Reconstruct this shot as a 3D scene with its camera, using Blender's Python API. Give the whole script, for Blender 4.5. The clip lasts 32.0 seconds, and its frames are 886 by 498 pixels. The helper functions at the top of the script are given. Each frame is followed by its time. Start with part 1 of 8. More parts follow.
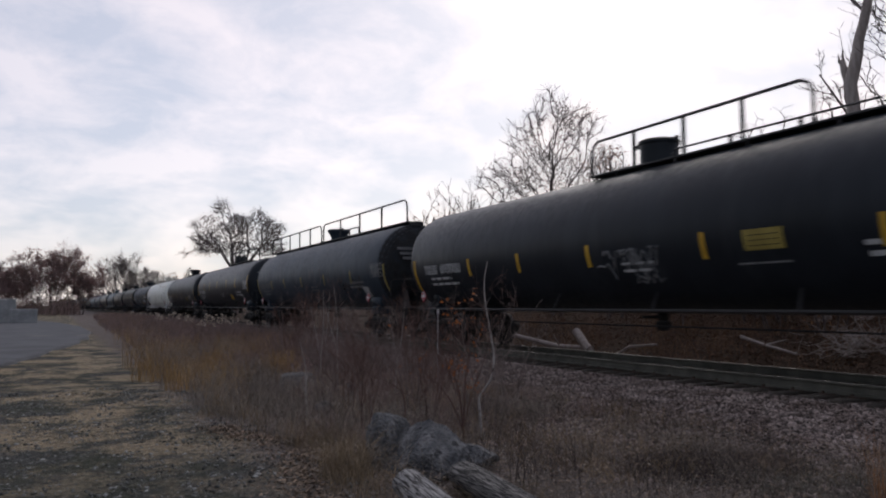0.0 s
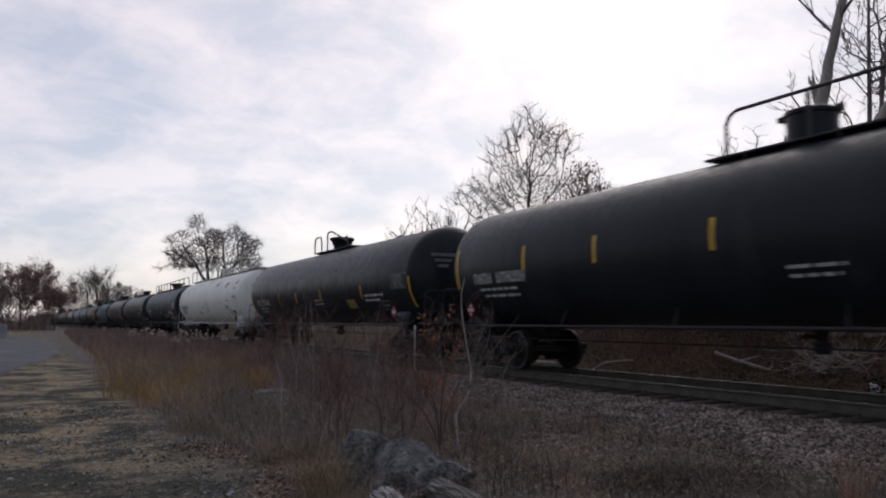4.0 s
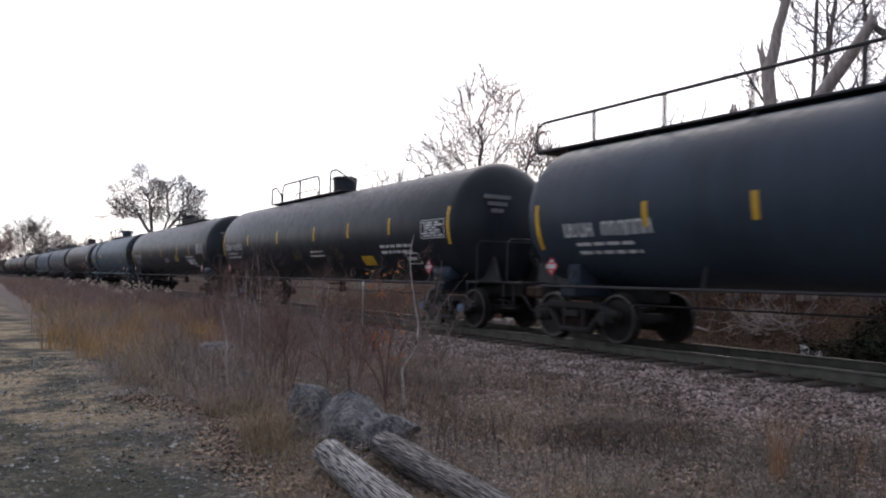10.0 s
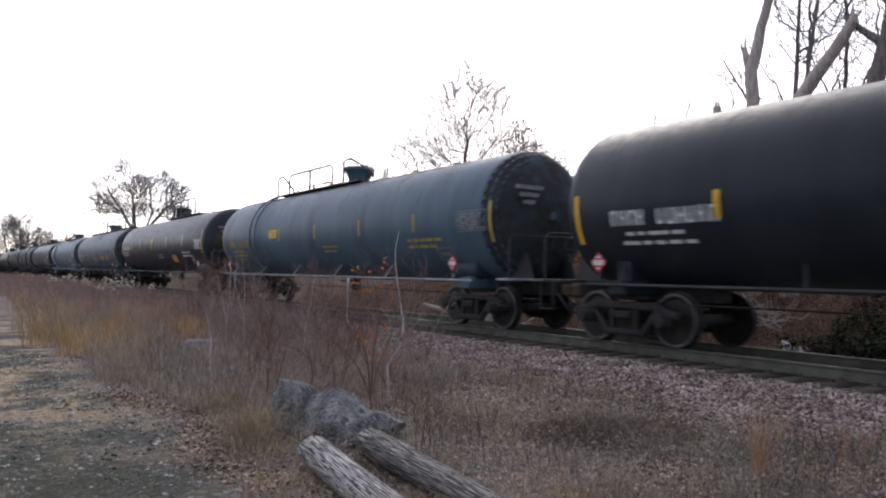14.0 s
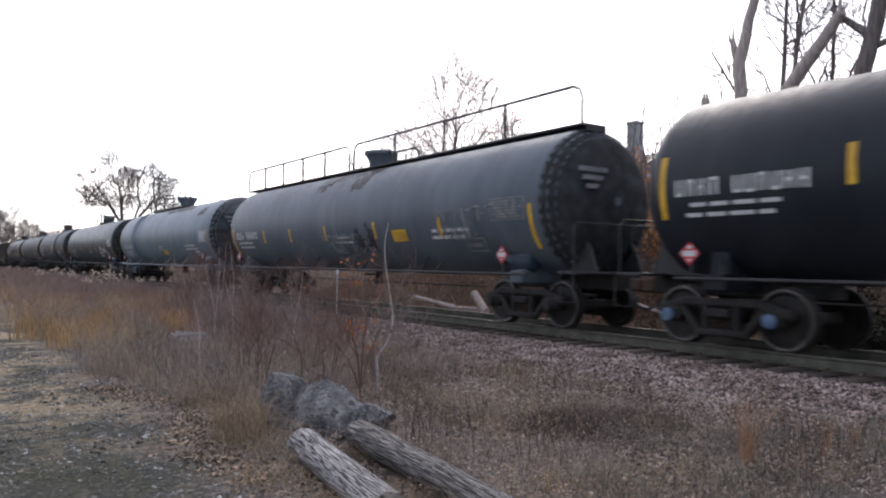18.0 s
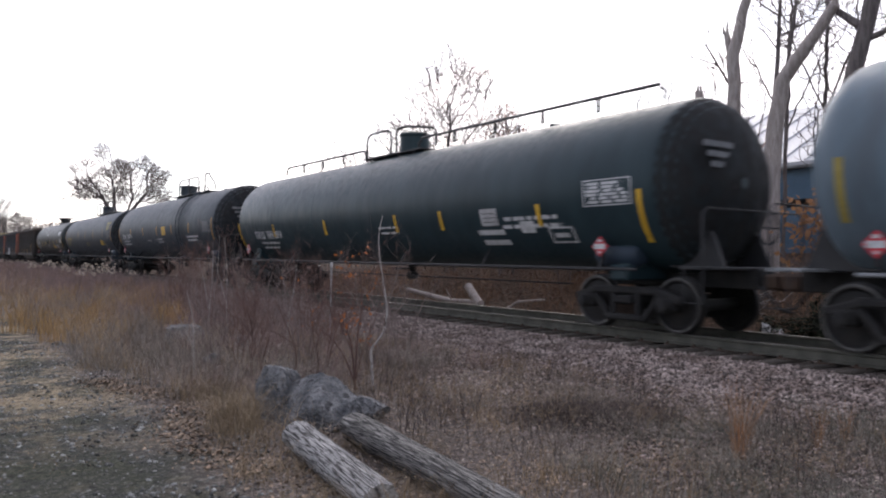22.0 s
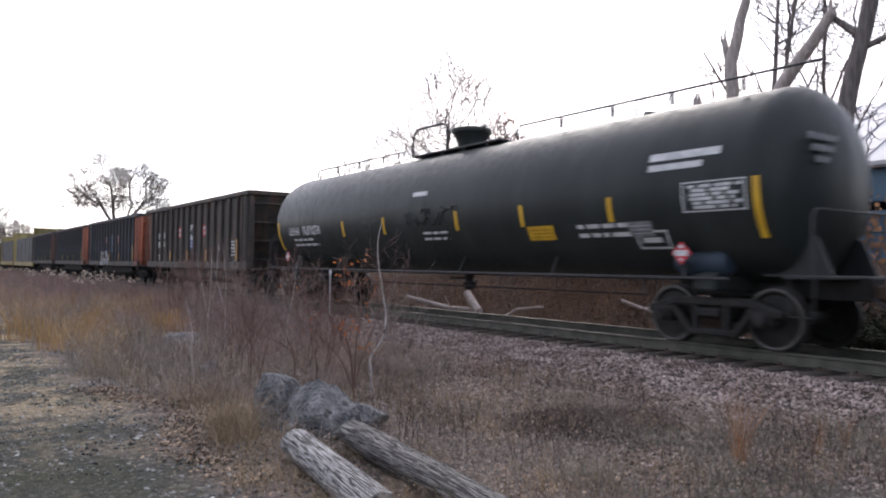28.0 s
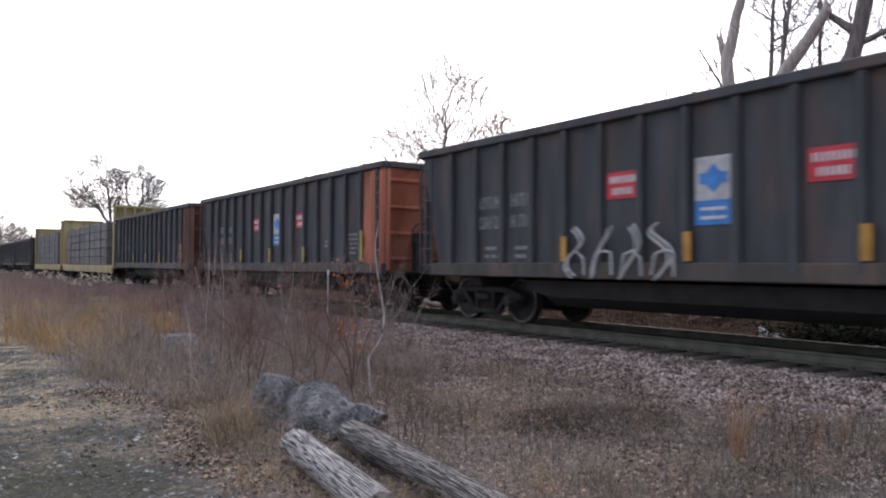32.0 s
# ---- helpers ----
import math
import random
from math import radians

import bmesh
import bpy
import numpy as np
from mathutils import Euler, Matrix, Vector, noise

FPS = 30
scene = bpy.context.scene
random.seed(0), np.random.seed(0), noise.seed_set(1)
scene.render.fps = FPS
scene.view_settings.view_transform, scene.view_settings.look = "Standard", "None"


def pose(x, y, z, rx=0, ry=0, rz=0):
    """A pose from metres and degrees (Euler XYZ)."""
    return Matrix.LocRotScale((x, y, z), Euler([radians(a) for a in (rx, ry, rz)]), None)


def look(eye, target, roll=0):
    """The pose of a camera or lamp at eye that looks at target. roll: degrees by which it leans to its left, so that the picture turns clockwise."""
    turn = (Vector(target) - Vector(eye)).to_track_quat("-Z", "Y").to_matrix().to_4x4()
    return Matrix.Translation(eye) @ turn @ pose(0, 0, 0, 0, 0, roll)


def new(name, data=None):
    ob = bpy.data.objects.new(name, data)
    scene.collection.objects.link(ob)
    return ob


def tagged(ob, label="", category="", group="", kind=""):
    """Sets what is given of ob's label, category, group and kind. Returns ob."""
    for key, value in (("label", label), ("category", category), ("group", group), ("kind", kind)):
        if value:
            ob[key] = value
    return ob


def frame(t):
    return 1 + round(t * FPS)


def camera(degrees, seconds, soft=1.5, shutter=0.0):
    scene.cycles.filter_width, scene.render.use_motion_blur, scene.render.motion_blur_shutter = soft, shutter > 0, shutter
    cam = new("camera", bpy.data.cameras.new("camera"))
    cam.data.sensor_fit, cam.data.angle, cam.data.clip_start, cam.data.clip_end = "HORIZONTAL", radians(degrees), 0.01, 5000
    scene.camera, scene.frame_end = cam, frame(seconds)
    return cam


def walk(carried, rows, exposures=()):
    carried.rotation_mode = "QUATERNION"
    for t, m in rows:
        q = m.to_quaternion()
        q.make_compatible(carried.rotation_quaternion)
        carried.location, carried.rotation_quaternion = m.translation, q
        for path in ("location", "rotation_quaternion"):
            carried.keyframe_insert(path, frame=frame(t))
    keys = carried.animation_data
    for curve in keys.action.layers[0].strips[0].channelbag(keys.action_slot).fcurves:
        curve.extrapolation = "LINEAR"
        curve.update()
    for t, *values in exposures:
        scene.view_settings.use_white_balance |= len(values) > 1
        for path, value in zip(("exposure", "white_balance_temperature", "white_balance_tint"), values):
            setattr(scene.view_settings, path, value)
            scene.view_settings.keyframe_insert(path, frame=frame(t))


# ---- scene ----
# seconds, stops: the camera's own brightening and darkening
EXPO = [(0.0, -0.53), (3.5, -0.47), (5.5, -1.38), (7.0, -1.30), (7.8, -1.04), (8.4, -0.38), (9.0, -0.12), (10.0, 0.33), (11.0, 0.46),
        (13.0, 0.69), (17.0, 0.80), (19.0, 0.87), (20.5, 0.76), (22.0, 0.68), (25.0, 0.80), (28.0, 0.98), (32.0, 1.03)]
cam = camera(60.4, 32.0, soft=2.1, shutter=0.3)
# seconds, place, turn of the hand-held camera
PATH = [
    (0, 0.0, 0.0, 1.6, 94.21, 0.16, -26.83),
    (0.5, 0.0, 0.0, 1.6, 94.47, 0.1, -26.91),
    (1, 0.0, 0.0, 1.6, 94.55, 0.42, -27.41),
    (1.5, 0.0, 0.0, 1.6, 94.75, 0.5, -27.93),
    (2, 0.0, 0.0, 1.6, 94.99, 0.42, -28.18),
    (2.5, 0.0, 0.0, 1.6, 95.16, 0.18, -28.51),
    (3, 0.0, 0.0, 1.6, 95.4, 0.01, -28.55),
    (3.5, 0.0, 0.0, 1.6, 95.3, 0.03, -28.75),
    (5.5, 0.0, 0.0, 1.6, 95.95, 0.11, -27.38),
    (6, 0.0, 0.0, 1.6, 95.97, -0.15, -27.61),
    (6.5, 0.0, 0.0, 1.6, 94.59, -0.13, -27.31),
    (7, 0.0, 0.0, 1.6, 92.5, 1.12, -28.43),
    (7.5, 0.0, 0.0, 1.6, 91.68, 0.83, -28.81),
    (8, 0.0, 0.0, 1.6, 91.75, 0.54, -29.6),
    (8.5, 0.0, 0.0, 1.6, 91.16, 0.84, -31),
    (9, 0.0, 0.0, 1.6, 91.82, -0.03, -31.94),
    (9.5, 0.0, 0.0, 1.6, 92.41, -0.95, -32.45),
    (10, 0.0, 0.0, 1.6, 92.19, -1.09, -32.42),
    (10.5, 0.0, 0.0, 1.6, 91.88, -0.87, -32.16),
    (11, 0.0, 0.0, 1.6, 91.68, -1.17, -32.1),
    (11.5, 0.0, 0.0, 1.6, 92.59, -1.15, -32.26),
    (12, 0.0, 0.0, 1.6, 92.72, -1.41, -32.02),
    (12.5, 0.0, 0.0, 1.6, 93.07, -1.47, -32.51),
    (13, 0.0, 0.0, 1.6, 92.36, -1.22, -32.83),
    (13.5, 0.0, 0.0, 1.6, 92.01, -1.07, -33.26),
    (15.5, 0.0, 0.0, 1.6, 91.9, -1.26, -33.9),
    (16, 0.0, 0.0, 1.6, 91.76, -1.16, -33.9),
    (16.5, 0.0, 0.0, 1.6, 91.78, -1.2, -34.29),
    (17, 0.0, 0.0, 1.6, 91.62, -1.14, -34.26),
    (17.5, 0.0, 0.0, 1.6, 91.24, -1.23, -34.12),
    (18, 0.0, 0.0, 1.6, 91.35, -0.94, -34.33),
    (18.5, 0.0, 0.0, 1.6, 91.34, -0.87, -34.52),
    (19, 0.0, 0.0, 1.6, 91.37, -1.04, -34.55),
    (19.5, 0.0, 0.0, 1.6, 91.54, -1.01, -34.78),
    (20, 0.0, 0.0, 1.6, 91.51, -1.08, -35.04),
    (20.5, 0.0, 0.0, 1.6, 90.91, -1.13, -35.15),
    (21, 0.0, 0.0, 1.6, 91.31, -0.88, -34.77),
    (21.5, 0.0, 0.0, 1.6, 91.23, -0.92, -34.82),
    (22, 0.0, 0.0, 1.6, 90.8, -0.87, -34.77),
    (22.5, 0.0, 0.0, 1.6, 90.25, -0.78, -34.86),
    (23, 0.0, 0.0, 1.6, 90.51, -0.75, -35.14),
    (23.5, 0.0, 0.0, 1.6, 90.24, -0.74, -35.07),
    (24, 0.0, 0.0, 1.6, 90.53, -0.4, -35.14),
    (24.5, 0.0, 0.0, 1.6, 90.46, -0.66, -35.34),
    (25, 0.0, 0.0, 1.6, 90.57, -0.35, -35.41),
    (25.5, 0.0, 0.0, 1.6, 90.42, -0.3, -35.19),
    (27.5, 0.0, 0.0, 1.6, 91.22, -0.63, -34.89),
    (28, 0.0, 0.0, 1.6, 91.36, -0.82, -34.85),
    (28.5, 0.0, 0.0, 1.6, 91.52, -0.58, -34.87),
    (29, 0.0, 0.0, 1.6, 91.3, -0.8, -35.04),
    (29.5, 0.0, 0.0, 1.6, 90.73, -0.9, -35.21),
    (30, 0.0, 0.0, 1.6, 90.68, -0.72, -34.85),
    (30.5, 0.0, 0.0, 1.6, 91.07, -0.74, -35.36),
    (31, 0.0, 0.0, 1.6, 91.08, -0.35, -34.87),
    (31.5, 0.0, 0.0, 1.6, 91.16, -0.52, -35.06),
    (32, 0.0, 0.0, 1.6, 91.3, -0.39, -35.02),
]
walk(cam, [(t, pose(*p)) for t, *p in PATH], exposures=EXPO)

# ---- world and light: thin overcast, brightest beyond the train ----
world = bpy.data.worlds.new("overcast_sky")
scene.world = world
world.use_nodes = True
wn, wl = world.node_tree.nodes, world.node_tree.links
wn.clear()


def wnode(kind, **settings):
    n = wn.new(kind)
    for key, value in settings.items():
        n.inputs[key].default_value = value
    return n


w_out = wn.new("ShaderNodeOutputWorld")
w_bg = wnode("ShaderNodeBackground", Strength=1.0)
w_sky = wn.new("ShaderNodeTexSky")
w_sky.sky_type, w_sky.sun_disc = "NISHITA", False
w_sky.sun_elevation, w_sky.sun_rotation = radians(32), radians(42)
w_gain = wn.new("ShaderNodeVectorMath")
w_gain.operation = "SCALE"
w_gain.inputs["Scale"].default_value = 0.05
w_tc = wn.new("ShaderNodeTexCoord")
w_sep = wn.new("ShaderNodeSeparateXYZ")
w_up = wn.new("ShaderNodeMath")
w_up.operation = "ADD"
w_up.inputs[1].default_value = 0.34
w_flat = wn.new("ShaderNodeVectorMath")
w_flat.operation = "DIVIDE"
w_n1 = wnode("ShaderNodeTexNoise", Scale=4.6, Detail=8.0, Roughness=0.58, Distortion=0.25)
w_ramp = wn.new("ShaderNodeValToRGB")
w_ramp.color_ramp.elements[0].position, w_ramp.color_ramp.elements[1].position = 0.37, 0.63
w_ramp.color_ramp.elements[0].color = (0.66, 0.67, 0.76, 1)
w_ramp.color_ramp.elements[1].color = (1.04, 0.94, 0.955, 1)
w_dot = wn.new("ShaderNodeVectorMath")
w_dot.operation = "DOT_PRODUCT"
w_dot.inputs[1].default_value = (0.56, 0.75, 0.32)
w_glow = wn.new("ShaderNodeValToRGB")
w_norm = wn.new("ShaderNodeMapRange")
w_norm.inputs["From Min"].default_value, w_norm.inputs["From Max"].default_value = -1.0, 1.0
for at, shade_of in ((0.32, (0.39, 0.40, 0.44)), (0.65, (0.47, 0.48, 0.52)), (0.84, (0.90, 0.91, 0.96)), (1.0, (1.14, 1.10, 1.09))):
    el = w_glow.color_ramp.elements[0] if at == 0.32 else w_glow.color_ramp.elements[-1] if at == 1.0 else w_glow.color_ramp.elements.new(at)
    el.position, el.color = at, (*shade_of, 1)
w_mul = wn.new("ShaderNodeVectorMath")
w_mul.operation = "MULTIPLY"
w_add = wn.new("ShaderNodeVectorMath")
wl.new(w_tc.outputs["Generated"], w_sep.inputs[0])
wl.new(w_sep.outputs["Z"], w_up.inputs[0])
wl.new(w_tc.outputs["Generated"], w_flat.inputs[0])
wl.new(w_up.outputs[0], w_flat.inputs[1])
wl.new(w_flat.outputs[0], w_n1.inputs["Vector"])
wl.new(w_n1.outputs["Fac"], w_ramp.inputs["Fac"])
wl.new(w_tc.outputs["Generated"], w_dot.inputs[0])
wl.new(w_dot.outputs["Value"], w_norm.inputs["Value"])
wl.new(w_norm.outputs["Result"], w_glow.inputs["Fac"])
wl.new(w_ramp.outputs["Color"], w_mul.inputs[0])
wl.new(w_glow.outputs["Color"], w_mul.inputs[1])
wl.new(w_sky.outputs["Color"], w_gain.inputs[0])
wl.new(w_gain.outputs[0], w_add.inputs[0])
wl.new(w_mul.outputs[0], w_add.inputs[1])
wl.new(w_add.outputs[0], w_bg.inputs["Color"])
wl.new(w_bg.outputs[0], w_out.inputs["Surface"])

sun = new("sun", bpy.data.lights.new("sun", "SUN"))
sun.data.energy, sun.data.angle, sun.data.color = 0.5, radians(35), (1.0, 0.94, 0.88)
sun.matrix_world = look((45, 50, 42), (0, 0, 0))

# ---- materials ----
def shade(name, dark, light, rough=0.8, scale=3.0, fine=40.0, bump=0.3, metal=0.0, stretch=(1, 1, 1), third=None,
          third_at=(0.55, 0.7), third_scale=1.3, vary="", spread=0.25, bump_dist=0.02, spec=0.5, patchy=(), grain=0.38):
    """Two-tone grained surface; third is a patchy stain, vary tints each object or island."""
    m = bpy.data.materials.new(name)
    m.use_nodes = True
    n, l = m.node_tree.nodes, m.node_tree.links
    b = n["Principled BSDF"]
    tc = n.new("ShaderNodeTexCoord")
    mp = n.new("ShaderNodeMapping")
    mp.inputs["Scale"].default_value = stretch
    l.new(tc.outputs["Object"], mp.inputs["Vector"])

    def noise_at(s, detail=4.0):
        t = n.new("ShaderNodeTexNoise")
        t.inputs["Scale"].default_value, t.inputs["Detail"].default_value = s, detail
        l.new(mp.outputs["Vector"], t.inputs["Vector"])
        return t.outputs["Fac"]

    def mixed(fac, a, c, blend="MIX"):
        x = n.new("ShaderNodeMix")
        x.data_type, x.blend_type = "RGBA", blend
        for socket, value in ((x.inputs[0], fac), (x.inputs[6], a), (x.inputs[7], c)):
            if isinstance(value, (int, float)):
                socket.default_value = value
            elif isinstance(value, tuple):
                socket.default_value = (*value, 1)
            else:
                l.new(value, socket)
        return x.outputs[2]

    def ranged(value, lo, hi, to0=0.0, to1=1.0):
        r = n.new("ShaderNodeMapRange")
        r.interpolation_type = "SMOOTHSTEP"
        l.new(value, r.inputs["Value"])
        for key, v in (("From Min", lo), ("From Max", hi), ("To Min", to0), ("To Max", to1)):
            r.inputs[key].default_value = v
        return r.outputs["Result"]

    big, small = noise_at(scale), noise_at(fine, 6.0)
    col = mixed(ranged(big, 0.3, 0.7), dark, light)
    col = mixed(1.0, col, mixed(small, (1 - grain,) * 3, (1 + grain,) * 3), "MULTIPLY")
    if third:
        col = mixed(ranged(noise_at(third_scale, 7.0), *third_at), col, third)
    if vary:
        if vary == "object":
            src = n.new("ShaderNodeObjectInfo").outputs["Random"]
        else:
            src = n.new("ShaderNodeNewGeometry").outputs["Random Per Island"]
        tint = n.new("ShaderNodeMapRange")
        l.new(src, tint.inputs["Value"])
        tint.inputs["To Min"].default_value, tint.inputs["To Max"].default_value = 1 - spread, 1 + spread
        s = n.new("ShaderNodeVectorMath")
        s.operation = "SCALE"
        l.new(col, s.inputs[0])
        l.new(tint.outputs["Result"], s.inputs["Scale"])
        col = s.outputs[0]
    l.new(col, b.inputs["Base Color"])
    l.new(ranged(small, 0.2, 0.8, max(0.05, rough - 0.12), min(1.0, rough + 0.12)), b.inputs["Roughness"])
    b.inputs["Metallic"].default_value = metal
    if patchy:
        l.new(ranged(noise_at(3.2, 6.0), *patchy), b.inputs["Alpha"])
    b.inputs["Specular IOR Level"].default_value = spec
    if bump:
        bp = n.new("ShaderNodeBump")
        bp.inputs["Strength"].default_value, bp.inputs["Distance"].default_value = bump, bump_dist
        l.new(small, bp.inputs["Height"])
        l.new(bp.outputs["Normal"], b.inputs["Normal"])
    return m


def paint(name, dark, light, rough, dirt, amount=(0.5, 0.75), spec=0.20):
    """Old tank or car paint with upright streaks of dirt."""
    return shade(name, dark, light, rough, scale=0.5, fine=5.0, bump=0.008, stretch=(2.2, 2.2, 0.35), third=dirt,
                 third_at=amount, third_scale=0.8, spec=spec, grain=0.18)


def hopper_paint(name, dark, light, rust, soot):
    """Sooty paint with rust blooms and dark washed streaks."""
    m = shade(name, dark, light, 0.68, scale=0.9, fine=9.0, bump=0.12, stretch=(1.6, 1.6, 0.5), third=rust, third_at=(0.46, 0.72), third_scale=1.3, spec=0.3, grain=0.4)
    n, l = m.node_tree.nodes, m.node_tree.links
    b = n["Principled BSDF"]
    col = b.inputs["Base Color"].links[0].from_socket
    tc = n.new("ShaderNodeTexCoord")
    mp = n.new("ShaderNodeMapping")
    mp.inputs["Scale"].default_value, mp.inputs["Location"].default_value = (2.6, 2.6, 0.22), (7.0, 3.0, 1.0)
    t = n.new("ShaderNodeTexNoise")
    t.inputs["Scale"].default_value, t.inputs["Detail"].default_value = 1.0, 8.0
    r = n.new("ShaderNodeMapRange")
    r.inputs["From Min"].default_value, r.inputs["From Max"].default_value, r.inputs["To Max"].default_value = 0.48, 0.72, 0.8
    x = n.new("ShaderNodeMix")
    x.data_type = "RGBA"
    x.inputs[7].default_value = (*soot, 1)
    l.new(tc.outputs["Object"], mp.inputs["Vector"])
    l.new(mp.outputs["Vector"], t.inputs["Vector"])
    l.new(t.outputs["Fac"], r.inputs["Value"])
    l.new(r.outputs["Result"], x.inputs[0])
    l.new(col, x.inputs[6])
    l.new(x.outputs[2], b.inputs["Base Color"])
    return m


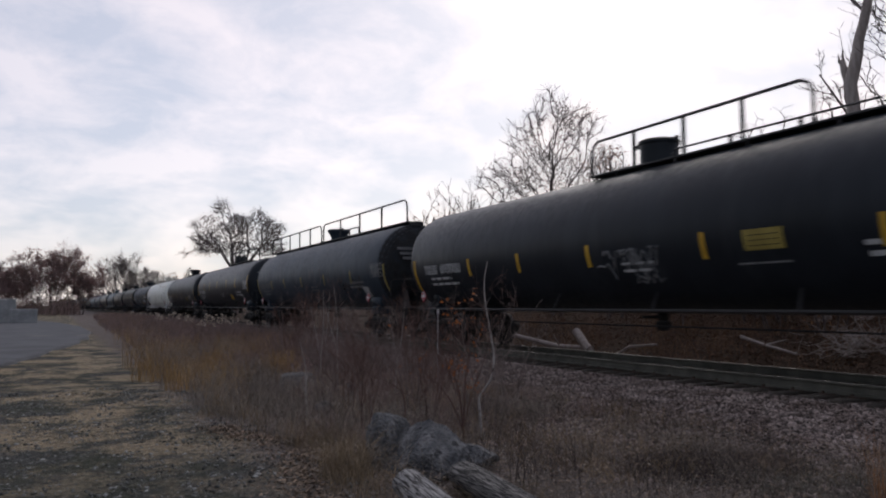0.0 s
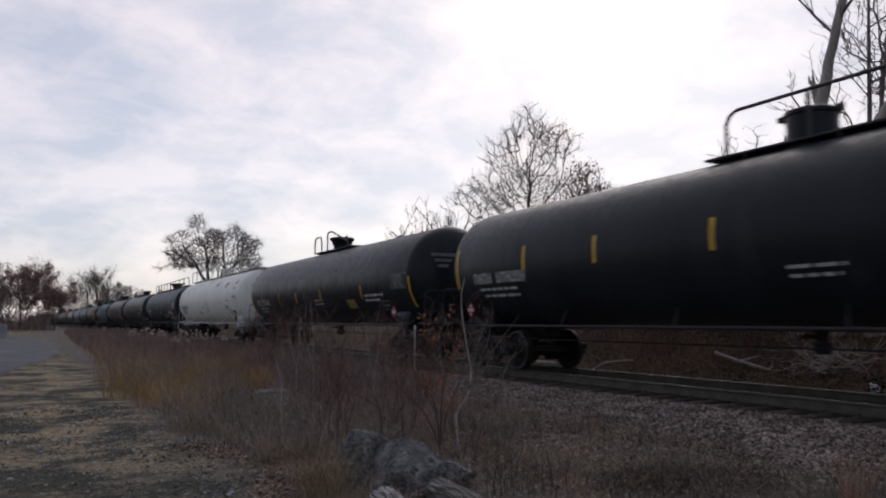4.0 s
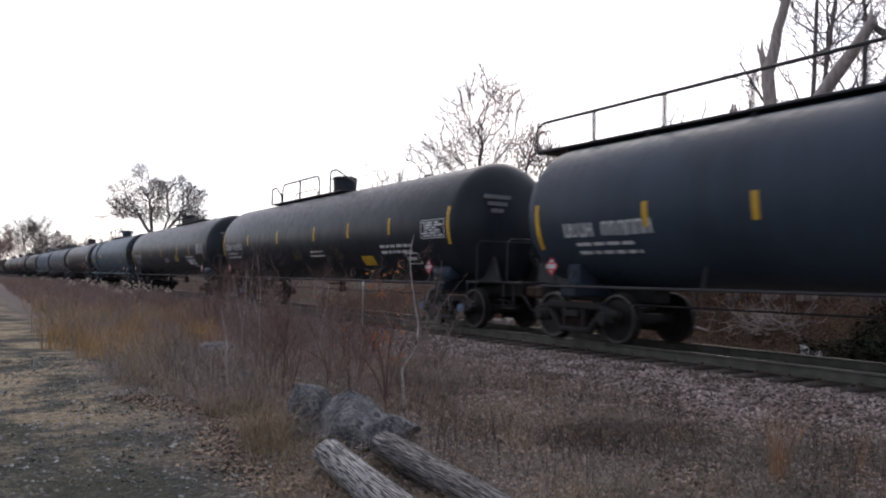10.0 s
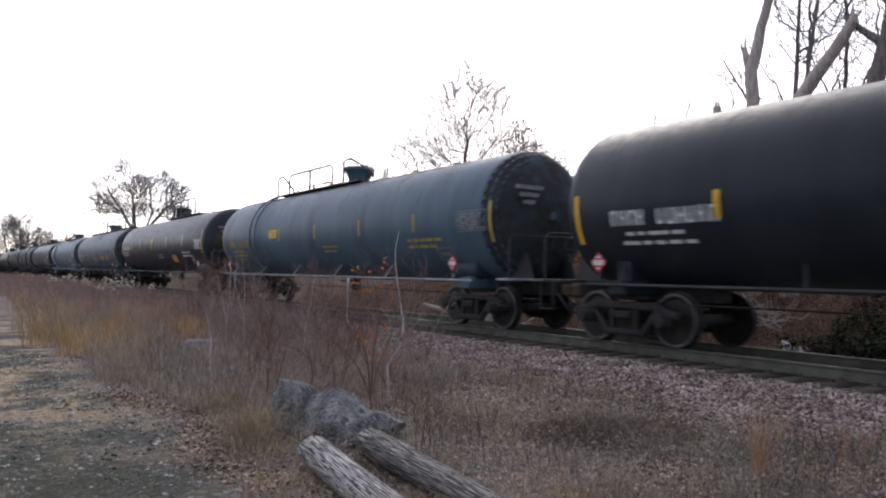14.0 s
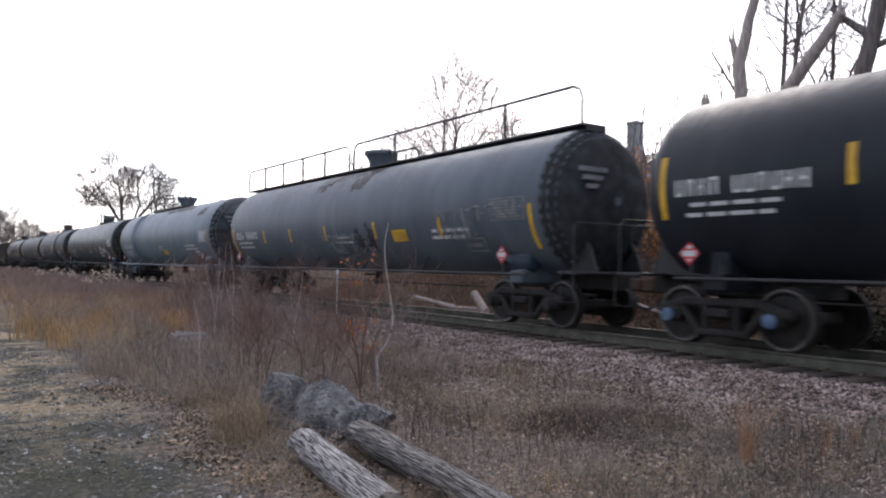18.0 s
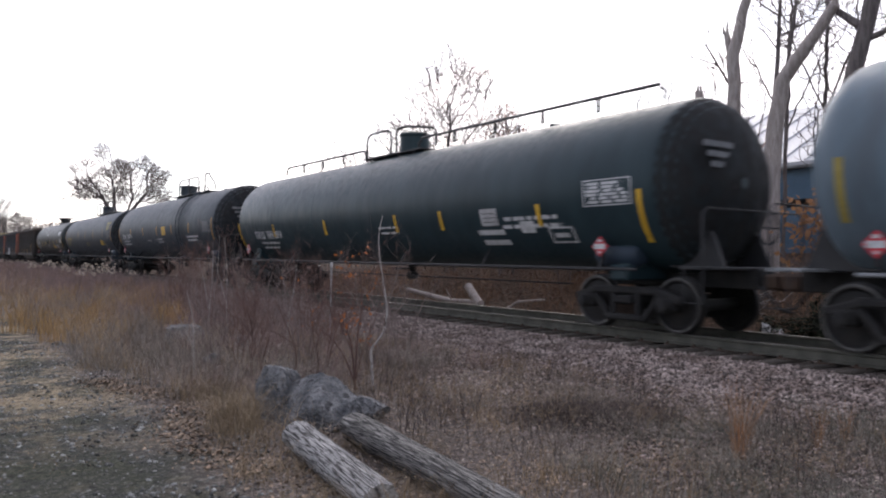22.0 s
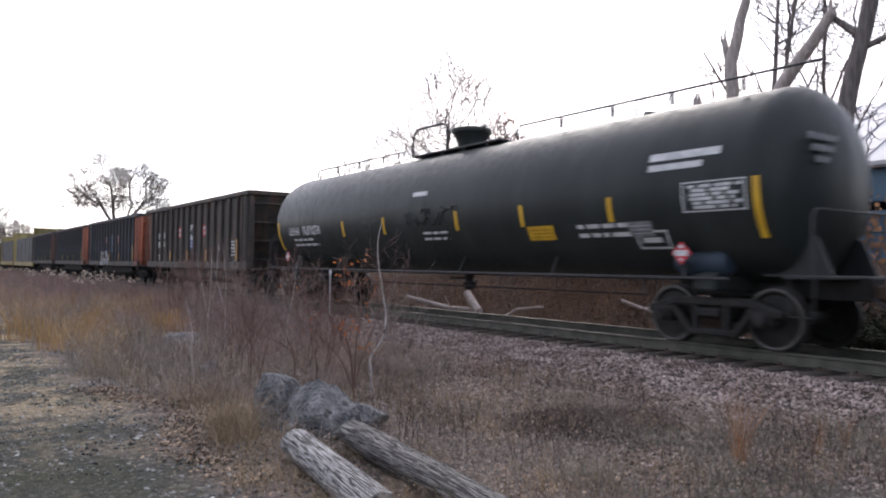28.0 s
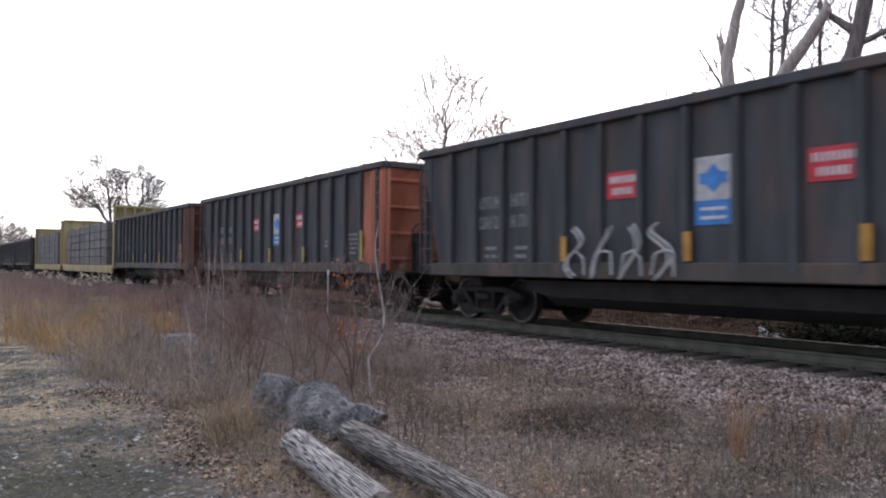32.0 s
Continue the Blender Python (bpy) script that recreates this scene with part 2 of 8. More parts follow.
M = {
    "black": paint("black_tank_paint", (0.0130, 0.0164, 0.0215), (0.0205, 0.0256, 0.0330), 0.40, (0.032, 0.036, 0.042), (0.50, 0.85)),
    "teal": paint("blue_black_tank_paint", (0.0160, 0.0320, 0.0385), (0.0265, 0.0485, 0.0570), 0.40, (0.0374, 0.0550, 0.0627), (0.5, 0.85), spec=0.25),
    "dusty": paint("dusty_black_tank_paint", (0.0268, 0.0367, 0.0458), (0.0421, 0.0554, 0.0671), 0.48, (0.0405, 0.0458, 0.0494), (0.54, 0.9), spec=0.22),
    "scuff": shade("yellowish_scuffs", (0.05, 0.038, 0.016), (0.09, 0.066, 0.026), 0.7, 4, 20, 0.1, patchy=(0.44, 0.62)),
    "faded": paint("faded_black_tank_paint", (0.0235, 0.0350, 0.0500), (0.0370, 0.0530, 0.0740), 0.48, (0.0387, 0.0466, 0.0546), (0.55, 0.9), spec=0.22),
    "slate": paint("slate_grey_tank_paint", (0.078, 0.098, 0.118), (0.112, 0.135, 0.158), 0.48, (0.145, 0.162, 0.18), (0.55, 0.85), spec=0.2),
    "grey": paint("grey_tank_paint", (0.108, 0.150, 0.182), (0.146, 0.193, 0.230), 0.46, (0.10, 0.12, 0.135), (0.5, 0.8), spec=0.2),
    "bluegrey": paint("blue_grey_tank_paint", (0.054, 0.090, 0.122), (0.079, 0.124, 0.163), 0.46, (0.045, 0.056, 0.068), spec=0.2),
    "olive": paint("olive_black_tank_paint", (0.0220, 0.0262, 0.0258), (0.0340, 0.0395, 0.0385), 0.42, (0.048, 0.050, 0.046), (0.54, 0.85)),
    "white": paint("white_tank_paint", (0.80, 0.82, 0.76), (0.88, 0.89, 0.83), 0.5, (0.64, 0.60, 0.50), (0.56, 0.82)),
    "rust_stain": shade("rust_stain", (0.55, 0.34, 0.10), (0.78, 0.56, 0.24), 0.8, 4, 20, 0.1, patchy=(0.42, 0.66)),
    "faint_rust": shade("faint_yellow_stain", (0.60, 0.46, 0.20), (0.78, 0.66, 0.40), 0.8, 4, 20, 0.1, patchy=(0.46, 0.80)),
    "head_film": shade("brown_black_film", (0.026, 0.025, 0.025), (0.042, 0.040, 0.039), 0.85, 1.2, 12, 0.1, patchy=(-0.25, 0.95), spec=0.15),
    "faint_smudge": shade("faint_grey_smudges", (0.34, 0.34, 0.35), (0.50, 0.50, 0.51), 0.8, 4, 20, 0.1, patchy=(0.46, 0.80)),
    "cream_iron": shade("cream_painted_iron", (0.40, 0.38, 0.33), (0.60, 0.58, 0.51), 0.6, 3, 30, 0.2),
    "smudge": shade("grey_smudges", (0.17, 0.17, 0.18), (0.34, 0.34, 0.36), 0.8, 4, 20, 0.1, patchy=(0.46, 0.62)),
    "pale_patch": shade("touched_up_white_paint", (0.76, 0.78, 0.79), (0.84, 0.85, 0.86), 0.5, 3, 20, 0.05),
    "bitumen": shade("dark_patch_paint", (0.012, 0.012, 0.014), (0.022, 0.022, 0.025), 0.6, 2, 20, 0.1, patchy=(0.36, 0.5)),
    # besides soot, running gear and wheel tones hold the shade under the cars
    "running": shade("sooty_shade_toned_gear", (0.0070, 0.0066, 0.0066), (0.0185, 0.0168, 0.0155), 0.8, 3, 30, 0.3),
    "rusty": shade("rusty_steel", (0.0385, 0.0245, 0.0175), (0.0770, 0.0455, 0.0294), 0.8, 4, 40, 0.4),
    "rim_steel": shade("burnished_wheel_rim", (0.0600, 0.0576, 0.0552), (0.1320, 0.1260, 0.1200), 0.4, 6, 30, 0.1, metal=0.6),
    "wheel": shade("worn_wheel_steel", (0.0085, 0.0078, 0.0076), (0.0190, 0.0172, 0.0160), 0.6, 4, 30, 0.1, metal=0.3),
    "cap_blue": shade("pale_blue_bearing_cap", (0.055, 0.10, 0.17), (0.09, 0.15, 0.24), 0.5, 4, 30, 0.1),
    "iron": shade("dark_iron", (0.014, 0.014, 0.016), (0.028, 0.027, 0.028), 0.6, 3, 30, 0.2),
    "white_iron": shade("white_painted_iron", (0.50, 0.50, 0.50), (0.72, 0.72, 0.72), 0.6, 3, 30, 0.2),
    "pale_iron": shade("grey_painted_iron", (0.18, 0.19, 0.2), (0.3, 0.31, 0.32), 0.6, 3, 30, 0.2),
    "yellow": shade("yellow_reflective_strip", (0.54, 0.31, 0.018), (0.70, 0.42, 0.028), 0.5, 3, 25, 0.05),
    "amber_strip": shade("dirty_amber_strip", (0.30, 0.145, 0.018), (0.46, 0.235, 0.028), 0.5, 3, 25, 0.05),
    "dull_yellow": shade("faded_yellow_paint", (0.26, 0.2, 0.04), (0.36, 0.28, 0.06), 0.6, 3, 25, 0.05),
    "letter": shade("white_lettering_paint", (0.44, 0.445, 0.45), (0.62, 0.62, 0.62), 0.6, 6, 25, 0.05),
    "dim_letter": shade("dirty_lettering_paint", (0.13, 0.135, 0.14), (0.22, 0.22, 0.225), 0.7, 6, 25, 0.05),
    "blue_letter": shade("blue_lettering_paint", (0.03, 0.06, 0.18), (0.05, 0.09, 0.25), 0.6, 6, 25, 0.05),
    "red": shade("red_sign_paint", (0.42, 0.02, 0.035), (0.58, 0.03, 0.05), 0.5, 4, 25, 0.05),
    "blue": shade("blue_sign_paint", (0.025, 0.15, 0.43), (0.04, 0.22, 0.56), 0.5, 4, 25, 0.05),
    "plate": shade("pale_plate", (0.34, 0.33, 0.33), (0.48, 0.48, 0.48), 0.5, 5, 25, 0.05),
    "coal_black": hopper_paint("sooty_hopper_paint", (0.046, 0.050, 0.057), (0.074, 0.077, 0.084), (0.092, 0.070, 0.063), (0.026, 0.027, 0.030)),
    "coal_brown": hopper_paint("brown_hopper_paint", (0.050, 0.046, 0.042), (0.082, 0.074, 0.066), (0.125, 0.086, 0.066), (0.028, 0.027, 0.026)),
    "orange": paint("faded_orange_paint", (0.43, 0.140, 0.085), (0.62, 0.245, 0.155), 0.65, (0.15, 0.062, 0.042), (0.46, 0.74)),
    "rust_end": paint("rust_red_end_paint", (0.145, 0.072, 0.052), (0.225, 0.112, 0.080), 0.7, (0.09, 0.06, 0.047), (0.5, 0.8)),
    "coal": shade("coal_load", (0.01, 0.01, 0.01), (0.03, 0.03, 0.03), 0.8, 3, 20, 0.8),
    "bulkhead": paint("yellow_bulkhead_paint", (0.27, 0.225, 0.10), (0.37, 0.315, 0.155), 0.6, (0.17, 0.14, 0.09)),
    "deck": shade("tan_deck_paint", (0.22, 0.15, 0.08), (0.32, 0.23, 0.13), 0.75, 2, 30, 0.2),
    "wrap": shade("grey_lumber_wrap", (0.062, 0.060, 0.061), (0.115, 0.11, 0.108), 0.7, 1.2, 12, 0.3, vary="object", spread=0.2),
    "rail": shade("rail_steel", (0.056, 0.054, 0.042), (0.100, 0.095, 0.075), 0.75, 3, 40, 0.3),
    "rail_top": shade("polished_rail_head", (0.13, 0.125, 0.12), (0.2, 0.19, 0.18), 0.5, 3, 40, 0.1, metal=0.8),
    "tie": shade("creosoted_tie", (0.045, 0.037, 0.03), (0.09, 0.075, 0.06), 0.9, 3, 30, 0.5, stretch=(0.3, 3, 3), vary="object"),
    "ballast": shade("ballast_stone", (0.192, 0.147, 0.127), (0.368, 0.302, 0.270), 0.95, 2.5, 30, 0.3, vary="island", spread=0.7, spec=0.2),
    "ground": None, "asphalt": shade("worn_asphalt", (0.050, 0.054, 0.062), (0.085, 0.09, 0.10), 0.85, 0.6, 60, 0.3,
                                     third=(0.15, 0.14, 0.13), third_at=(0.62, 0.72), third_scale=0.35),
    "concrete": shade("weathered_concrete", (0.26, 0.27, 0.27), (0.38, 0.38, 0.38), 0.85, 1.5, 25, 0.3),
    "rock": shade("grey_boulder", (0.085, 0.089, 0.096), (0.25, 0.248, 0.248), 0.85, 5.5, 24, 1.0, third=(0.06, 0.06, 0.062),
                  third_at=(0.60, 0.66), third_scale=7, bump_dist=0.08, grain=0.75),
    "log": shade("weathered_log_wood", (0.30, 0.29, 0.29), (0.72, 0.70, 0.68), 0.9, 1.2, 4, 1.0, stretch=(80, 3.0, 80),
                 third=(0.03, 0.027, 0.025), third_at=(0.50, 0.54), third_scale=1.6, bump_dist=0.03, grain=0.7),
    "scuff_dark": shade("dark_weathered_patch", (0.045, 0.05, 0.056), (0.085, 0.095, 0.105), 0.6, 2.5, 18, 0.1),
    "log_dark": shade("dark_weathered_log", (0.11, 0.102, 0.095), (0.38, 0.36, 0.335), 0.92, 1.2, 4, 1.0, stretch=(80, 3.0, 80), third=(0.028, 0.026, 0.025), third_at=(0.48, 0.53), third_scale=1.7, grain=0.7),
    "log_end": shade("cracked_log_end", (0.20, 0.18, 0.16), (0.38, 0.35, 0.31), 0.9, 12, 60, 1.0, third=(0.05, 0.045, 0.04), third_at=(0.55, 0.65), third_scale=14),
    "bark": shade("grey_brown_bark", (0.11, 0.092, 0.088), (0.20, 0.172, 0.162), 0.95, 4, 25, 0.8, stretch=(3, 3, 0.6)),
    "pale_bark": shade("pale_stripped_bark", (0.32, 0.275, 0.25), (0.48, 0.42, 0.385), 0.9, 4, 25, 0.6, stretch=(3, 3, 0.6)),
    "twig": shade("bare_twigs", (0.105, 0.085, 0.082), (0.175, 0.143, 0.138), 0.9, 4, 25, 0.0),
    "birch": shade("birch_bark", (0.30, 0.27, 0.25), (0.48, 0.44, 0.41), 0.8, 12, 50, 0.3, third=(0.06, 0.045, 0.04), third_at=(0.58, 0.66), third_scale=14),
    "red_twig": shade("red_brown_twigs", (0.115, 0.066, 0.054), (0.20, 0.122, 0.10), 0.9, 4, 30, 0.0, vary="island", spread=0.4),
    "weed": shade("dead_weed_stalks", (0.150, 0.105, 0.094), (0.295, 0.208, 0.186), 0.95, 1.2, 20, 0.0, vary="island", spread=0.55),
    "grey_weed": shade("grey_dead_weeds", (0.180, 0.152, 0.124), (0.34, 0.290, 0.238), 0.95, 1.2, 20, 0.0, vary="island", spread=0.55),
    "soft_grass": shade("grey_green_dead_grass", (0.155, 0.150, 0.118), (0.29, 0.275, 0.22), 0.95, 1.2, 20, 0.0, vary="island", spread=0.4),
    "dark_weed": shade("dark_dead_stalks", (0.055, 0.040, 0.034), (0.11, 0.082, 0.070), 0.95, 1.2, 20, 0.0, vary="island", spread=0.5),
    "straw": shade("dry_straw_grass", (0.23, 0.155, 0.085), (0.37, 0.265, 0.155), 0.9, 1.0, 20, 0.0, vary="island", spread=0.4),
    "brown_straw": shade("brown_straw_grass", (0.180, 0.132, 0.080), (0.305, 0.230, 0.148), 0.9, 1.0, 20, 0.0, vary="island", spread=0.4),
    "amber": shade("amber_broom_grass", (0.32, 0.195, 0.075), (0.49, 0.315, 0.140), 0.9, 1.0, 20, 0.0, vary="island", spread=0.4),
    "fluff": shade("pale_seed_heads", (0.38, 0.31, 0.24), (0.55, 0.47, 0.38), 0.95, 4, 20, 0.0, vary="island", spread=0.3),
    "orange_leaf": shade("orange_autumn_leaves", (0.24, 0.085, 0.035), (0.42, 0.165, 0.065), 0.7, 6, 30, 0.0, vary="island", spread=0.4),
    "tan_leaf": shade("tan_dead_leaves", (0.13, 0.090, 0.060), (0.31, 0.225, 0.155), 0.85, 4, 30, 0.0, vary="island", spread=0.6),
    "grey_twig": shade("grey_brown_stems", (0.17, 0.13, 0.115), (0.29, 0.23, 0.205), 0.9, 4, 30, 0.0, vary="island", spread=0.3),
    "rust_grass": shade("rusty_grass", (0.26, 0.13, 0.06), (0.42, 0.22, 0.11), 0.9, 2, 20, 0.0, vary="island", spread=0.4),
    # dead leaves whose tone is lowered to hold the shade under the cars
    "shaded_bank_leaf": shade("orange_brown_dead_leaves", (0.0840, 0.0448, 0.0256), (0.1680, 0.0920, 0.0520), 0.85, 2, 30, 0.0, vary="island", spread=0.4),
    "shrub_leaf": shade("orange_brown_shrub_leaves", (0.24, 0.125, 0.062), (0.42, 0.235, 0.125), 0.85, 2, 30, 0.0, vary="island", spread=0.4),
    "lot_stone": shade("lot_gravel_stone", (0.07, 0.072, 0.066), (0.26, 0.26, 0.245), 0.9, 6, 30, 0.2, vary="island", spread=0.9),
    "bank_weed": shade("orange_brown_weeds", (0.16, 0.085, 0.045), (0.29, 0.165, 0.095), 0.95, 1.2, 20, 0.0, vary="island", spread=0.5),
    "ivy": shade("dark_evergreen_leaves", (0.010, 0.014, 0.009), (0.026, 0.034, 0.020), 0.95, 3, 30, 0.0, vary="island", spread=0.5, spec=0.08),
    "briar": shade("dark_briar_stems", (0.035, 0.036, 0.026), (0.085, 0.08, 0.06), 0.95, 1.2, 20, 0.0, vary="island", spread=0.5),
    # rusty brown, lightened and greyed so the colour itself carries distance haze
    "hazed_leaf": shade("hazed_rusty_leaves", (0.23, 0.155, 0.15), (0.38, 0.265, 0.25), 0.85, 0.5, 30, 0.0, vary="island", spread=0.5),
    "pink_leaf": shade("faded_pinkish_leaves", (0.22, 0.13, 0.10), (0.34, 0.21, 0.16), 0.85, 2, 30, 0.0, vary="island", spread=0.3),
    "cladding_blue": shade("blue_metal_cladding", (0.070, 0.135, 0.20), (0.10, 0.175, 0.25), 0.5, 1, 20, 0.1),
    "roof": shade("pale_metal_roof", (0.5, 0.5, 0.52), (0.6, 0.6, 0.62), 0.45, 1, 20, 0.1),
    "glass": shade("dark_window_glass", (0.02, 0.025, 0.03), (0.03, 0.035, 0.04), 0.1, 1, 20, 0.0),
}


def ground_material():
    """Grey gravel lot with straw patches near x = 0, brown litter and soil under the weeds further on."""
    m = bpy.data.materials.new("gravel_and_dead_grass_ground")
    m.use_nodes = True
    n, l = m.node_tree.nodes, m.node_tree.links
    b = n["Principled BSDF"]
    b.inputs["Roughness"].default_value = 0.95
    b.inputs["Specular IOR Level"].default_value = 0.2
    tc = n.new("ShaderNodeTexCoord")
    sep = n.new("ShaderNodeSeparateXYZ")
    l.new(tc.outputs["Object"], sep.inputs[0])

    def noise_at(s, detail=5.0, rough=0.55):
        t = n.new("ShaderNodeTexNoise")
        t.inputs["Scale"].default_value, t.inputs["Detail"].default_value, t.inputs["Roughness"].default_value = s, detail, rough
        l.new(tc.outputs["Object"], t.inputs["Vector"])
        return t.outputs["Fac"]

    def ramp(fac, stops):
        r = n.new("ShaderNodeValToRGB")
        while len(r.color_ramp.elements) < len(stops):
            r.color_ramp.elements.new(0.5)
        for el, (at, c) in zip(r.color_ramp.elements, stops):
            el.position, el.color = at, (*c, 1)
        l.new(fac, r.inputs["Fac"])
        return r.outputs["Color"]

    def mixed(fac, a, c, blend="MIX"):
        x = n.new("ShaderNodeMix")
        x.data_type, x.blend_type = "RGBA", blend
        for socket, value in ((x.inputs[0], fac), (x.inputs[6], a), (x.inputs[7], c)):
            if isinstance(value, (int, float)):
                socket.default_value = value
            else:
                l.new(value, socket)
        return x.outputs[2]

    gravel = ramp(noise_at(26, 5.0, 0.85), [(0.38, (0.020, 0.022, 0.019)), (0.55, (0.068, 0.070, 0.064)), (0.67, (0.36, 0.35, 0.32))])
    straw = ramp(noise_at(45, 4.0, 0.7), [(0.3, (0.17, 0.130, 0.078)), (0.5, (0.33, 0.262, 0.17)), (0.7, (0.54, 0.45, 0.32))])
    soil = ramp(noise_at(38, 5.0, 0.8), [(0.36, (0.050, 0.040, 0.033)), (0.52, (0.150, 0.121, 0.107)), (0.66, (0.44, 0.39, 0.36))])
    # bank litter, its tones darkened to include the shade seen beneath the train
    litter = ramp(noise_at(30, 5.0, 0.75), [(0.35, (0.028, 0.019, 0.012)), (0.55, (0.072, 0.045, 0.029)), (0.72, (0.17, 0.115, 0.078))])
    patch = ramp(noise_at(0.62, 9.0, 0.74), [(0.47, (0, 0, 0)), (0.55, (1, 1, 1))])
    far_y = n.new("ShaderNodeMapRange")
    far_y.interpolation_type = "SMOOTHSTEP"
    l.new(sep.outputs["Y"], far_y.inputs["Value"])
    for key, v in (("From Min", 5.5), ("From Max", 11.0), ("To Min", 0.12), ("To Max", 0.95)):
        far_y.inputs[key].default_value = v
    part_of = n.new("ShaderNodeMath")
    part_of.operation = "MULTIPLY"
    l.new(patch, part_of.inputs[0])
    l.new(far_y.outputs["Result"], part_of.inputs[1])
    moss = ramp(noise_at(34, 5.0, 0.8), [(0.36, (0.016, 0.019, 0.012)), (0.54, (0.058, 0.062, 0.042)), (0.70, (0.20, 0.195, 0.15))])
    worn = ramp(noise_at(0.9, 8.0, 0.7), [(0.43, (0, 0, 0)), (0.58, (1, 1, 1))])
    lot = mixed(part_of.outputs[0], mixed(worn, gravel, moss), straw)
    wob = n.new("ShaderNodeMath")
    wob.operation = "MULTIPLY_ADD"
    l.new(noise_at(0.8, 4.0), wob.inputs[0])
    wob.inputs[1].default_value = 1.6
    l.new(sep.outputs["X"], wob.inputs[2])

    def step(lo, hi):
        r = n.new("ShaderNodeMapRange")
        r.interpolation_type = "SMOOTHSTEP"
        l.new(wob.outputs[0], r.inputs["Value"])
        r.inputs["From Min"].default_value, r.inputs["From Max"].default_value = lo, hi
        return r.outputs["Result"]

    col = mixed(step(2.2, 3.1), lot, soil)
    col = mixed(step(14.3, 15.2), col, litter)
    mottle = ramp(noise_at(11.0, 9.0, 0.85), [(0.38, (0.35, 0.35, 0.36)), (0.5, (0.92, 0.92, 0.92)), (0.62, (1.75, 1.73, 1.68))])
    col = mixed(1.0, col, mottle, "MULTIPLY")
    l.new(col, b.inputs["Base Color"])
    bp = n.new("ShaderNodeBump")
    bp.inputs["Strength"].default_value, bp.inputs["Distance"].default_value = 0.9, 0.03
    l.new(noise_at(55, 4.0, 0.7), bp.inputs["Height"])
    l.new(bp.outputs["Normal"], b.inputs["Normal"])
    return m


def let_light_through(m, colour, share):
    """Thin dead leaves pass part of the light that falls on their far side."""
    n, l = m.node_tree.nodes, m.node_tree.links
    thin, mix = n.new("ShaderNodeBsdfTranslucent"), n.new("ShaderNodeMixShader")
    thin.inputs["Color"].default_value = (*colour, 1)
    mix.inputs[0].default_value = share
    l.new(n["Principled BSDF"].outputs[0], mix.inputs[1])
    l.new(thin.outputs[0], mix.inputs[2])
    l.new(mix.outputs[0], n["Material Output"].inputs["Surface"])


let_light_through(M["hazed_leaf"], (0.30, 0.19, 0.18), 0.5)
let_light_through(M["pink_leaf"], (0.42, 0.27, 0.23), 0.5)
let_light_through(M["shrub_leaf"], (0.44, 0.24, 0.12), 0.45)
let_light_through(M["orange_leaf"], (0.5, 0.17, 0.05), 0.4)
M["ground"] = ground_material()


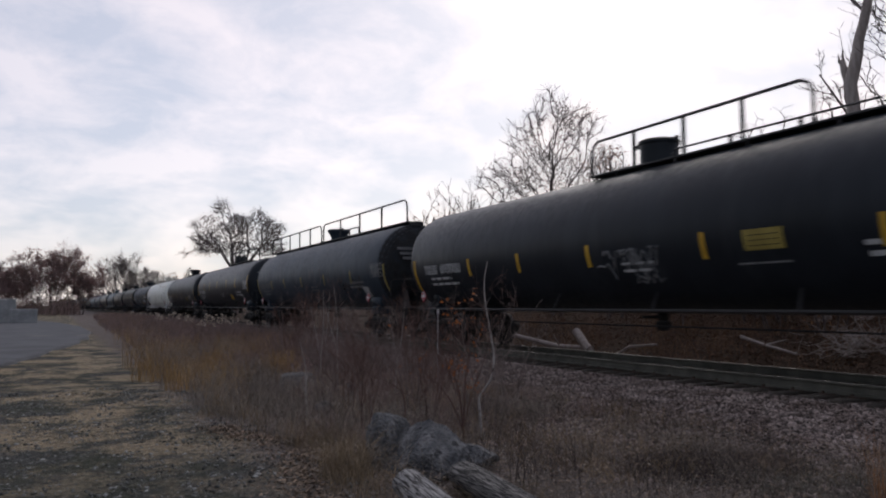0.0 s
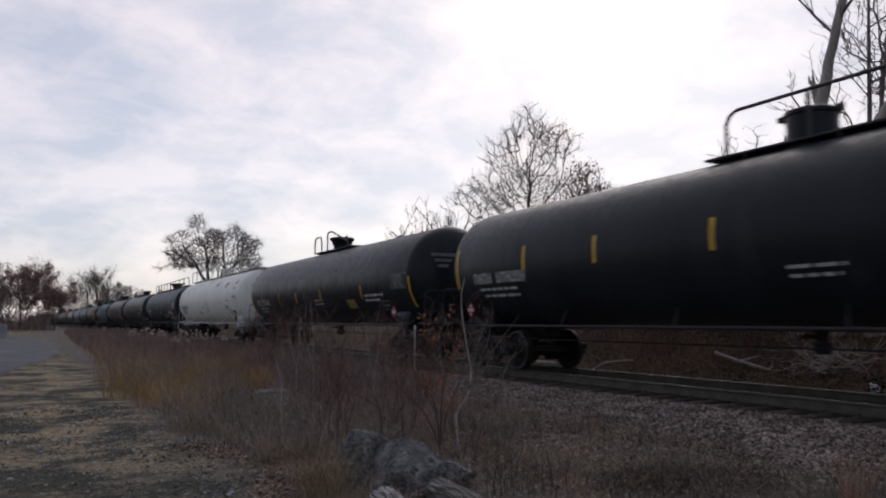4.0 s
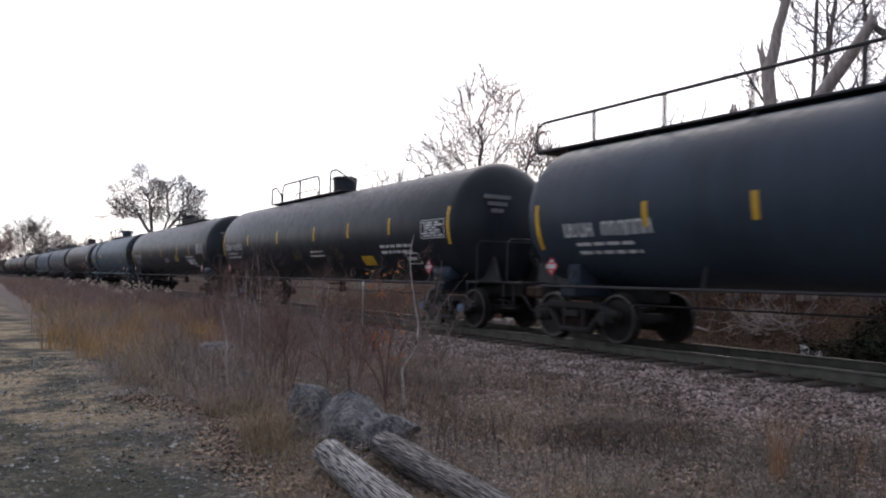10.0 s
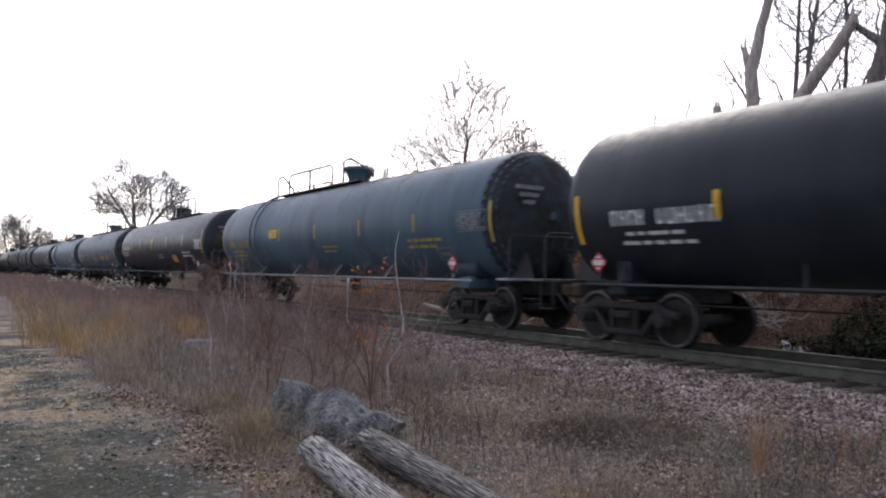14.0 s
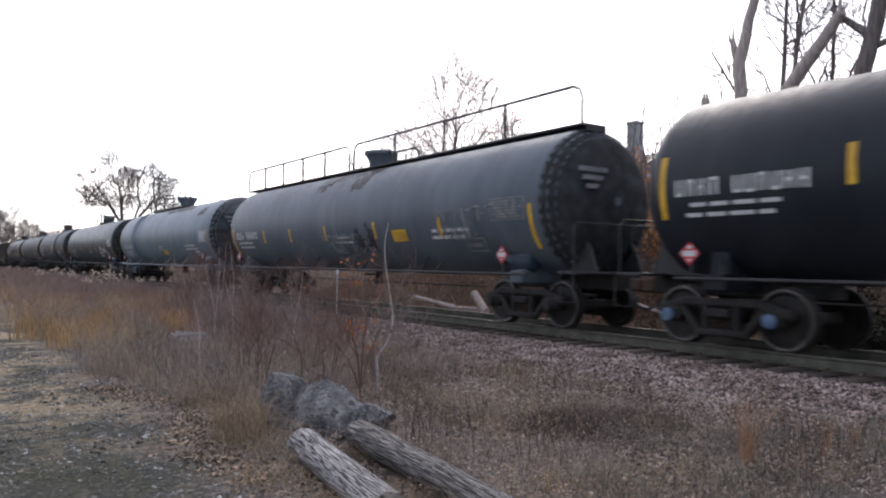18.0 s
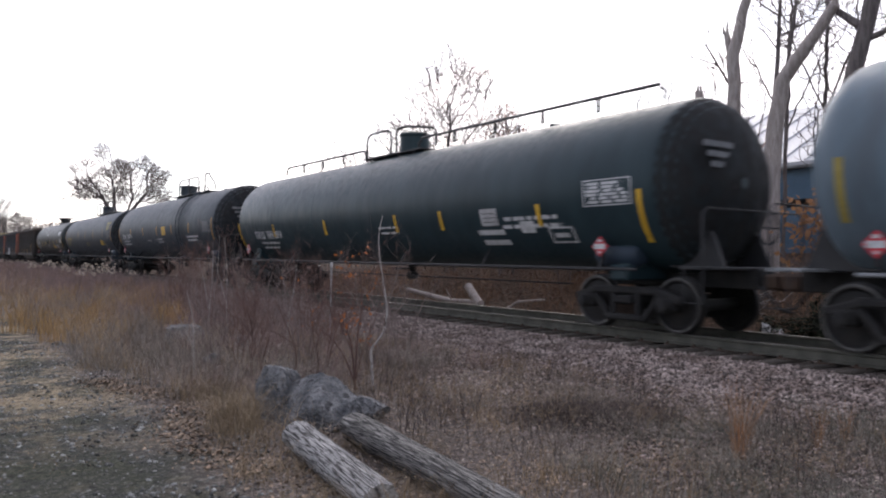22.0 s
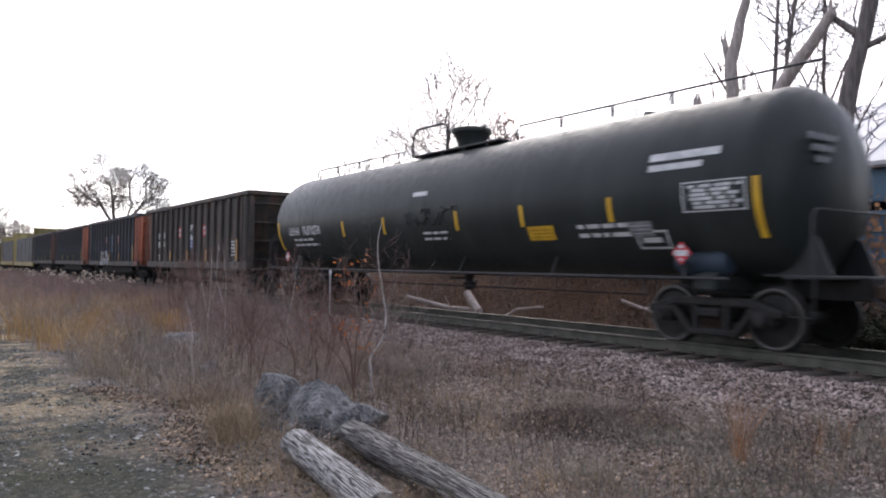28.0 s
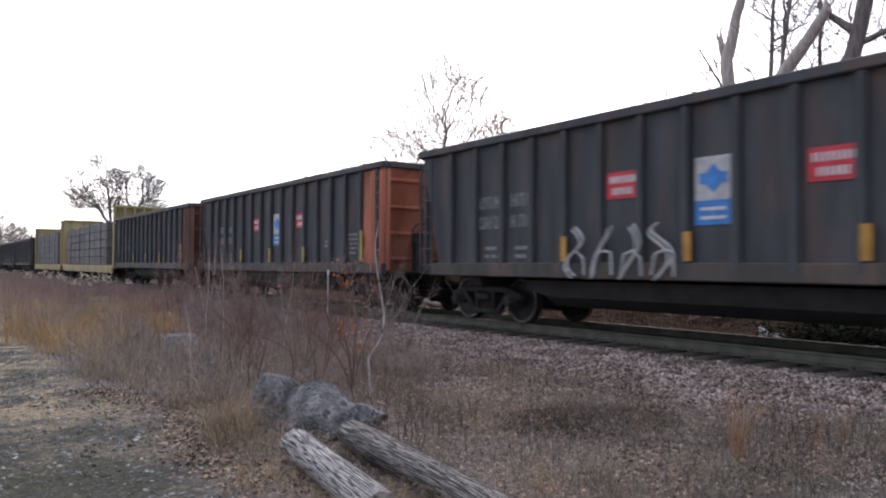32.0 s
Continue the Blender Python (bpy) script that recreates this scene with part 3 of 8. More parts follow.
# ---- mesh tools ----
class Shape:
    """Collects vertices and faces of one mesh."""

    def __init__(self):
        self.v, self.f = [], []

    def add(self, verts, faces):
        k = len(self.v)
        self.v += [tuple(p) for p in verts]
        self.f += [tuple(i + k for i in q) for q in faces]
        return self

    def box(self, cx, cy, cz, sx, sy, sz, b=0.0, turn=None):
        h = (sx / 2, sy / 2, sz / 2)
        b = min(b, 0.45 * min(sx, sy, sz))
        c = Vector((cx, cy, cz))
        put = (lambda p: c + turn @ Vector(p)) if turn else (lambda p: c + Vector(p))
        signs = [(x, y, z) for x in (-1, 1) for y in (-1, 1) for z in (-1, 1)]
        if b <= 0:
            faces = [(0, 1, 3, 2), (4, 6, 7, 5), (0, 4, 5, 1), (2, 3, 7, 6), (0, 2, 6, 4), (1, 5, 7, 3)]
            return self.add([put([s[i] * h[i] for i in range(3)]) for s in signs], faces)
        vs, at = [], {}
        for s in signs:
            for k in range(3):
                at[s, k] = len(vs)
                vs.append(put([s[i] * (h[i] if i == k else h[i] - b) for i in range(3)]))
        fs = []
        for k in range(3):
            i, j = [a for a in range(3) if a != k]
            for sg in (-1, 1):
                ring = []
                for a, d in ((-1, -1), (1, -1), (1, 1), (-1, 1)):
                    s = [0, 0, 0]
                    s[k], s[i], s[j] = sg, a, d
                    ring.append(at[tuple(s), k])
                fs.append(ring if (sg > 0) == (k != 1) else ring[::-1])
            for a in (-1, 1):
                for d in (-1, 1):
                    lo, hi = [0, 0, 0], [0, 0, 0]
                    lo[k], hi[k] = -1, 1
                    lo[i] = hi[i] = a
                    lo[j] = hi[j] = d
                    lo, hi = tuple(lo), tuple(hi)
                    q = [at[lo, i], at[lo, j], at[hi, j], at[hi, i]]
                    fs.append(q if (a * d > 0) == (k != 1) else q[::-1])
        for s in signs:
            q = [at[s, 0], at[s, 1], at[s, 2]]
            fs.append(q if s[0] * s[1] * s[2] > 0 else q[::-1])
        return self.add(vs, fs)

    def tube(self, pts, radii, n=6, cap=True):
        pts = [Vector(p) for p in pts]
        if isinstance(radii, (int, float)):
            radii = [radii] * len(pts)
        k = len(self.v)
        side = None
        for i, p in enumerate(pts):
            d = (pts[min(i + 1, len(pts) - 1)] - pts[max(i - 1, 0)]).normalized()
            ref = side if side else (Vector((0, 0, 1)) if abs(d.z) < 0.9 else Vector((1, 0, 0)))
            u = (ref - d * ref.dot(d)).normalized()
            w = d.cross(u)
            side = u
            for j in range(n):
                a = 2 * math.pi * j / n
                self.v.append(tuple(p + (u * math.cos(a) + w * math.sin(a)) * radii[i]))
        for i in range(len(pts) - 1):
            for j in range(n):
                a, b = k + i * n + j, k + i * n + (j + 1) % n
                self.f.append((a, b, b + n, a + n))
        if cap:
            self.f.append(tuple(k + j for j in reversed(range(n))))
            self.f.append(tuple(k + (len(pts) - 1) * n + j for j in range(n)))
        return self

    def lathe(self, profile, n=32, origin=(0, 0, 0), axis="y"):
        """profile: (along, radius) pairs; radius 0 closes an end."""
        o = Vector(origin)
        rings = []
        for s, r in profile:
            if r <= 1e-6:
                rings.append([len(self.v)])
                self.v.append(tuple(o + self._axis(axis, s, 0, 0)))
            else:
                rings.append(list(range(len(self.v), len(self.v) + n)))
                for j in range(n):
                    a = 2 * math.pi * j / n
                    self.v.append(tuple(o + self._axis(axis, s, r * math.cos(a), r * math.sin(a))))
        for a, b in zip(rings, rings[1:]):
            for j in range(n):
                p, q = a[j % len(a)], a[(j + 1) % len(a)]
                s, t = b[(j + 1) % len(b)], b[j % len(b)]
                ids = []
                for x in (p, q, s, t):
                    if x not in ids:
                        ids.append(x)
                if len(ids) > 2:
                    self.f.append(tuple(ids))
        return self

    @staticmethod
    def _axis(axis, s, a, b):
        return {"x": Vector((s, a, b)), "y": Vector((b, s, a)), "z": Vector((a, b, s))}[axis]

    def mesh(self, name, material, smooth=None, fix=True):
        me = bpy.data.meshes.new(name)
        me.from_pydata(self.v, [], self.f)
        if fix:
            bm = bmesh.new()
            bm.from_mesh(me)
            bmesh.ops.recalc_face_normals(bm, faces=bm.faces)
            bm.to_mesh(me)
            bm.free()
        me.materials.append(M[material])
        if smooth is not None:
            me.polygons.foreach_set("use_smooth", [True] * len(me.polygons))
            me.set_sharp_from_angle(angle=radians(smooth))
        return me


def part(name, data, parent, m=None, label=""):
    ob = new(name, data)
    ob.parent = parent
    if m is not None:
        ob.matrix_basis = m
    return tagged(ob, label) if label else ob


def thing(name, m, label, category, group="", kind=""):
    ob = new(name)
    ob.matrix_basis = m
    ob.empty_display_size = 0.3
    return tagged(ob, label, category, group, kind)


def big_mesh(name, verts, faces, material, smooth=False):
    """A mesh from arrays of points and of faces that all have the same count of corners."""
    me = bpy.data.meshes.new(name)
    verts, faces = np.asarray(verts, dtype=np.float32), np.asarray(faces, dtype=np.int32)
    nf, k = faces.shape
    me.vertices.add(len(verts))
    me.vertices.foreach_set("co", verts.ravel())
    me.loops.add(nf * k)
    me.loops.foreach_set("vertex_index", faces.ravel())
    me.polygons.add(nf)
    me.polygons.foreach_set("loop_start", np.arange(0, nf * k, k, dtype=np.int32))
    me.update(calc_edges=True)
    me.validate()
    if smooth:
        me.polygons.foreach_set("use_smooth", [True] * nf)
    me.materials.append(M[material])
    return me


# ---- the track's line and the train's progress along it ----
RAIL_Z, TRACK_X = 0.449, 11.05


def sway(y):
    """How far the track's middle lies off the straight at y."""
    return 0.897e-4 * max(0.0, y) ** 2 - 1.923e-4 * max(0.0, y - 67.9) ** 2


def heading(y):
    return math.degrees(-math.atan(2 * 0.897e-4 * max(0.0, y) - 2 * 1.923e-4 * max(0.0, y - 67.9)))


def gone(t):
    """Metres that the train has gone, from its place at 16 s."""
    u = (t - 16) / 16
    return 176.447 * u - 3.552 * u * u - 1.092 * u ** 3 - 0.55 * u ** 4


def car_pose(y):
    return pose(TRACK_X + sway(y), y, RAIL_Z, 0, 0, heading(y))


# ---- rolling stock: +y is a car's rear, -x the side towards the camera, z = 0 the rail's top ----
WHEEL_R = 0.457


def wheel_mesh():
    prof = [(-0.07, 0.0), (-0.07, 0.10), (-0.045, 0.12), (-0.03, 0.36), (-0.065, 0.40), (-0.065, 0.452), (0.045, 0.459), (0.055, 0.486),
            (0.08, 0.483), (0.08, 0.40), (0.03, 0.36), (0.02, 0.12), (0.09, 0.10), (0.09, 0.0)]
    return Shape().lathe(prof, 36, axis="x").mesh("wheel", "wheel", 40)


def axle_mesh():
    s = Shape().tube([(-1.08, 0, 0), (-0.8, 0, 0), (0.8, 0, 0), (1.08, 0, 0)], [0.085, 0.1, 0.1, 0.085], 12)
    for sx in (-1, 1):
        s.lathe([(sx * 1.06, 0.0), (sx * 1.06, 0.12), (sx * 1.16, 0.12), (sx * 1.17, 0.09), (sx * 1.17, 0.0)], 14, axis="x")
        for k in range(3):
            a = k * 2.094
            s.box(sx * 1.18, 0.06 * math.cos(a), 0.06 * math.sin(a), 0.03, 0.035, 0.035)
    return s.mesh("axle", "running", 40)


def side_frame_mesh():
    s = Shape()
    s.box(0, 0, 0.68, 0.16, 1.5, 0.13, 0.03)
    for sy in (-1, 1):
        s.box(0, sy * 0.92, 0.60, 0.17, 0.52, 0.13, 0.03, Matrix.Rotation(-sy * 0.28, 3, "X"))
        s.box(0, sy * 0.889, 0.475, 0.22, 0.30, 0.24, 0.04)
        s.box(0, sy * 0.56, 0.40, 0.13, 0.62, 0.12, 0.03, Matrix.Rotation(sy * 0.86, 3, "X"))
        s.box(0, sy * 0.27, 0.46, 0.15, 0.10, 0.42, 0.02)
    s.box(0, 0, 0.22, 0.18, 0.78, 0.11, 0.03)
    s.box(0, 0, 0.52, 0.26, 0.40, 0.14, 0.03)
    return s.mesh("side_frame", "running")


def spring_mesh():
    pts = [(0.06 * math.cos(a), 0.06 * math.sin(a), 0.28 + 0.2 * a / 25) for a in np.linspace(0, 25, 26)]
    return Shape().tube(pts, 0.014, 4).mesh("spring", "rusty", 60)


WHEEL, AXLE, FRAME, SPRING = wheel_mesh(), axle_mesh(), side_frame_mesh(), spring_mesh()
BOLSTER = Shape().box(0, 0, 0.53, 1.9, 0.36, 0.2, 0.03).box(0, 0, 0.68, 0.6, 0.5, 0.12, 0.03).mesh("truck_bolster", "running")
BRAKE = Shape().box(0, 0, 0.36, 1.5, 0.08, 0.12, 0.02).box(-0.6, 0.06, 0.42, 0.12, 0.1, 0.34, 0.02).box(0.6, 0.06, 0.42, 0.12, 0.1, 0.34, 0.02).mesh("brake_beam", "running")
COUPLER = (Shape().box(0, -0.25, 0.88, 0.2, 0.6, 0.2, 0.03).box(-0.09, 0.17, 0.88, 0.14, 0.34, 0.28, 0.05)
           .box(0.11, 0.12, 0.88, 0.12, 0.22, 0.24, 0.04).box(0.03, 0.3, 0.88, 0.12, 0.1, 0.26, 0.03).mesh("coupler", "rusty"))
HOSE = Shape().tube([(0.25, 0, 0.8), (0.25, 0.16, 0.66), (0.22, 0.3, 0.48), (0.12, 0.46, 0.42)], 0.025, 6).mesh("air_hose", "iron", 60)
WHEELSETS = []
RIM = Shape().lathe([(-0.066, 0.405), (-0.069, 0.41), (-0.069, 0.449), (-0.066, 0.454)], 36, axis="x").mesh("wheel_rim", "rim_steel", 40)
CAPS = {key: Shape().lathe([(0.0, 0.0), (0.0, 0.105), (-0.05, 0.1), (-0.06, 0.06), (-0.06, 0.0)], 16, axis="x").mesh("bearing_cap", key, 40) for key in ("running", "cap_blue")}


def trucks(car, ys, cap="running"):
    for y0 in ys:
        t = part("truck", BOLSTER, car, pose(0, y0, 0))
        for sx in (-1, 1):
            part("side_frame", FRAME, t, pose(sx * 1.02, 0, 0))
            for oy in (-0.14, 0.0, 0.14):
                part("spring", SPRING, t, pose(sx * 1.02, oy, 0))
        for sy in (-1, 1):
            part("brake_beam", BRAKE, t, pose(0, sy * 0.36, 0))
            w = part("wheelset", AXLE, car, pose(0, y0 + sy * 0.889, WHEEL_R))
            part("wheel", WHEEL, w, pose(-0.7525, 0, 0))
            part("wheel", WHEEL, w, pose(0.7525, 0, 0, 0, 0, 180))
            part("wheel_rim", RIM, w, pose(-0.7525, 0, 0))
            part("bearing_cap", CAPS[cap], w, pose(-1.17, 0, 0))
            WHEELSETS.append((w, car, y0 + sy * 0.889))


def couplers(car, half):
    for sy in (-1, 1):
        turn = pose(0, sy * half, 0, 0, 0, 0 if sy > 0 else 180)
        part("coupler", COUPLER, car, turn)
        part("air_hose", HOSE, car, turn)


TANK_R, TANK_Z = 1.5, 2.47


def skin(s, y0, y1, z0, z1, lift=0.006, steps=4, cz=TANK_Z):
    """A film of paint or sheet on the near side of a round tank."""
    r = TANK_R
    a0, a1 = (math.asin(max(-0.999, min(0.999, (z - cz) / r))) for z in (z0, z1))
    rows = []
    for i in range(steps + 1):
        a = a0 + (a1 - a0) * i / steps
        rows.append([(-(r + lift) * math.cos(a), y, cz + (r + lift) * math.sin(a)) for y in (y0, y1)])
    vs = [p for row in rows for p in row]
    return s.add(vs, [(2 * i, 2 * i + 1, 2 * i + 3, 2 * i + 2) for i in range(steps)])


def slab(s, y0, y1, z0, z1, x):
    return s.box(x, (y0 + y1) / 2, (z0 + z1) / 2, 0.008, abs(y1 - y0), abs(z1 - z0))


def bars(draw, rng, y_rear, z, height, glyphs, width, gap=0.16):
    """A row of unreadable characters as plain upright blocks, from the rear towards the front."""
    y = y_rear
    for g in glyphs:
        if g != " ":
            w = width * rng.uniform(0.72, 1.0)
            lo, hi = z + height * rng.uniform(0.0, 0.05), z + height * rng.uniform(0.95, 1.0)
            draw(y - 0.3 * w, y, lo, hi)
            draw(y - w, y - 0.7 * w, lo, hi)
            mid = lo + (hi - lo) * rng.choice((0.08, 0.5, 0.92))
            draw(y - 0.7 * w, y - 0.3 * w, mid - 0.09 * height, mid + 0.09 * height)
        y -= width * (1 + gap)


def rows_of_text(draw, rng, y_rear, z_top, count, length, thick=0.07, pitch=0.15):
    for i in range(count):
        y = y_rear - rng.uniform(0, 0.15)
        end = y_rear - length * rng.uniform(0.75, 1.0)
        while y > end:
            w = rng.uniform(0.12, 0.42)
            draw(max(end, y - w), y, z_top - i * pitch - thick, z_top - i * pitch)
            y -= w + 0.07


def ladder(car, name, mat, m, height, width=0.42, rungs=0):
    lad = part(name, Shape().box(0, -width / 2, height / 2, 0.05, 0.05, height, 0.01).box(0, width / 2, height / 2, 0.05, 0.05, height, 0.01).mesh(name, mat), car, m)
    n = rungs or max(2, int(height / 0.38))
    rung = Shape().tube([(0, -width / 2, 0), (0, width / 2, 0)], 0.014, 6).mesh("rung", mat)
    for i in range(n):
        part("rung", rung, lad, pose(0, 0, height * (i + 0.5) / n))
    return lad


def railing(car, mat, x, y0, y1, z0, height, pitch=1.35, mid=False, drop=0.25):
    """A hand rail with rounded ends on upright posts."""
    lo, hi = min(y0, y1), max(y0, y1)
    h = z0 + height
    pts = [(x, lo, z0 + 0.0), (x, lo, h - drop), (x, lo + 0.08, h - 0.07), (x, lo + drop, h), (x, hi - drop, h), (x, hi - 0.08, h - 0.07), (x, hi, h - drop), (x, hi, z0)]
    s = Shape().tube(pts, 0.033 if height > 0.25 else 0.022, 7)
    if mid:
        s.tube([(x, lo, z0 + height * 0.5), (x, hi, z0 + height * 0.5)], 0.018, 6)
    rail = part("handrail", s.mesh("handrail", mat, 60), car)
    n = max(1, round((hi - lo) / pitch))
    post = Shape().box(0, 0, height / 2, 0.055, 0.06, height).mesh("rail_post", mat)
    for i in range(1, n):
        part("rail_post", post, rail, pose(x, lo + (hi - lo) * i / n, z0))
    return rail


def placard(car, x, y, z):
    turn = Matrix.Rotation(math.pi / 4, 3, "X")
    holder = part("placard", Shape().box(0, 0, 0, 0.012, 0.26, 0.26, 0.004, turn).mesh("placard", "red"), car, pose(x, y, z), "red diamond hazard placard with a white band")
    s = Shape().box(-0.012, 0, 0.0, 0.008, 0.25, 0.09).box(-0.012, 0, 0.1, 0.008, 0.09, 0.05).box(-0.012, 0, -0.1, 0.008, 0.05, 0.04)
    part("white_marking", s.mesh("white_marking", "letter"), holder)
    part("bracket", Shape().box(0.06, 0, -0.14, 0.05, 0.06, 0.3, 0.01).mesh("bracket", "iron"), holder)


def tank_shell(half, mat, bands):
    seam = half - 0.76
    prof = [(-half, 0.0)]
    head = [(0.76 * math.cos(a), TANK_R * math.sin(a)) for a in np.linspace(0.12, math.pi / 2, 9)]
    prof += [(-seam - dy, r) for dy, r in head]
    for y in bands:
        prof += [(y - 0.0125, TANK_R), (y - 0.0095, TANK_R + 0.003), (y + 0.0095, TANK_R + 0.003), (y + 0.0125, TANK_R)]
    prof += [(seam + dy, r) for dy, r in reversed(head)] + [(half, 0.0)]
    return Shape().lathe(prof, 56, (0, 0, TANK_Z)).mesh("tank", mat, 25)


def top_platform(car, mat, at, deck_d, rails, loops):
    """Deck round the hatch; rails are (start, end, height), loops fall off to the deck at their far end."""
    top = TANK_Z + TANK_R
    y_rear, y_front = at(deck_d[0]), at(deck_d[1])
    deck = part("platform", Shape().box(0, (y_rear + y_front) / 2, top + 0.02, 1.05, y_rear - y_front, 0.045, 0.01).mesh("platform", mat), car)
    bracket = Shape().tube([(0, 0, 0.02), (0.0, 0, -0.14)], 0.03, 5).mesh("platform_bracket", mat)
    for i in range(4):
        y = y_front + (y_rear - y_front) * (i + 0.5) / 4
        for sx in (-1, 1):
            part("platform_bracket", bracket, deck, pose(sx * 0.48, y, top))
    for d0, d1, h in rails:
        railing(car, mat, -0.5, at(d0), at(d1), top, h, pitch=1.5, drop=min(0.22, h * 0.4))
    for d0, d1, h, h1 in loops:
        y0, y1 = at(d0), at(d1)
        s = Shape().tube([(-0.5, y0, top), (-0.5, y0, top + h - 0.1), (-0.5, y0 - 0.1, top + h), (-0.5, y0 - 0.5, top + h), (-0.5, y1 + 0.1, top + h1 + 0.05), (-0.5, y1, top + h1 - 0.05), (-0.5, y1, top)], 0.033, 7)
        part("guard_loop", s.mesh("guard_loop", mat, 60), car)


TOPS = {
    "long": ((7.85, 14.8), ((7.9, 13.5, 0.77), (10.4, 14.7, 0.17)), ()),
    "split": ((7.85, 14.4), ((9.46, 13.65, 0.83), (11.1, 14.3, 0.17)), ((7.9, 9.35, 0.80, 0.38),)),
    "fore": ((7.7, 14.6), ((8.2, 13.0, 0.78),), ((13.8, 17.2, 0.76, 0.5),)),
    "boxed": ((6.9, 11.2), ((6.95, 7.8, 0.67),), ((8.5, 10.8, 0.76, 0.2),)),
    "aft": ((3.55, 10.4), ((4.8, 8.46, 0.71), (6.2, 8.3, 0.25)), ((9.4, 11.43, 0.76, 0.16), (3.6, 4.7, 0.66, 0.3))),
    "chain": ((3.8, 10.4), ((4.9, 8.6, 0.70), (5.7, 8.5, 0.15)), ((3.82, 5.35, 0.70, 0.12), (9.4, 11.4, 0.74, 0.16))),
    "low": ((7.8, 10.8), ((2.2, 7.9, 0.27), (7.95, 9.3, 0.70), (10.7, 18.5, 0.28)), ((9.56, 11.46, 0.68, 0.42),)),
    "short": ((7.7, 13.4), ((8.8, 12.0, 0.76), (10.7, 13.4, 0.22)), ((12.9, 14.4, 0.80, 0.22),)),
    "tail": ((6.8, 10.4), ((1.2, 6.7, 0.2), (6.85, 8.4, 0.70), (11.0, 17.8, 0.22)), ()),
}


def dome_housing(car, y, mat, wide):
    top = TANK_Z + TANK_R
    if wide:
        prof = [(-0.12, 0.0), (-0.12, 0.30), (0.2, 0.35), (0.40, 0.45), (0.44, 0.5), (0.52, 0.5), (0.55, 0.45), (0.57, 0.0)]
    else:
        prof = [(-0.12, 0.0), (-0.12, 0.40), (0.47, 0.40), (0.49, 0.43), (0.55, 0.43), (0.58, 0.38), (0.59, 0.0)]
    d = part("hatch_housing", Shape().lathe(prof, 28, axis="z").mesh("hatch_housing", mat, 35), car, pose(0, y, top))
    part("hatch_hinge", Shape().box(0, 0.5, 0.52, 0.3, 0.12, 0.1, 0.02).mesh("hatch_hinge", "iron"), d)
    part("hatch_latch", Shape().box(0, -0.5, 0.52, 0.08, 0.1, 0.14, 0.02).mesh("hatch_latch", "iron"), d)
    part("relief_valve", Shape().lathe([(0, 0.11), (0.14, 0.1), (0.17, 0.13), (0.22, 0.12), (0.24, 0.0)], 14, axis="z").mesh("relief_valve", mat, 40), car, pose(0.1, y - 5.4, top - 0.12))


STRIPES = (0.45, 3.4, 5.8, 8.7, 12.0, 15.2, 18.5)


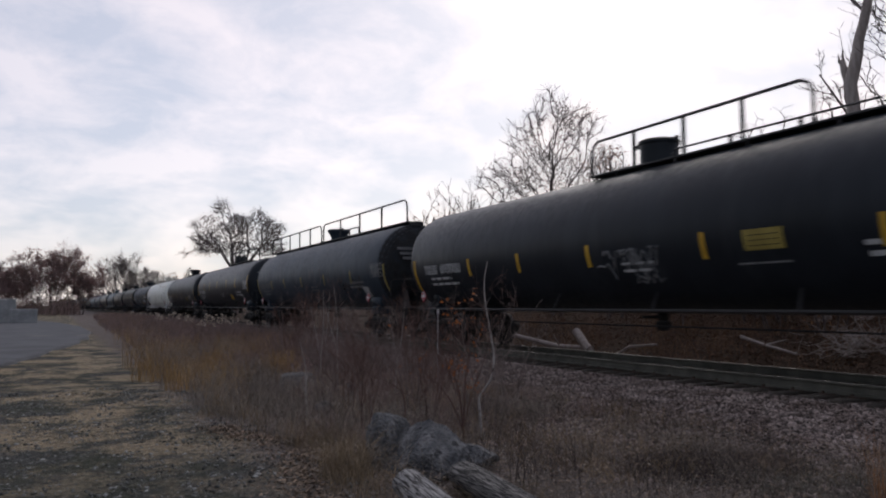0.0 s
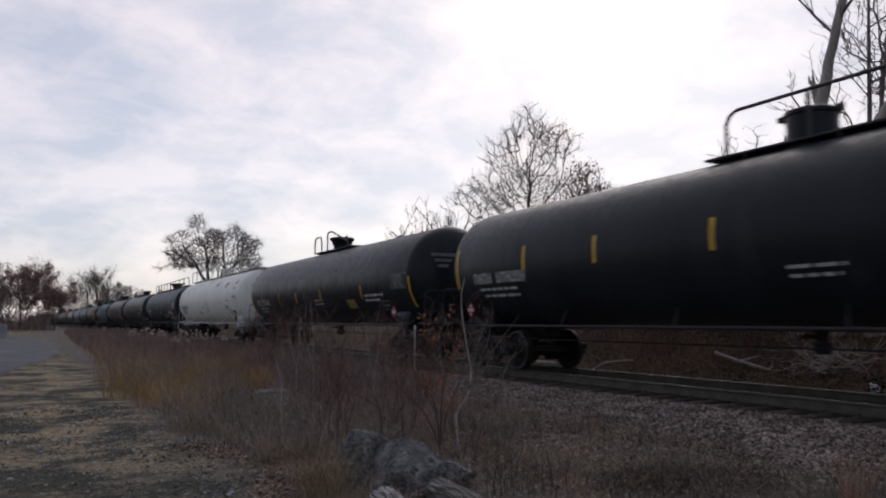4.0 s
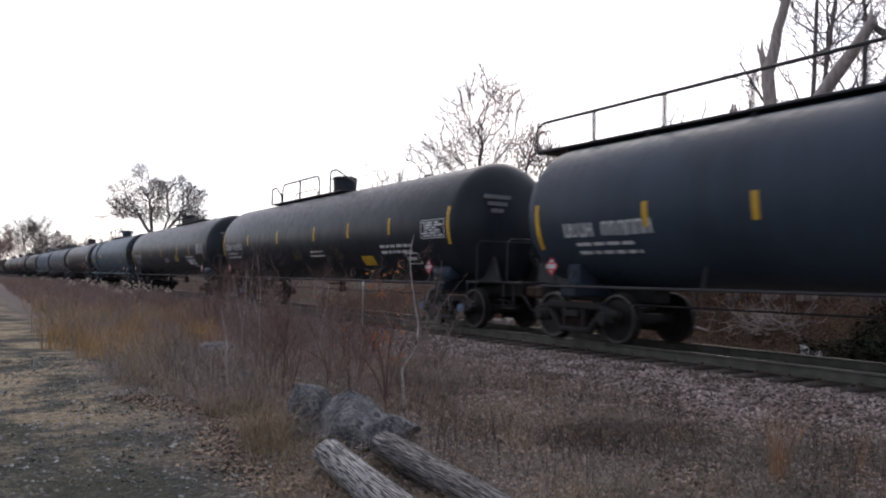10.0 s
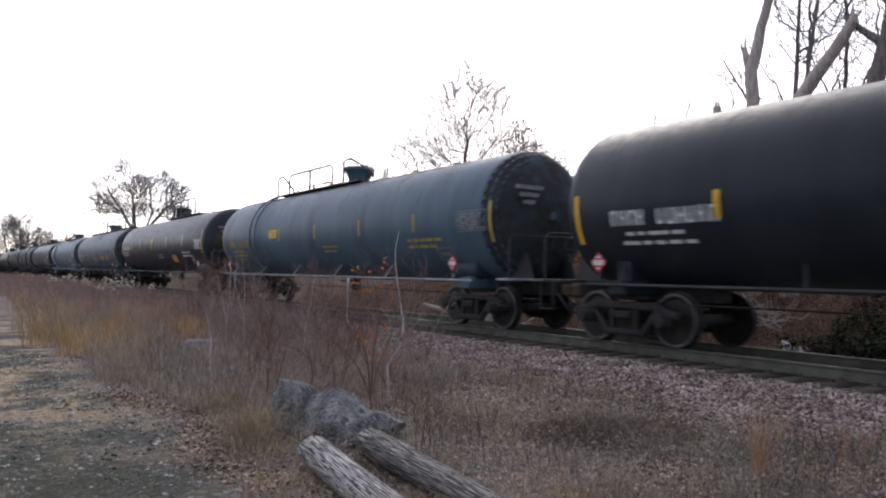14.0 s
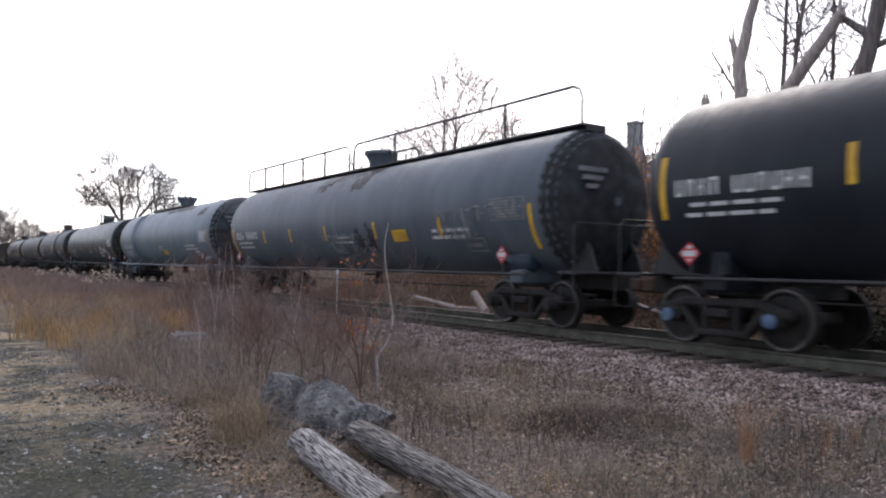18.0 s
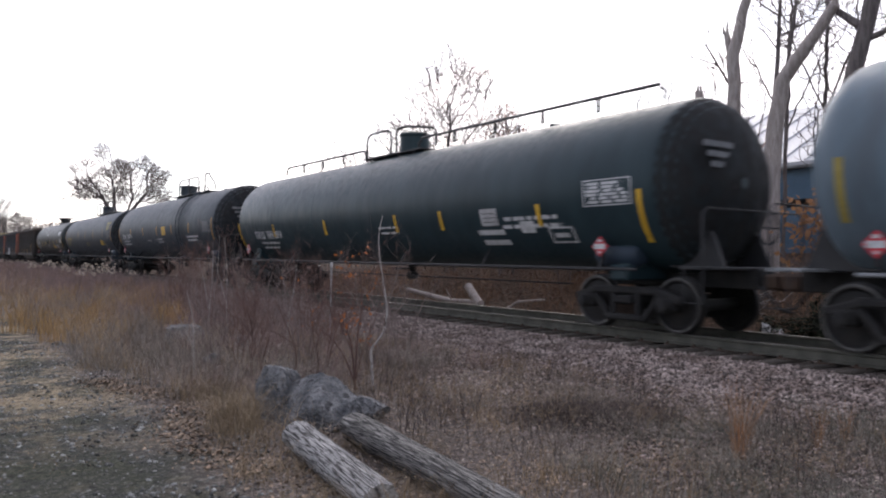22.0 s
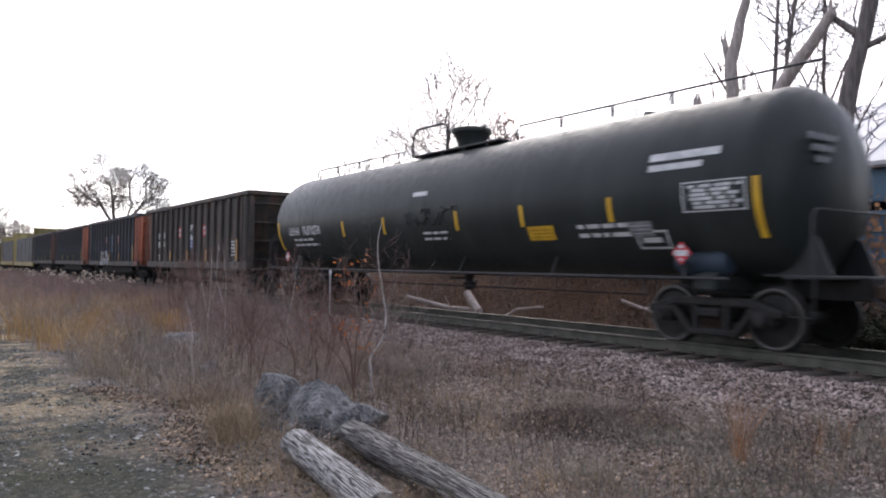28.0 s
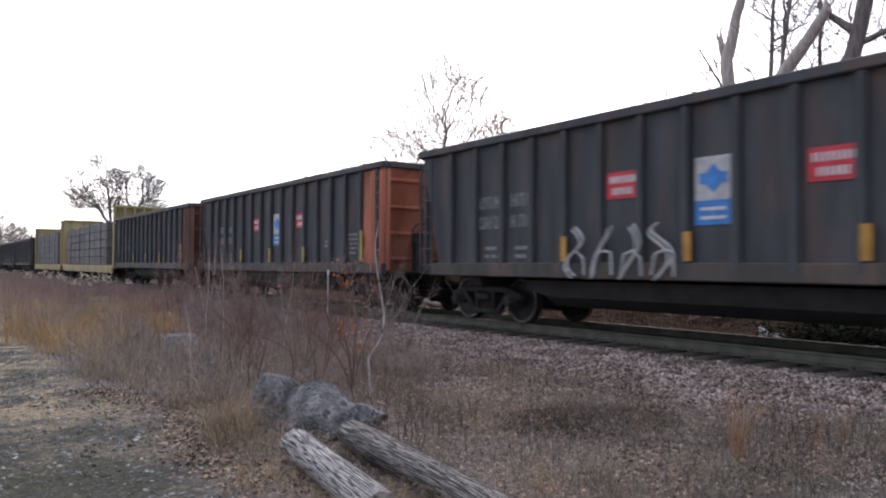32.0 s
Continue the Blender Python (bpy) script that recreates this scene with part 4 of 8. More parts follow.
def tank_car(k, rear, length, paint_key, label, style="A", letters="letter", stripe="yellow", stripes=STRIPES, stripe_z=(2.27, 2.80),
             plates=(), scrawl=(), ladder_at=0.0, sill="iron", dome_at=9.5, wide=False, rails="iron", stains=(), wide_text=0.0, mark_z=2.03, rail_h=0.72, deck="split", radius=1.5, panel_z=2.56, mark_d=1.25, cap_patch=""):
    global TANK_R
    TANK_R = radius
    rng = random.Random(100 + k)
    half = (length - 1.5) / 2
    mid = rear + 0.36 - half
    car = thing("tank_car", car_pose(mid - gone(0)), label, "tank car", "freight train")
    car["mid"] = mid
    at = lambda d: half - 0.36 - d
    bands = [half * f for f in (-0.62, -0.3, 0.02, 0.33, 0.64)]
    part("tank", tank_shell(half, paint_key, bands), car)
    top = TANK_Z + TANK_R
    dome_housing(car, at(dome_at), paint_key, wide)
    if style == "A":
        top_platform(car, rails, at, *TOPS[deck])
    else:
        board = Shape().box(-0.1, 0.51, top + 0.05, 0.62, 2 * half - 0.08, 0.05, 0.01)
        for i in range(9):
            board.box(-0.1, (i - 4) * (half - 0.5) / 4, top - 0.03, 0.5, 0.06, 0.12)
        part("running_board", board.mesh("running_board", rails), car)
        railing(car, rails, -0.4, half + 0.46, at(dome_at) + 1.25, top + 0.07, rail_h, pitch=1.9)
        railing(car, rails, -0.4, at(dome_at) + 0.95, -half + 0.6, top + 0.07, rail_h, pitch=2.2)
        railing(car, rails, 0.45, at(dome_at) + 1.1, at(dome_at) - 1.4, top + 0.07, 0.5)
    end_iron = "iron" if sill == "pale_iron" else sill
    # under-frame: stub sills, saddles, bolsters, end decks
    for sy in (-1, 1):
        part("stub_sill", Shape().box(0, sy * (half - 1.2), 0.92, 0.46, 3.2, 0.34, 0.02).mesh("stub_sill", "running"), car)
        sad = Shape()
        sad.box(0, sy * (half - 1.56), 0.98, 2.5, 0.4, 0.26, 0.03)
        sad.box(-0.85, sy * (half - 1.56), 1.22, 0.5, 0.34, 0.5, 0.03).box(0.85, sy * (half - 1.56), 1.22, 0.5, 0.34, 0.5, 0.03)
        part("saddle", sad.mesh("saddle", paint_key if paint_key != "white" else "white_iron"), car)
        part("end_deck", Shape().box(0, sy * (half + 0.02), 1.08, 2.7, 0.5, 0.05, 0.01).mesh("end_deck", sill), car)
        er = Shape().tube([(-1.35, sy * (half + 0.2), 1.08), (-1.35, sy * (half + 0.2), 1.9), (-1.25, sy * (half + 0.2), 2.0), (1.25, sy * (half + 0.2), 2.0),
                           (1.35, sy * (half + 0.2), 1.9), (1.35, sy * (half + 0.2), 1.08)], 0.016, 6)
        part("end_railing", er.mesh("end_railing", end_iron, 60), car)
        step = Shape().tube([(-1.4, sy * (half - 0.1), 1.08), (-1.4, sy * (half - 0.1), 0.55), (-1.4, sy * (half + 0.25), 0.55), (-1.4, sy * (half + 0.25), 1.08)], 0.015, 5)
        part("sill_step", step.mesh("sill_step", end_iron), car)
        for sx in (-0.62, 0.62):
            brace = Shape()
            yb, yt = sy * (half + 0.1), sy * (half - 0.95)
            brace.add([(sx + e, y, z) for e in (-0.03, 0.03) for y, z in ((yt, 1.08), (yb, 1.08), (sy * (half - 0.12), 1.62), (sy * (half - 0.5), 1.9), (yt, 1.3))],
                      [(0, 1, 2, 3, 4), (9, 8, 7, 6, 5)] + [(i, (i + 1) % 5, 5 + (i + 1) % 5, 5 + i) for i in range(5)])
            part("head_brace", brace.mesh("head_brace", "iron"), car)
        placard(car, -1.33, sy * (half - 1.0 - (0.9 if sy < 0 else 0.2)), 1.42)
    part("air_reservoir", Shape().lathe([(-0.5, 0), (-0.47, 0.16), (-0.4, 0.21), (0.4, 0.21), (0.47, 0.16), (0.5, 0)], 18, (-0.95, -half + 1.75, 1.28)).mesh("air_reservoir", "faded" if paint_key != "white" else "white_iron", 40), car)
    bw = Shape()
    bw.tube([(0.28 * math.cos(a), 0, 0.28 * math.sin(a)) for a in np.linspace(0, 2 * math.pi, 15)], 0.02, 5, False)
    for i in range(4):
        bw.tube([(0, 0.03, 0), (0.27 * math.cos(i * 1.571), 0, 0.27 * math.sin(i * 1.571))], 0.014, 5)
    part("hand_brake_wheel", bw.mesh("hand_brake_wheel", "iron"), car, pose(0.5, -half - 0.12, 1.75))
    outlet = Shape().lathe([(0.62, 0.0), (0.62, 0.12), (0.72, 0.16), (0.8, 0.16), (0.82, 0.1), (1.0, 0.12)], 14, axis="z")
    outlet.box(-0.3, 0.0, 0.9, 0.5, 0.06, 0.06)
    part("bottom_outlet", outlet.mesh("bottom_outlet", "running", 40), car, pose(0, at(dome_at), 0))
    for sx in (-1, 1):
        sill_pipe = Shape().tube([(sx * 1.42, -half + 1.0, 1.04), (sx * 1.42, half - 1.0, 1.04)], 0.028, 7)
        for i in range(6):
            y = (i - 2.5) * (half - 1.5) / 2.6
            sill_pipe.tube([(sx * 1.42, y, 1.04), (sx * 1.02, y + 0.25, 1.40)], 0.025, 5)
        part("side_rail", sill_pipe.mesh("side_rail", sill), car)
    part("brake_rod", Shape().tube([(-0.95, -half + 2.9, 0.74), (-0.95, half - 2.9, 0.74)], 0.016, 5).mesh("brake_rod", "running"), car)
    trucks(car, (-half + 1.56, half - 1.56), "cap_blue" if k in (6, 9) else "running")
    couplers(car, half + 0.45)
    # strips, lettering and plates on the near side
    for i, d in enumerate(stripes):
        end = i in (0, len(stripes) - 1)
        z0, z1 = (stripe_z[0] - 0.32, stripe_z[1] + 0.12) if end else stripe_z
        part("reflective_strip", skin(Shape(), at(d) - 0.055, at(d) + 0.055, z0, z1, 0.009, 5).mesh("reflective_strip", stripe), car, None, "yellow reflective strip")
    put = Shape()
    draw = lambda a, b, z0, z1: skin(put, a, b, z0, z1, 0.008, 2)
    bars(draw, rng, at(mark_d), mark_z, 0.26 if not wide_text else wide_text, "xxxx xxxxxx", 0.172 if not wide_text else wide_text * 0.68)
    rows_of_text(draw, rng, at(mark_d + 0.15), mark_z - 0.1, 2, 1.7, 0.06)
    tagged(part("car_marking", put.mesh("car_marking", letters), car, None, "painted car marks as plain blocks"), kind="stuff")
    put = Shape()
    last = stripes[-1]
    rows_of_text(draw, rng, at(last - 3.6), panel_z - 0.55, 2, 1.75, 0.07, 0.15)
    rows_of_text(draw, rng, at(last - 8.6), 1.95, 2, 1.2, 0.05, 0.13)
    tagged(part("stencilled_notice", put.mesh("stencilled_notice", letters if letters != "blue_letter" else "smudge"), car, None, "small stencilled notices as plain bars"), kind="stuff")
    put = Shape()
    d0, d1, z1 = last - 1.25, last - 0.16, panel_z
    rows_of_text(draw, rng, at(d0 + 0.06), z1 - 0.05, 6, 0.98, 0.047, 0.062)
    for a, b, za, zb in ((d0, d1, z1 - 0.02, z1), (d0, d1, z1 - 0.45, z1 - 0.43), (d0, d0 + 0.03, z1 - 0.43, z1 - 0.02), (d1 - 0.03, d1, z1 - 0.43, z1 - 0.02)):
        draw(at(b), at(a), za, zb)
    for a, b, za, zb in ((-2.3, -1.65, 1.76, 1.79), (-2.3, -1.65, 1.5, 1.53), (-2.3, -2.26, 1.53, 1.76), (-1.69, -1.65, 1.53, 1.76), (-2.18, -1.8, 1.6, 1.68)):
        draw(at(last + b), at(last + a), za, zb)
    tagged(part("data_panel", put.mesh("data_panel", "letter" if k in (0, 2, 5, 6, 7, 9, 11, 12, 15) else "dim_letter"), car, None, "framed block of small white data lines"), kind="stuff")
    end_text = Shape()
    for i in range(3):
        end_text.box(-0.62, -half + 0.06, 3.05 - i * 0.16, 0.75 - 0.2 * i, 0.02, 0.09)
    tagged(part("end_marking", end_text.mesh("end_marking", "dim_letter" if letters != "blue_letter" else "smudge"), car), kind="stuff")
    for d, z, w, h, mat in plates:
        p = part("label_plate", skin(Shape(), at(d + w), at(d), z, z + h, 0.012, 4).mesh("label_plate", mat), car, None)
        ink = Shape()
        for i in range(3):
            skin(ink, at(d + w * 0.9), at(d + w * 0.12), z + h * (0.2 + 0.25 * i), z + h * (0.235 + 0.25 * i), 0.016, 1)
        part("plate_text", ink.mesh("plate_text", "black" if mat in ("yellow", "dull_yellow", "plate") else "letter"), p)
    for d, z, w, h, mat in scrawl:
        s = Shape()
        for j in range(int(9 * w)):
            y, a = at(d + rng.uniform(0, w)), rng.uniform(0, 6.28)
            pts = []
            for q in range(7):
                a += rng.uniform(-1.3, 1.3)
                y += 0.12 * math.cos(a)
                zz = z + h * 0.5 + h * 0.5 * math.sin(a * 0.9 + j)
                an = math.asin((zz - TANK_Z) / TANK_R)
                pts.append((-(TANK_R + 0.004) * math.cos(an), y, zz))
            s.tube(pts, 0.022, 4)
        tagged(part("graffiti", s.mesh("graffiti", mat), car, None, "spray-painted scrawl"), kind="stuff")
    for d, z, w, h, mat in stains:
        s = Shape()
        for j in range(int(10 * w) + 3):
            y = at(d + rng.uniform(0, w))
            ww, hh = rng.uniform(0.05, 0.18), h * rng.uniform(0.25, 1.0)
            zz = z + h * rng.uniform(0, 0.4)
            skin(s, y - ww, y + ww * rng.uniform(0.3, 1), zz, min(TANK_Z + 1.49, zz + hh), 0.003 + 0.0006 * (j % 6), 3)
        tagged(part("stain", s.mesh("stain", mat), car), kind="stuff")
    # a thin brown-black film over the front head of these paints
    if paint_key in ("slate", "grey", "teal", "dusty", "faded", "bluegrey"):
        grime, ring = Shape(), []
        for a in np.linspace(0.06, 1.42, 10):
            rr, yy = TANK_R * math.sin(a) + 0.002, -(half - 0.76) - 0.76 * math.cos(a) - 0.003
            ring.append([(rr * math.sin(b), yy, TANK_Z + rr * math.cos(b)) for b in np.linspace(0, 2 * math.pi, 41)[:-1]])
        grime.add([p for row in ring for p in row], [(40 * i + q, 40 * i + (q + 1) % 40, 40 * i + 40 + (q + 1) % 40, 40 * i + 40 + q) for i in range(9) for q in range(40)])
        tagged(part("grime", grime.mesh("grime", "head_film", 60), car, None, "brown-black film on the tank head"), kind="stuff")
    if cap_patch:
        cap = Shape()
        rows = []
        for i, a in enumerate(np.linspace(0.5, 1.45, 8)):
            reach = 0.95 * math.sin(math.pi * (i + 0.6) / 8.6) + 0.1 * noise.noise((i * 0.9, k, 0.0))
            rr, yy = TANK_R * math.sin(a) + 0.004, -(half - 0.76) - 0.76 * math.cos(a) - 0.004
            rows.append([(-rr * math.sin(b), yy, TANK_Z + rr * math.cos(b)) for b in np.linspace(-reach * 0.6, reach, 15)])
        cap.add([p for row in rows for p in row], [(15 * i + q, 15 * i + q + 1, 15 * i + q + 16, 15 * i + q + 15) for i in range(7) for q in range(14)])
        tagged(part("stain", cap.mesh("stain", cap_patch, 60), car, None, "dark weathered patch on the tank head"), kind="stuff")
    if ladder_at:
        lad = Shape()
        for w in (-0.25, 0.25):
            lad.tube([(-(TANK_R + 0.1) * math.cos(a), at(ladder_at) + w, TANK_Z + (TANK_R + 0.1) * math.sin(a)) for a in np.linspace(-0.95, 1.3, 9)], 0.03, 5)
            lad.tube([(-0.95, at(ladder_at) + w, 1.25), (-1.42, at(ladder_at) + w, 1.04), (-1.42, at(ladder_at) + w, 0.55)], 0.03, 5)
        lad_ob = part("side_ladder", lad.mesh("side_ladder", paint_key), car)
        rung = Shape().tube([(0, -0.25, 0), (0, 0.25, 0)], 0.018, 5).mesh("rung", paint_key)
        for a in np.linspace(-0.8, 1.2, 9):
            part("rung", rung, lad_ob, pose(-(TANK_R + 0.1) * math.cos(a), at(ladder_at), TANK_Z + (TANK_R + 0.1) * math.sin(a)))
        for z in (0.58, 0.85):
            part("rung", rung, lad_ob, pose(-1.42, at(ladder_at), z))
    return car


H_TOP, H_X = 3.63, 1.52


def hopper_car(k, rear, length, paint_key, label, front="", tail="", signs=True, scrawl=False, ribs=16):
    rng = random.Random(300 + k)
    half = (length - 1.2) / 2
    mid = rear - half
    car = thing("coal_hopper", car_pose(mid - gone(0)), label, "coal hopper", "freight train")
    car["mid"] = mid
    at = lambda d: half - d
    low, cut = 1.02, 0.72
    fore = min(half, 14.42 - half)
    reach = {-1: fore, 1: half}
    slope = {-1: 1.25, 1: cut}
    body = Shape()
    for sx in (-1, 1):
        quad = [(sx * H_X, -fore, H_TOP), (sx * H_X, half, H_TOP), (sx * H_X, half - cut, low), (sx * H_X, -fore + 0.05, low)]
        inner = [(sx * (H_X - 0.06), y, z) for _, y, z in quad]
        body.add(quad + inner, [(0, 1, 2, 3), (4, 5, 6, 7), (0, 1, 5, 4), (1, 2, 6, 5), (2, 3, 7, 6), (3, 0, 4, 7)])
    part("side_sheet", body.mesh("side_sheet", paint_key), car)
    part("coal_load", Shape().add([(-1.46, -fore + 0.3, 3.2), (1.46, -fore + 0.3, 3.2), (1.46, half - 0.2, 3.2), (-1.46, half - 0.2, 3.2), (0, -fore + 1.5, 3.5), (0, half - 1.5, 3.5)],
                                  [(0, 1, 4), (1, 2, 5, 4), (2, 3, 5), (3, 0, 4, 5)]).mesh("coal_load", "coal"), car)
    chord = Shape()
    for sx in (-1, 1):
        chord.box(sx * (H_X + 0.02), (half - fore) / 2, H_TOP + 0.03, 0.2, half + fore + 0.06, 0.16, 0.02)
    for sy in (-1, 1):
        chord.box(0, sy * reach[sy], H_TOP + 0.03, 2.9, 0.16, 0.16, 0.02)
    part("top_chord", chord.mesh("top_chord", paint_key), car)
    sill = Shape()
    for sx in (-1, 1):
        sill.box(sx * (H_X + 0.03), (half - 0.45 - fore) / 2, 1.09, 0.16, half + fore - 0.45, 0.27, 0.02)
    part("side_sill", sill.mesh("side_sill", "coal_brown" if paint_key == "coal_black" else paint_key), car)
    tub = Shape()
    prof = [(-1.3, 0.9), (-1.24, 0.6), (-1.0, 0.42), (-0.3, 0.36), (0.3, 0.36), (1.0, 0.42), (1.24, 0.6), (1.3, 0.9)]
    ys = (-half + 3.3, -half + 3.9, half - 3.9, half - 3.3)
    vs = []
    for j, y in enumerate(ys):
        lift = 0.35 if j in (0, 3) else 0.0
        vs += [(x, y, max(z, 0.36 + lift) if z < 0.9 else z) for x, z in prof]
    n = len(prof)
    fs = [(j * n + i, j * n + i + 1, (j + 1) * n + i + 1, (j + 1) * n + i) for j in range(3) for i in range(n - 1)]
    fs += [tuple(range(n)), tuple(range(3 * n, 4 * n)), tuple(j * n for j in range(4)), tuple(j * n + n - 1 for j in range(4))]
    part("tub_floor", tub.add(vs, fs).mesh("tub_floor", "running" if paint_key == "coal_black" else paint_key, 40), car)
    rib = Shape().box(0, 0, (low + H_TOP) / 2, 0.13, 0.14, H_TOP - low - 0.1, 0.03).mesh("side_rib", paint_key)
    for i in range(ribs):
        y = half - 1.2 - 0.86 * i
        if y < -fore + 0.12:
            continue
        for sx in (-1, 1):
            part("side_rib", rib, car, pose(sx * (H_X + 0.05), y, 0))
    for sy, key in ((-1, front), (1, tail)):
        mat = key or paint_key
        end = reach[sy]
        s = Shape()
        q = [(-H_X + 0.07, sy * end, H_TOP), (H_X - 0.07, sy * end, H_TOP), (H_X - 0.07, sy * (end - slope[sy]), low), (-H_X + 0.07, sy * (end - slope[sy]), low)]
        s.add(q + [(x, y - sy * 0.06, z) for x, y, z in q], [(0, 1, 2, 3), (4, 5, 6, 7), (0, 1, 5, 4), (1, 2, 6, 5), (2, 3, 7, 6), (3, 0, 4, 7)])
        sheet = part("end_sheet", s.mesh("end_sheet", mat), car)
        for j in range(4):
            f = (j + 0.5) / 4
            part("end_rib", Shape().box(0, sy * (end + 0.03 - slope[sy] * f), H_TOP + (low - H_TOP) * f, 2.8, 0.06, 0.09, 0.02).mesh("end_rib", mat), sheet)
        if key:
            for sx in (-1, 1):
                e = Shape()
                wide = 1.35 if sy < 0 else 0.95
                q = [(sx * (H_X + 0.012), sy * end, H_TOP - 0.05), (sx * (H_X + 0.012), sy * (end - wide), H_TOP - 0.05),
                     (sx * (H_X + 0.012), sy * (end - wide), low + 0.08), (sx * (H_X + 0.012), sy * (end - (cut if sy > 0 else 0.05)), low + 0.08)]
                e.add(q + [(x - sx * 0.01, y, z) for x, y, z in q], [(0, 1, 2, 3), (4, 5, 6, 7), (0, 1, 5, 4), (1, 2, 6, 5), (2, 3, 7, 6), (3, 0, 4, 7)])
                part("end_panel", e.mesh("end_panel", mat), car, None, "faded orange end panel")
        for sx in (-1.3, 1.3):
            part("end_post", Shape().box(sx * 1.1, sy * (end - 0.06), 2.3, 0.12, 0.12, 2.55, 0.02).mesh("end_post", mat), car)
        ladder(car, "corner_ladder", mat, pose(-H_X - 0.1, sy * (end - 0.3), 1.0), 2.5, 0.44, 7)
        part("end_deck", Shape().box(0, sy * (half - 0.25), 1.0, 2.9, 0.9, 0.06, 0.01).mesh("end_deck", "running"), car)
        part("center_sill", Shape().box(0, sy * (half - 1.6), 0.86, 0.5, 3.4, 0.36, 0.02).mesh("center_sill", "running"), car)
        part("body_bolster", Shape().box(0, sy * (half - 1.75), 0.86, 2.7, 0.4, 0.22, 0.03).mesh("body_bolster", "running"), car)
    wheel = Shape().tube([(0.26 * math.cos(a), 0, 0.26 * math.sin(a)) for a in np.linspace(0, 2 * math.pi, 17)], 0.02, 5, False)
    for i in range(4):
        wheel.tube([(0, 0.04, 0), (0.25 * math.cos(i * 1.571), 0, 0.25 * math.sin(i * 1.571))], 0.014, 5)
    wheel.box(0, 0.2, -0.1, 0.2, 0.2, 0.3, 0.04)
    part("hand_brake_wheel", wheel.mesh("hand_brake_wheel", "iron"), car, pose(-0.55, -fore - 0.1, 1.95))
    part("brake_mast", Shape().box(-0.55, -fore + 0.1, 1.45, 0.14, 0.2, 1.0, 0.02).mesh("brake_mast", "iron"), car)
    trucks(car, (-half + 1.75, half - 1.75))
    couplers(car, half + 0.35)
    x = -H_X - 0.01
    put = Shape()
    draw = lambda a, b, z0, z1: slab(put, a, b, z0, z1, x)
    for j in range(2):
        bars(draw, rng, at(2.15 + 0.98 * j), 2.3, 0.26, "xxx", 0.2)
        bars(draw, rng, at(2.15 + 0.98 * j), 1.9, 0.26, "xxx", 0.2)
        rows_of_text(draw, rng, at(2.2 + 0.98 * j), 1.55, 2, 0.6, 0.07, 0.16)
    rows_of_text(draw, rng, at(12.45), 2.0, 5, 0.65, 0.06, 0.12)
    rows_of_text(draw, rng, at(11.0), 1.85, 2, 0.5, 0.06, 0.12)
    tagged(part("car_marking", put.mesh("car_marking", "letter" if k == 16 else "dim_letter"), car, None, "painted car marks as plain blocks"), kind="stuff")
    for d, h in ((4.7, 0.44), (7.3, 0.44), (9.88, 0.45), (13.4, 0.8)):
        part("reflective_strip", slab(Shape(), at(d) - 0.07, at(d) + 0.07, 1.25, 1.25 + h, x - 0.115 if d != 13.35 else x - 0.02).mesh("reflective_strip", "amber_strip" if k < 18 else "dull_yellow"), car, None, "yellow reflective strip")
    if signs:
        for d, z in ((5.62, 2.28), (9.1, 2.27)):
            p = part("red_sign", slab(Shape(), at(d + 0.68), at(d), z, z + 0.44, x - 0.004).mesh("red_sign", "red"), car, None, "red stencil panel with white block lines")
            ink = Shape()
            line = lambda a, b, z0, z1: slab(ink, a, b, z0, z1, x - 0.012)
            for row in range(2):
                n_of = 8 if row == 0 else 6
                for g in range(n_of):
                    y_of = at(d + 0.06 + 0.07 * row) - g * (0.58 - 0.14 * row) / n_of
                    line(y_of - 0.042, y_of, z + 0.255 - 0.19 * row, z + 0.37 - 0.19 * row)
            part("sign_text", ink.mesh("sign_text", "letter"), p)
        d, z = 7.37, 1.78
        p = part("emblem_panel", slab(Shape(), at(d + 0.62), at(d), z + 0.36, z + 1.0, x - 0.004).mesh("emblem_panel", "plate"), car, None, "white and blue emblem panel")
        part("emblem_base", slab(Shape(), at(d + 0.62), at(d), z, z + 0.36, x - 0.004).mesh("emblem_base", "blue_letter" if k == 16 else "blue"), p)
        em = Shape().box(x - 0.012, at(d + 0.31), z + 0.68, 0.008, 0.3, 0.3, 0, Matrix.Rotation(math.pi / 4, 3, "X"))
        slab(em, at(d + 0.55), at(d + 0.07), z + 0.6, z + 0.76, x - 0.013)
        part("emblem", em.mesh("emblem", "coal" if k == 16 else "blue"), p)
        ink = Shape()
        for j in range(2):
            slab(ink, at(d + 0.52), at(d + 0.1), z + 0.08 + 0.13 * j, z + 0.13 + 0.13 * j, x - 0.012)
        part("emblem_text", ink.mesh("emblem_text", "letter"), p)
    if scrawl:
        s = Shape()
        for g in range(4):
            y0 = at(5.0 + 0.62 * g)
            for off in (0.0, 0.11):
                curve = []
                for a in np.linspace(0, 1, 13):
                    yy = (0.2 * math.sin(6.283 * a + 0.9 * g), 0.2 * math.cos(3.1416 * a) - 0.02, 0.19 * math.sin(4.0 * a + g))[g % 3] * (1 - 0.5 * off)
                    curve.append((x - 0.135, y0 + yy + 0.7 * off, 1.0 + 0.84 * a + (0.10 if g % 2 else 0.0) * math.sin(3.1416 * a) - off * 0.4))
                s.tube(curve, 0.022, 4)
            s.tube([(x - 0.135, y0 - 0.22, 1.02), (x - 0.135, y0 - 0.2, 1.3 + 0.1 * (g % 2)), (x - 0.135, y0 - 0.05, 1.42), (x - 0.135, y0 + 0.14, 1.36), (x - 0.135, y0 + 0.2, 1.04)], 0.024, 4)
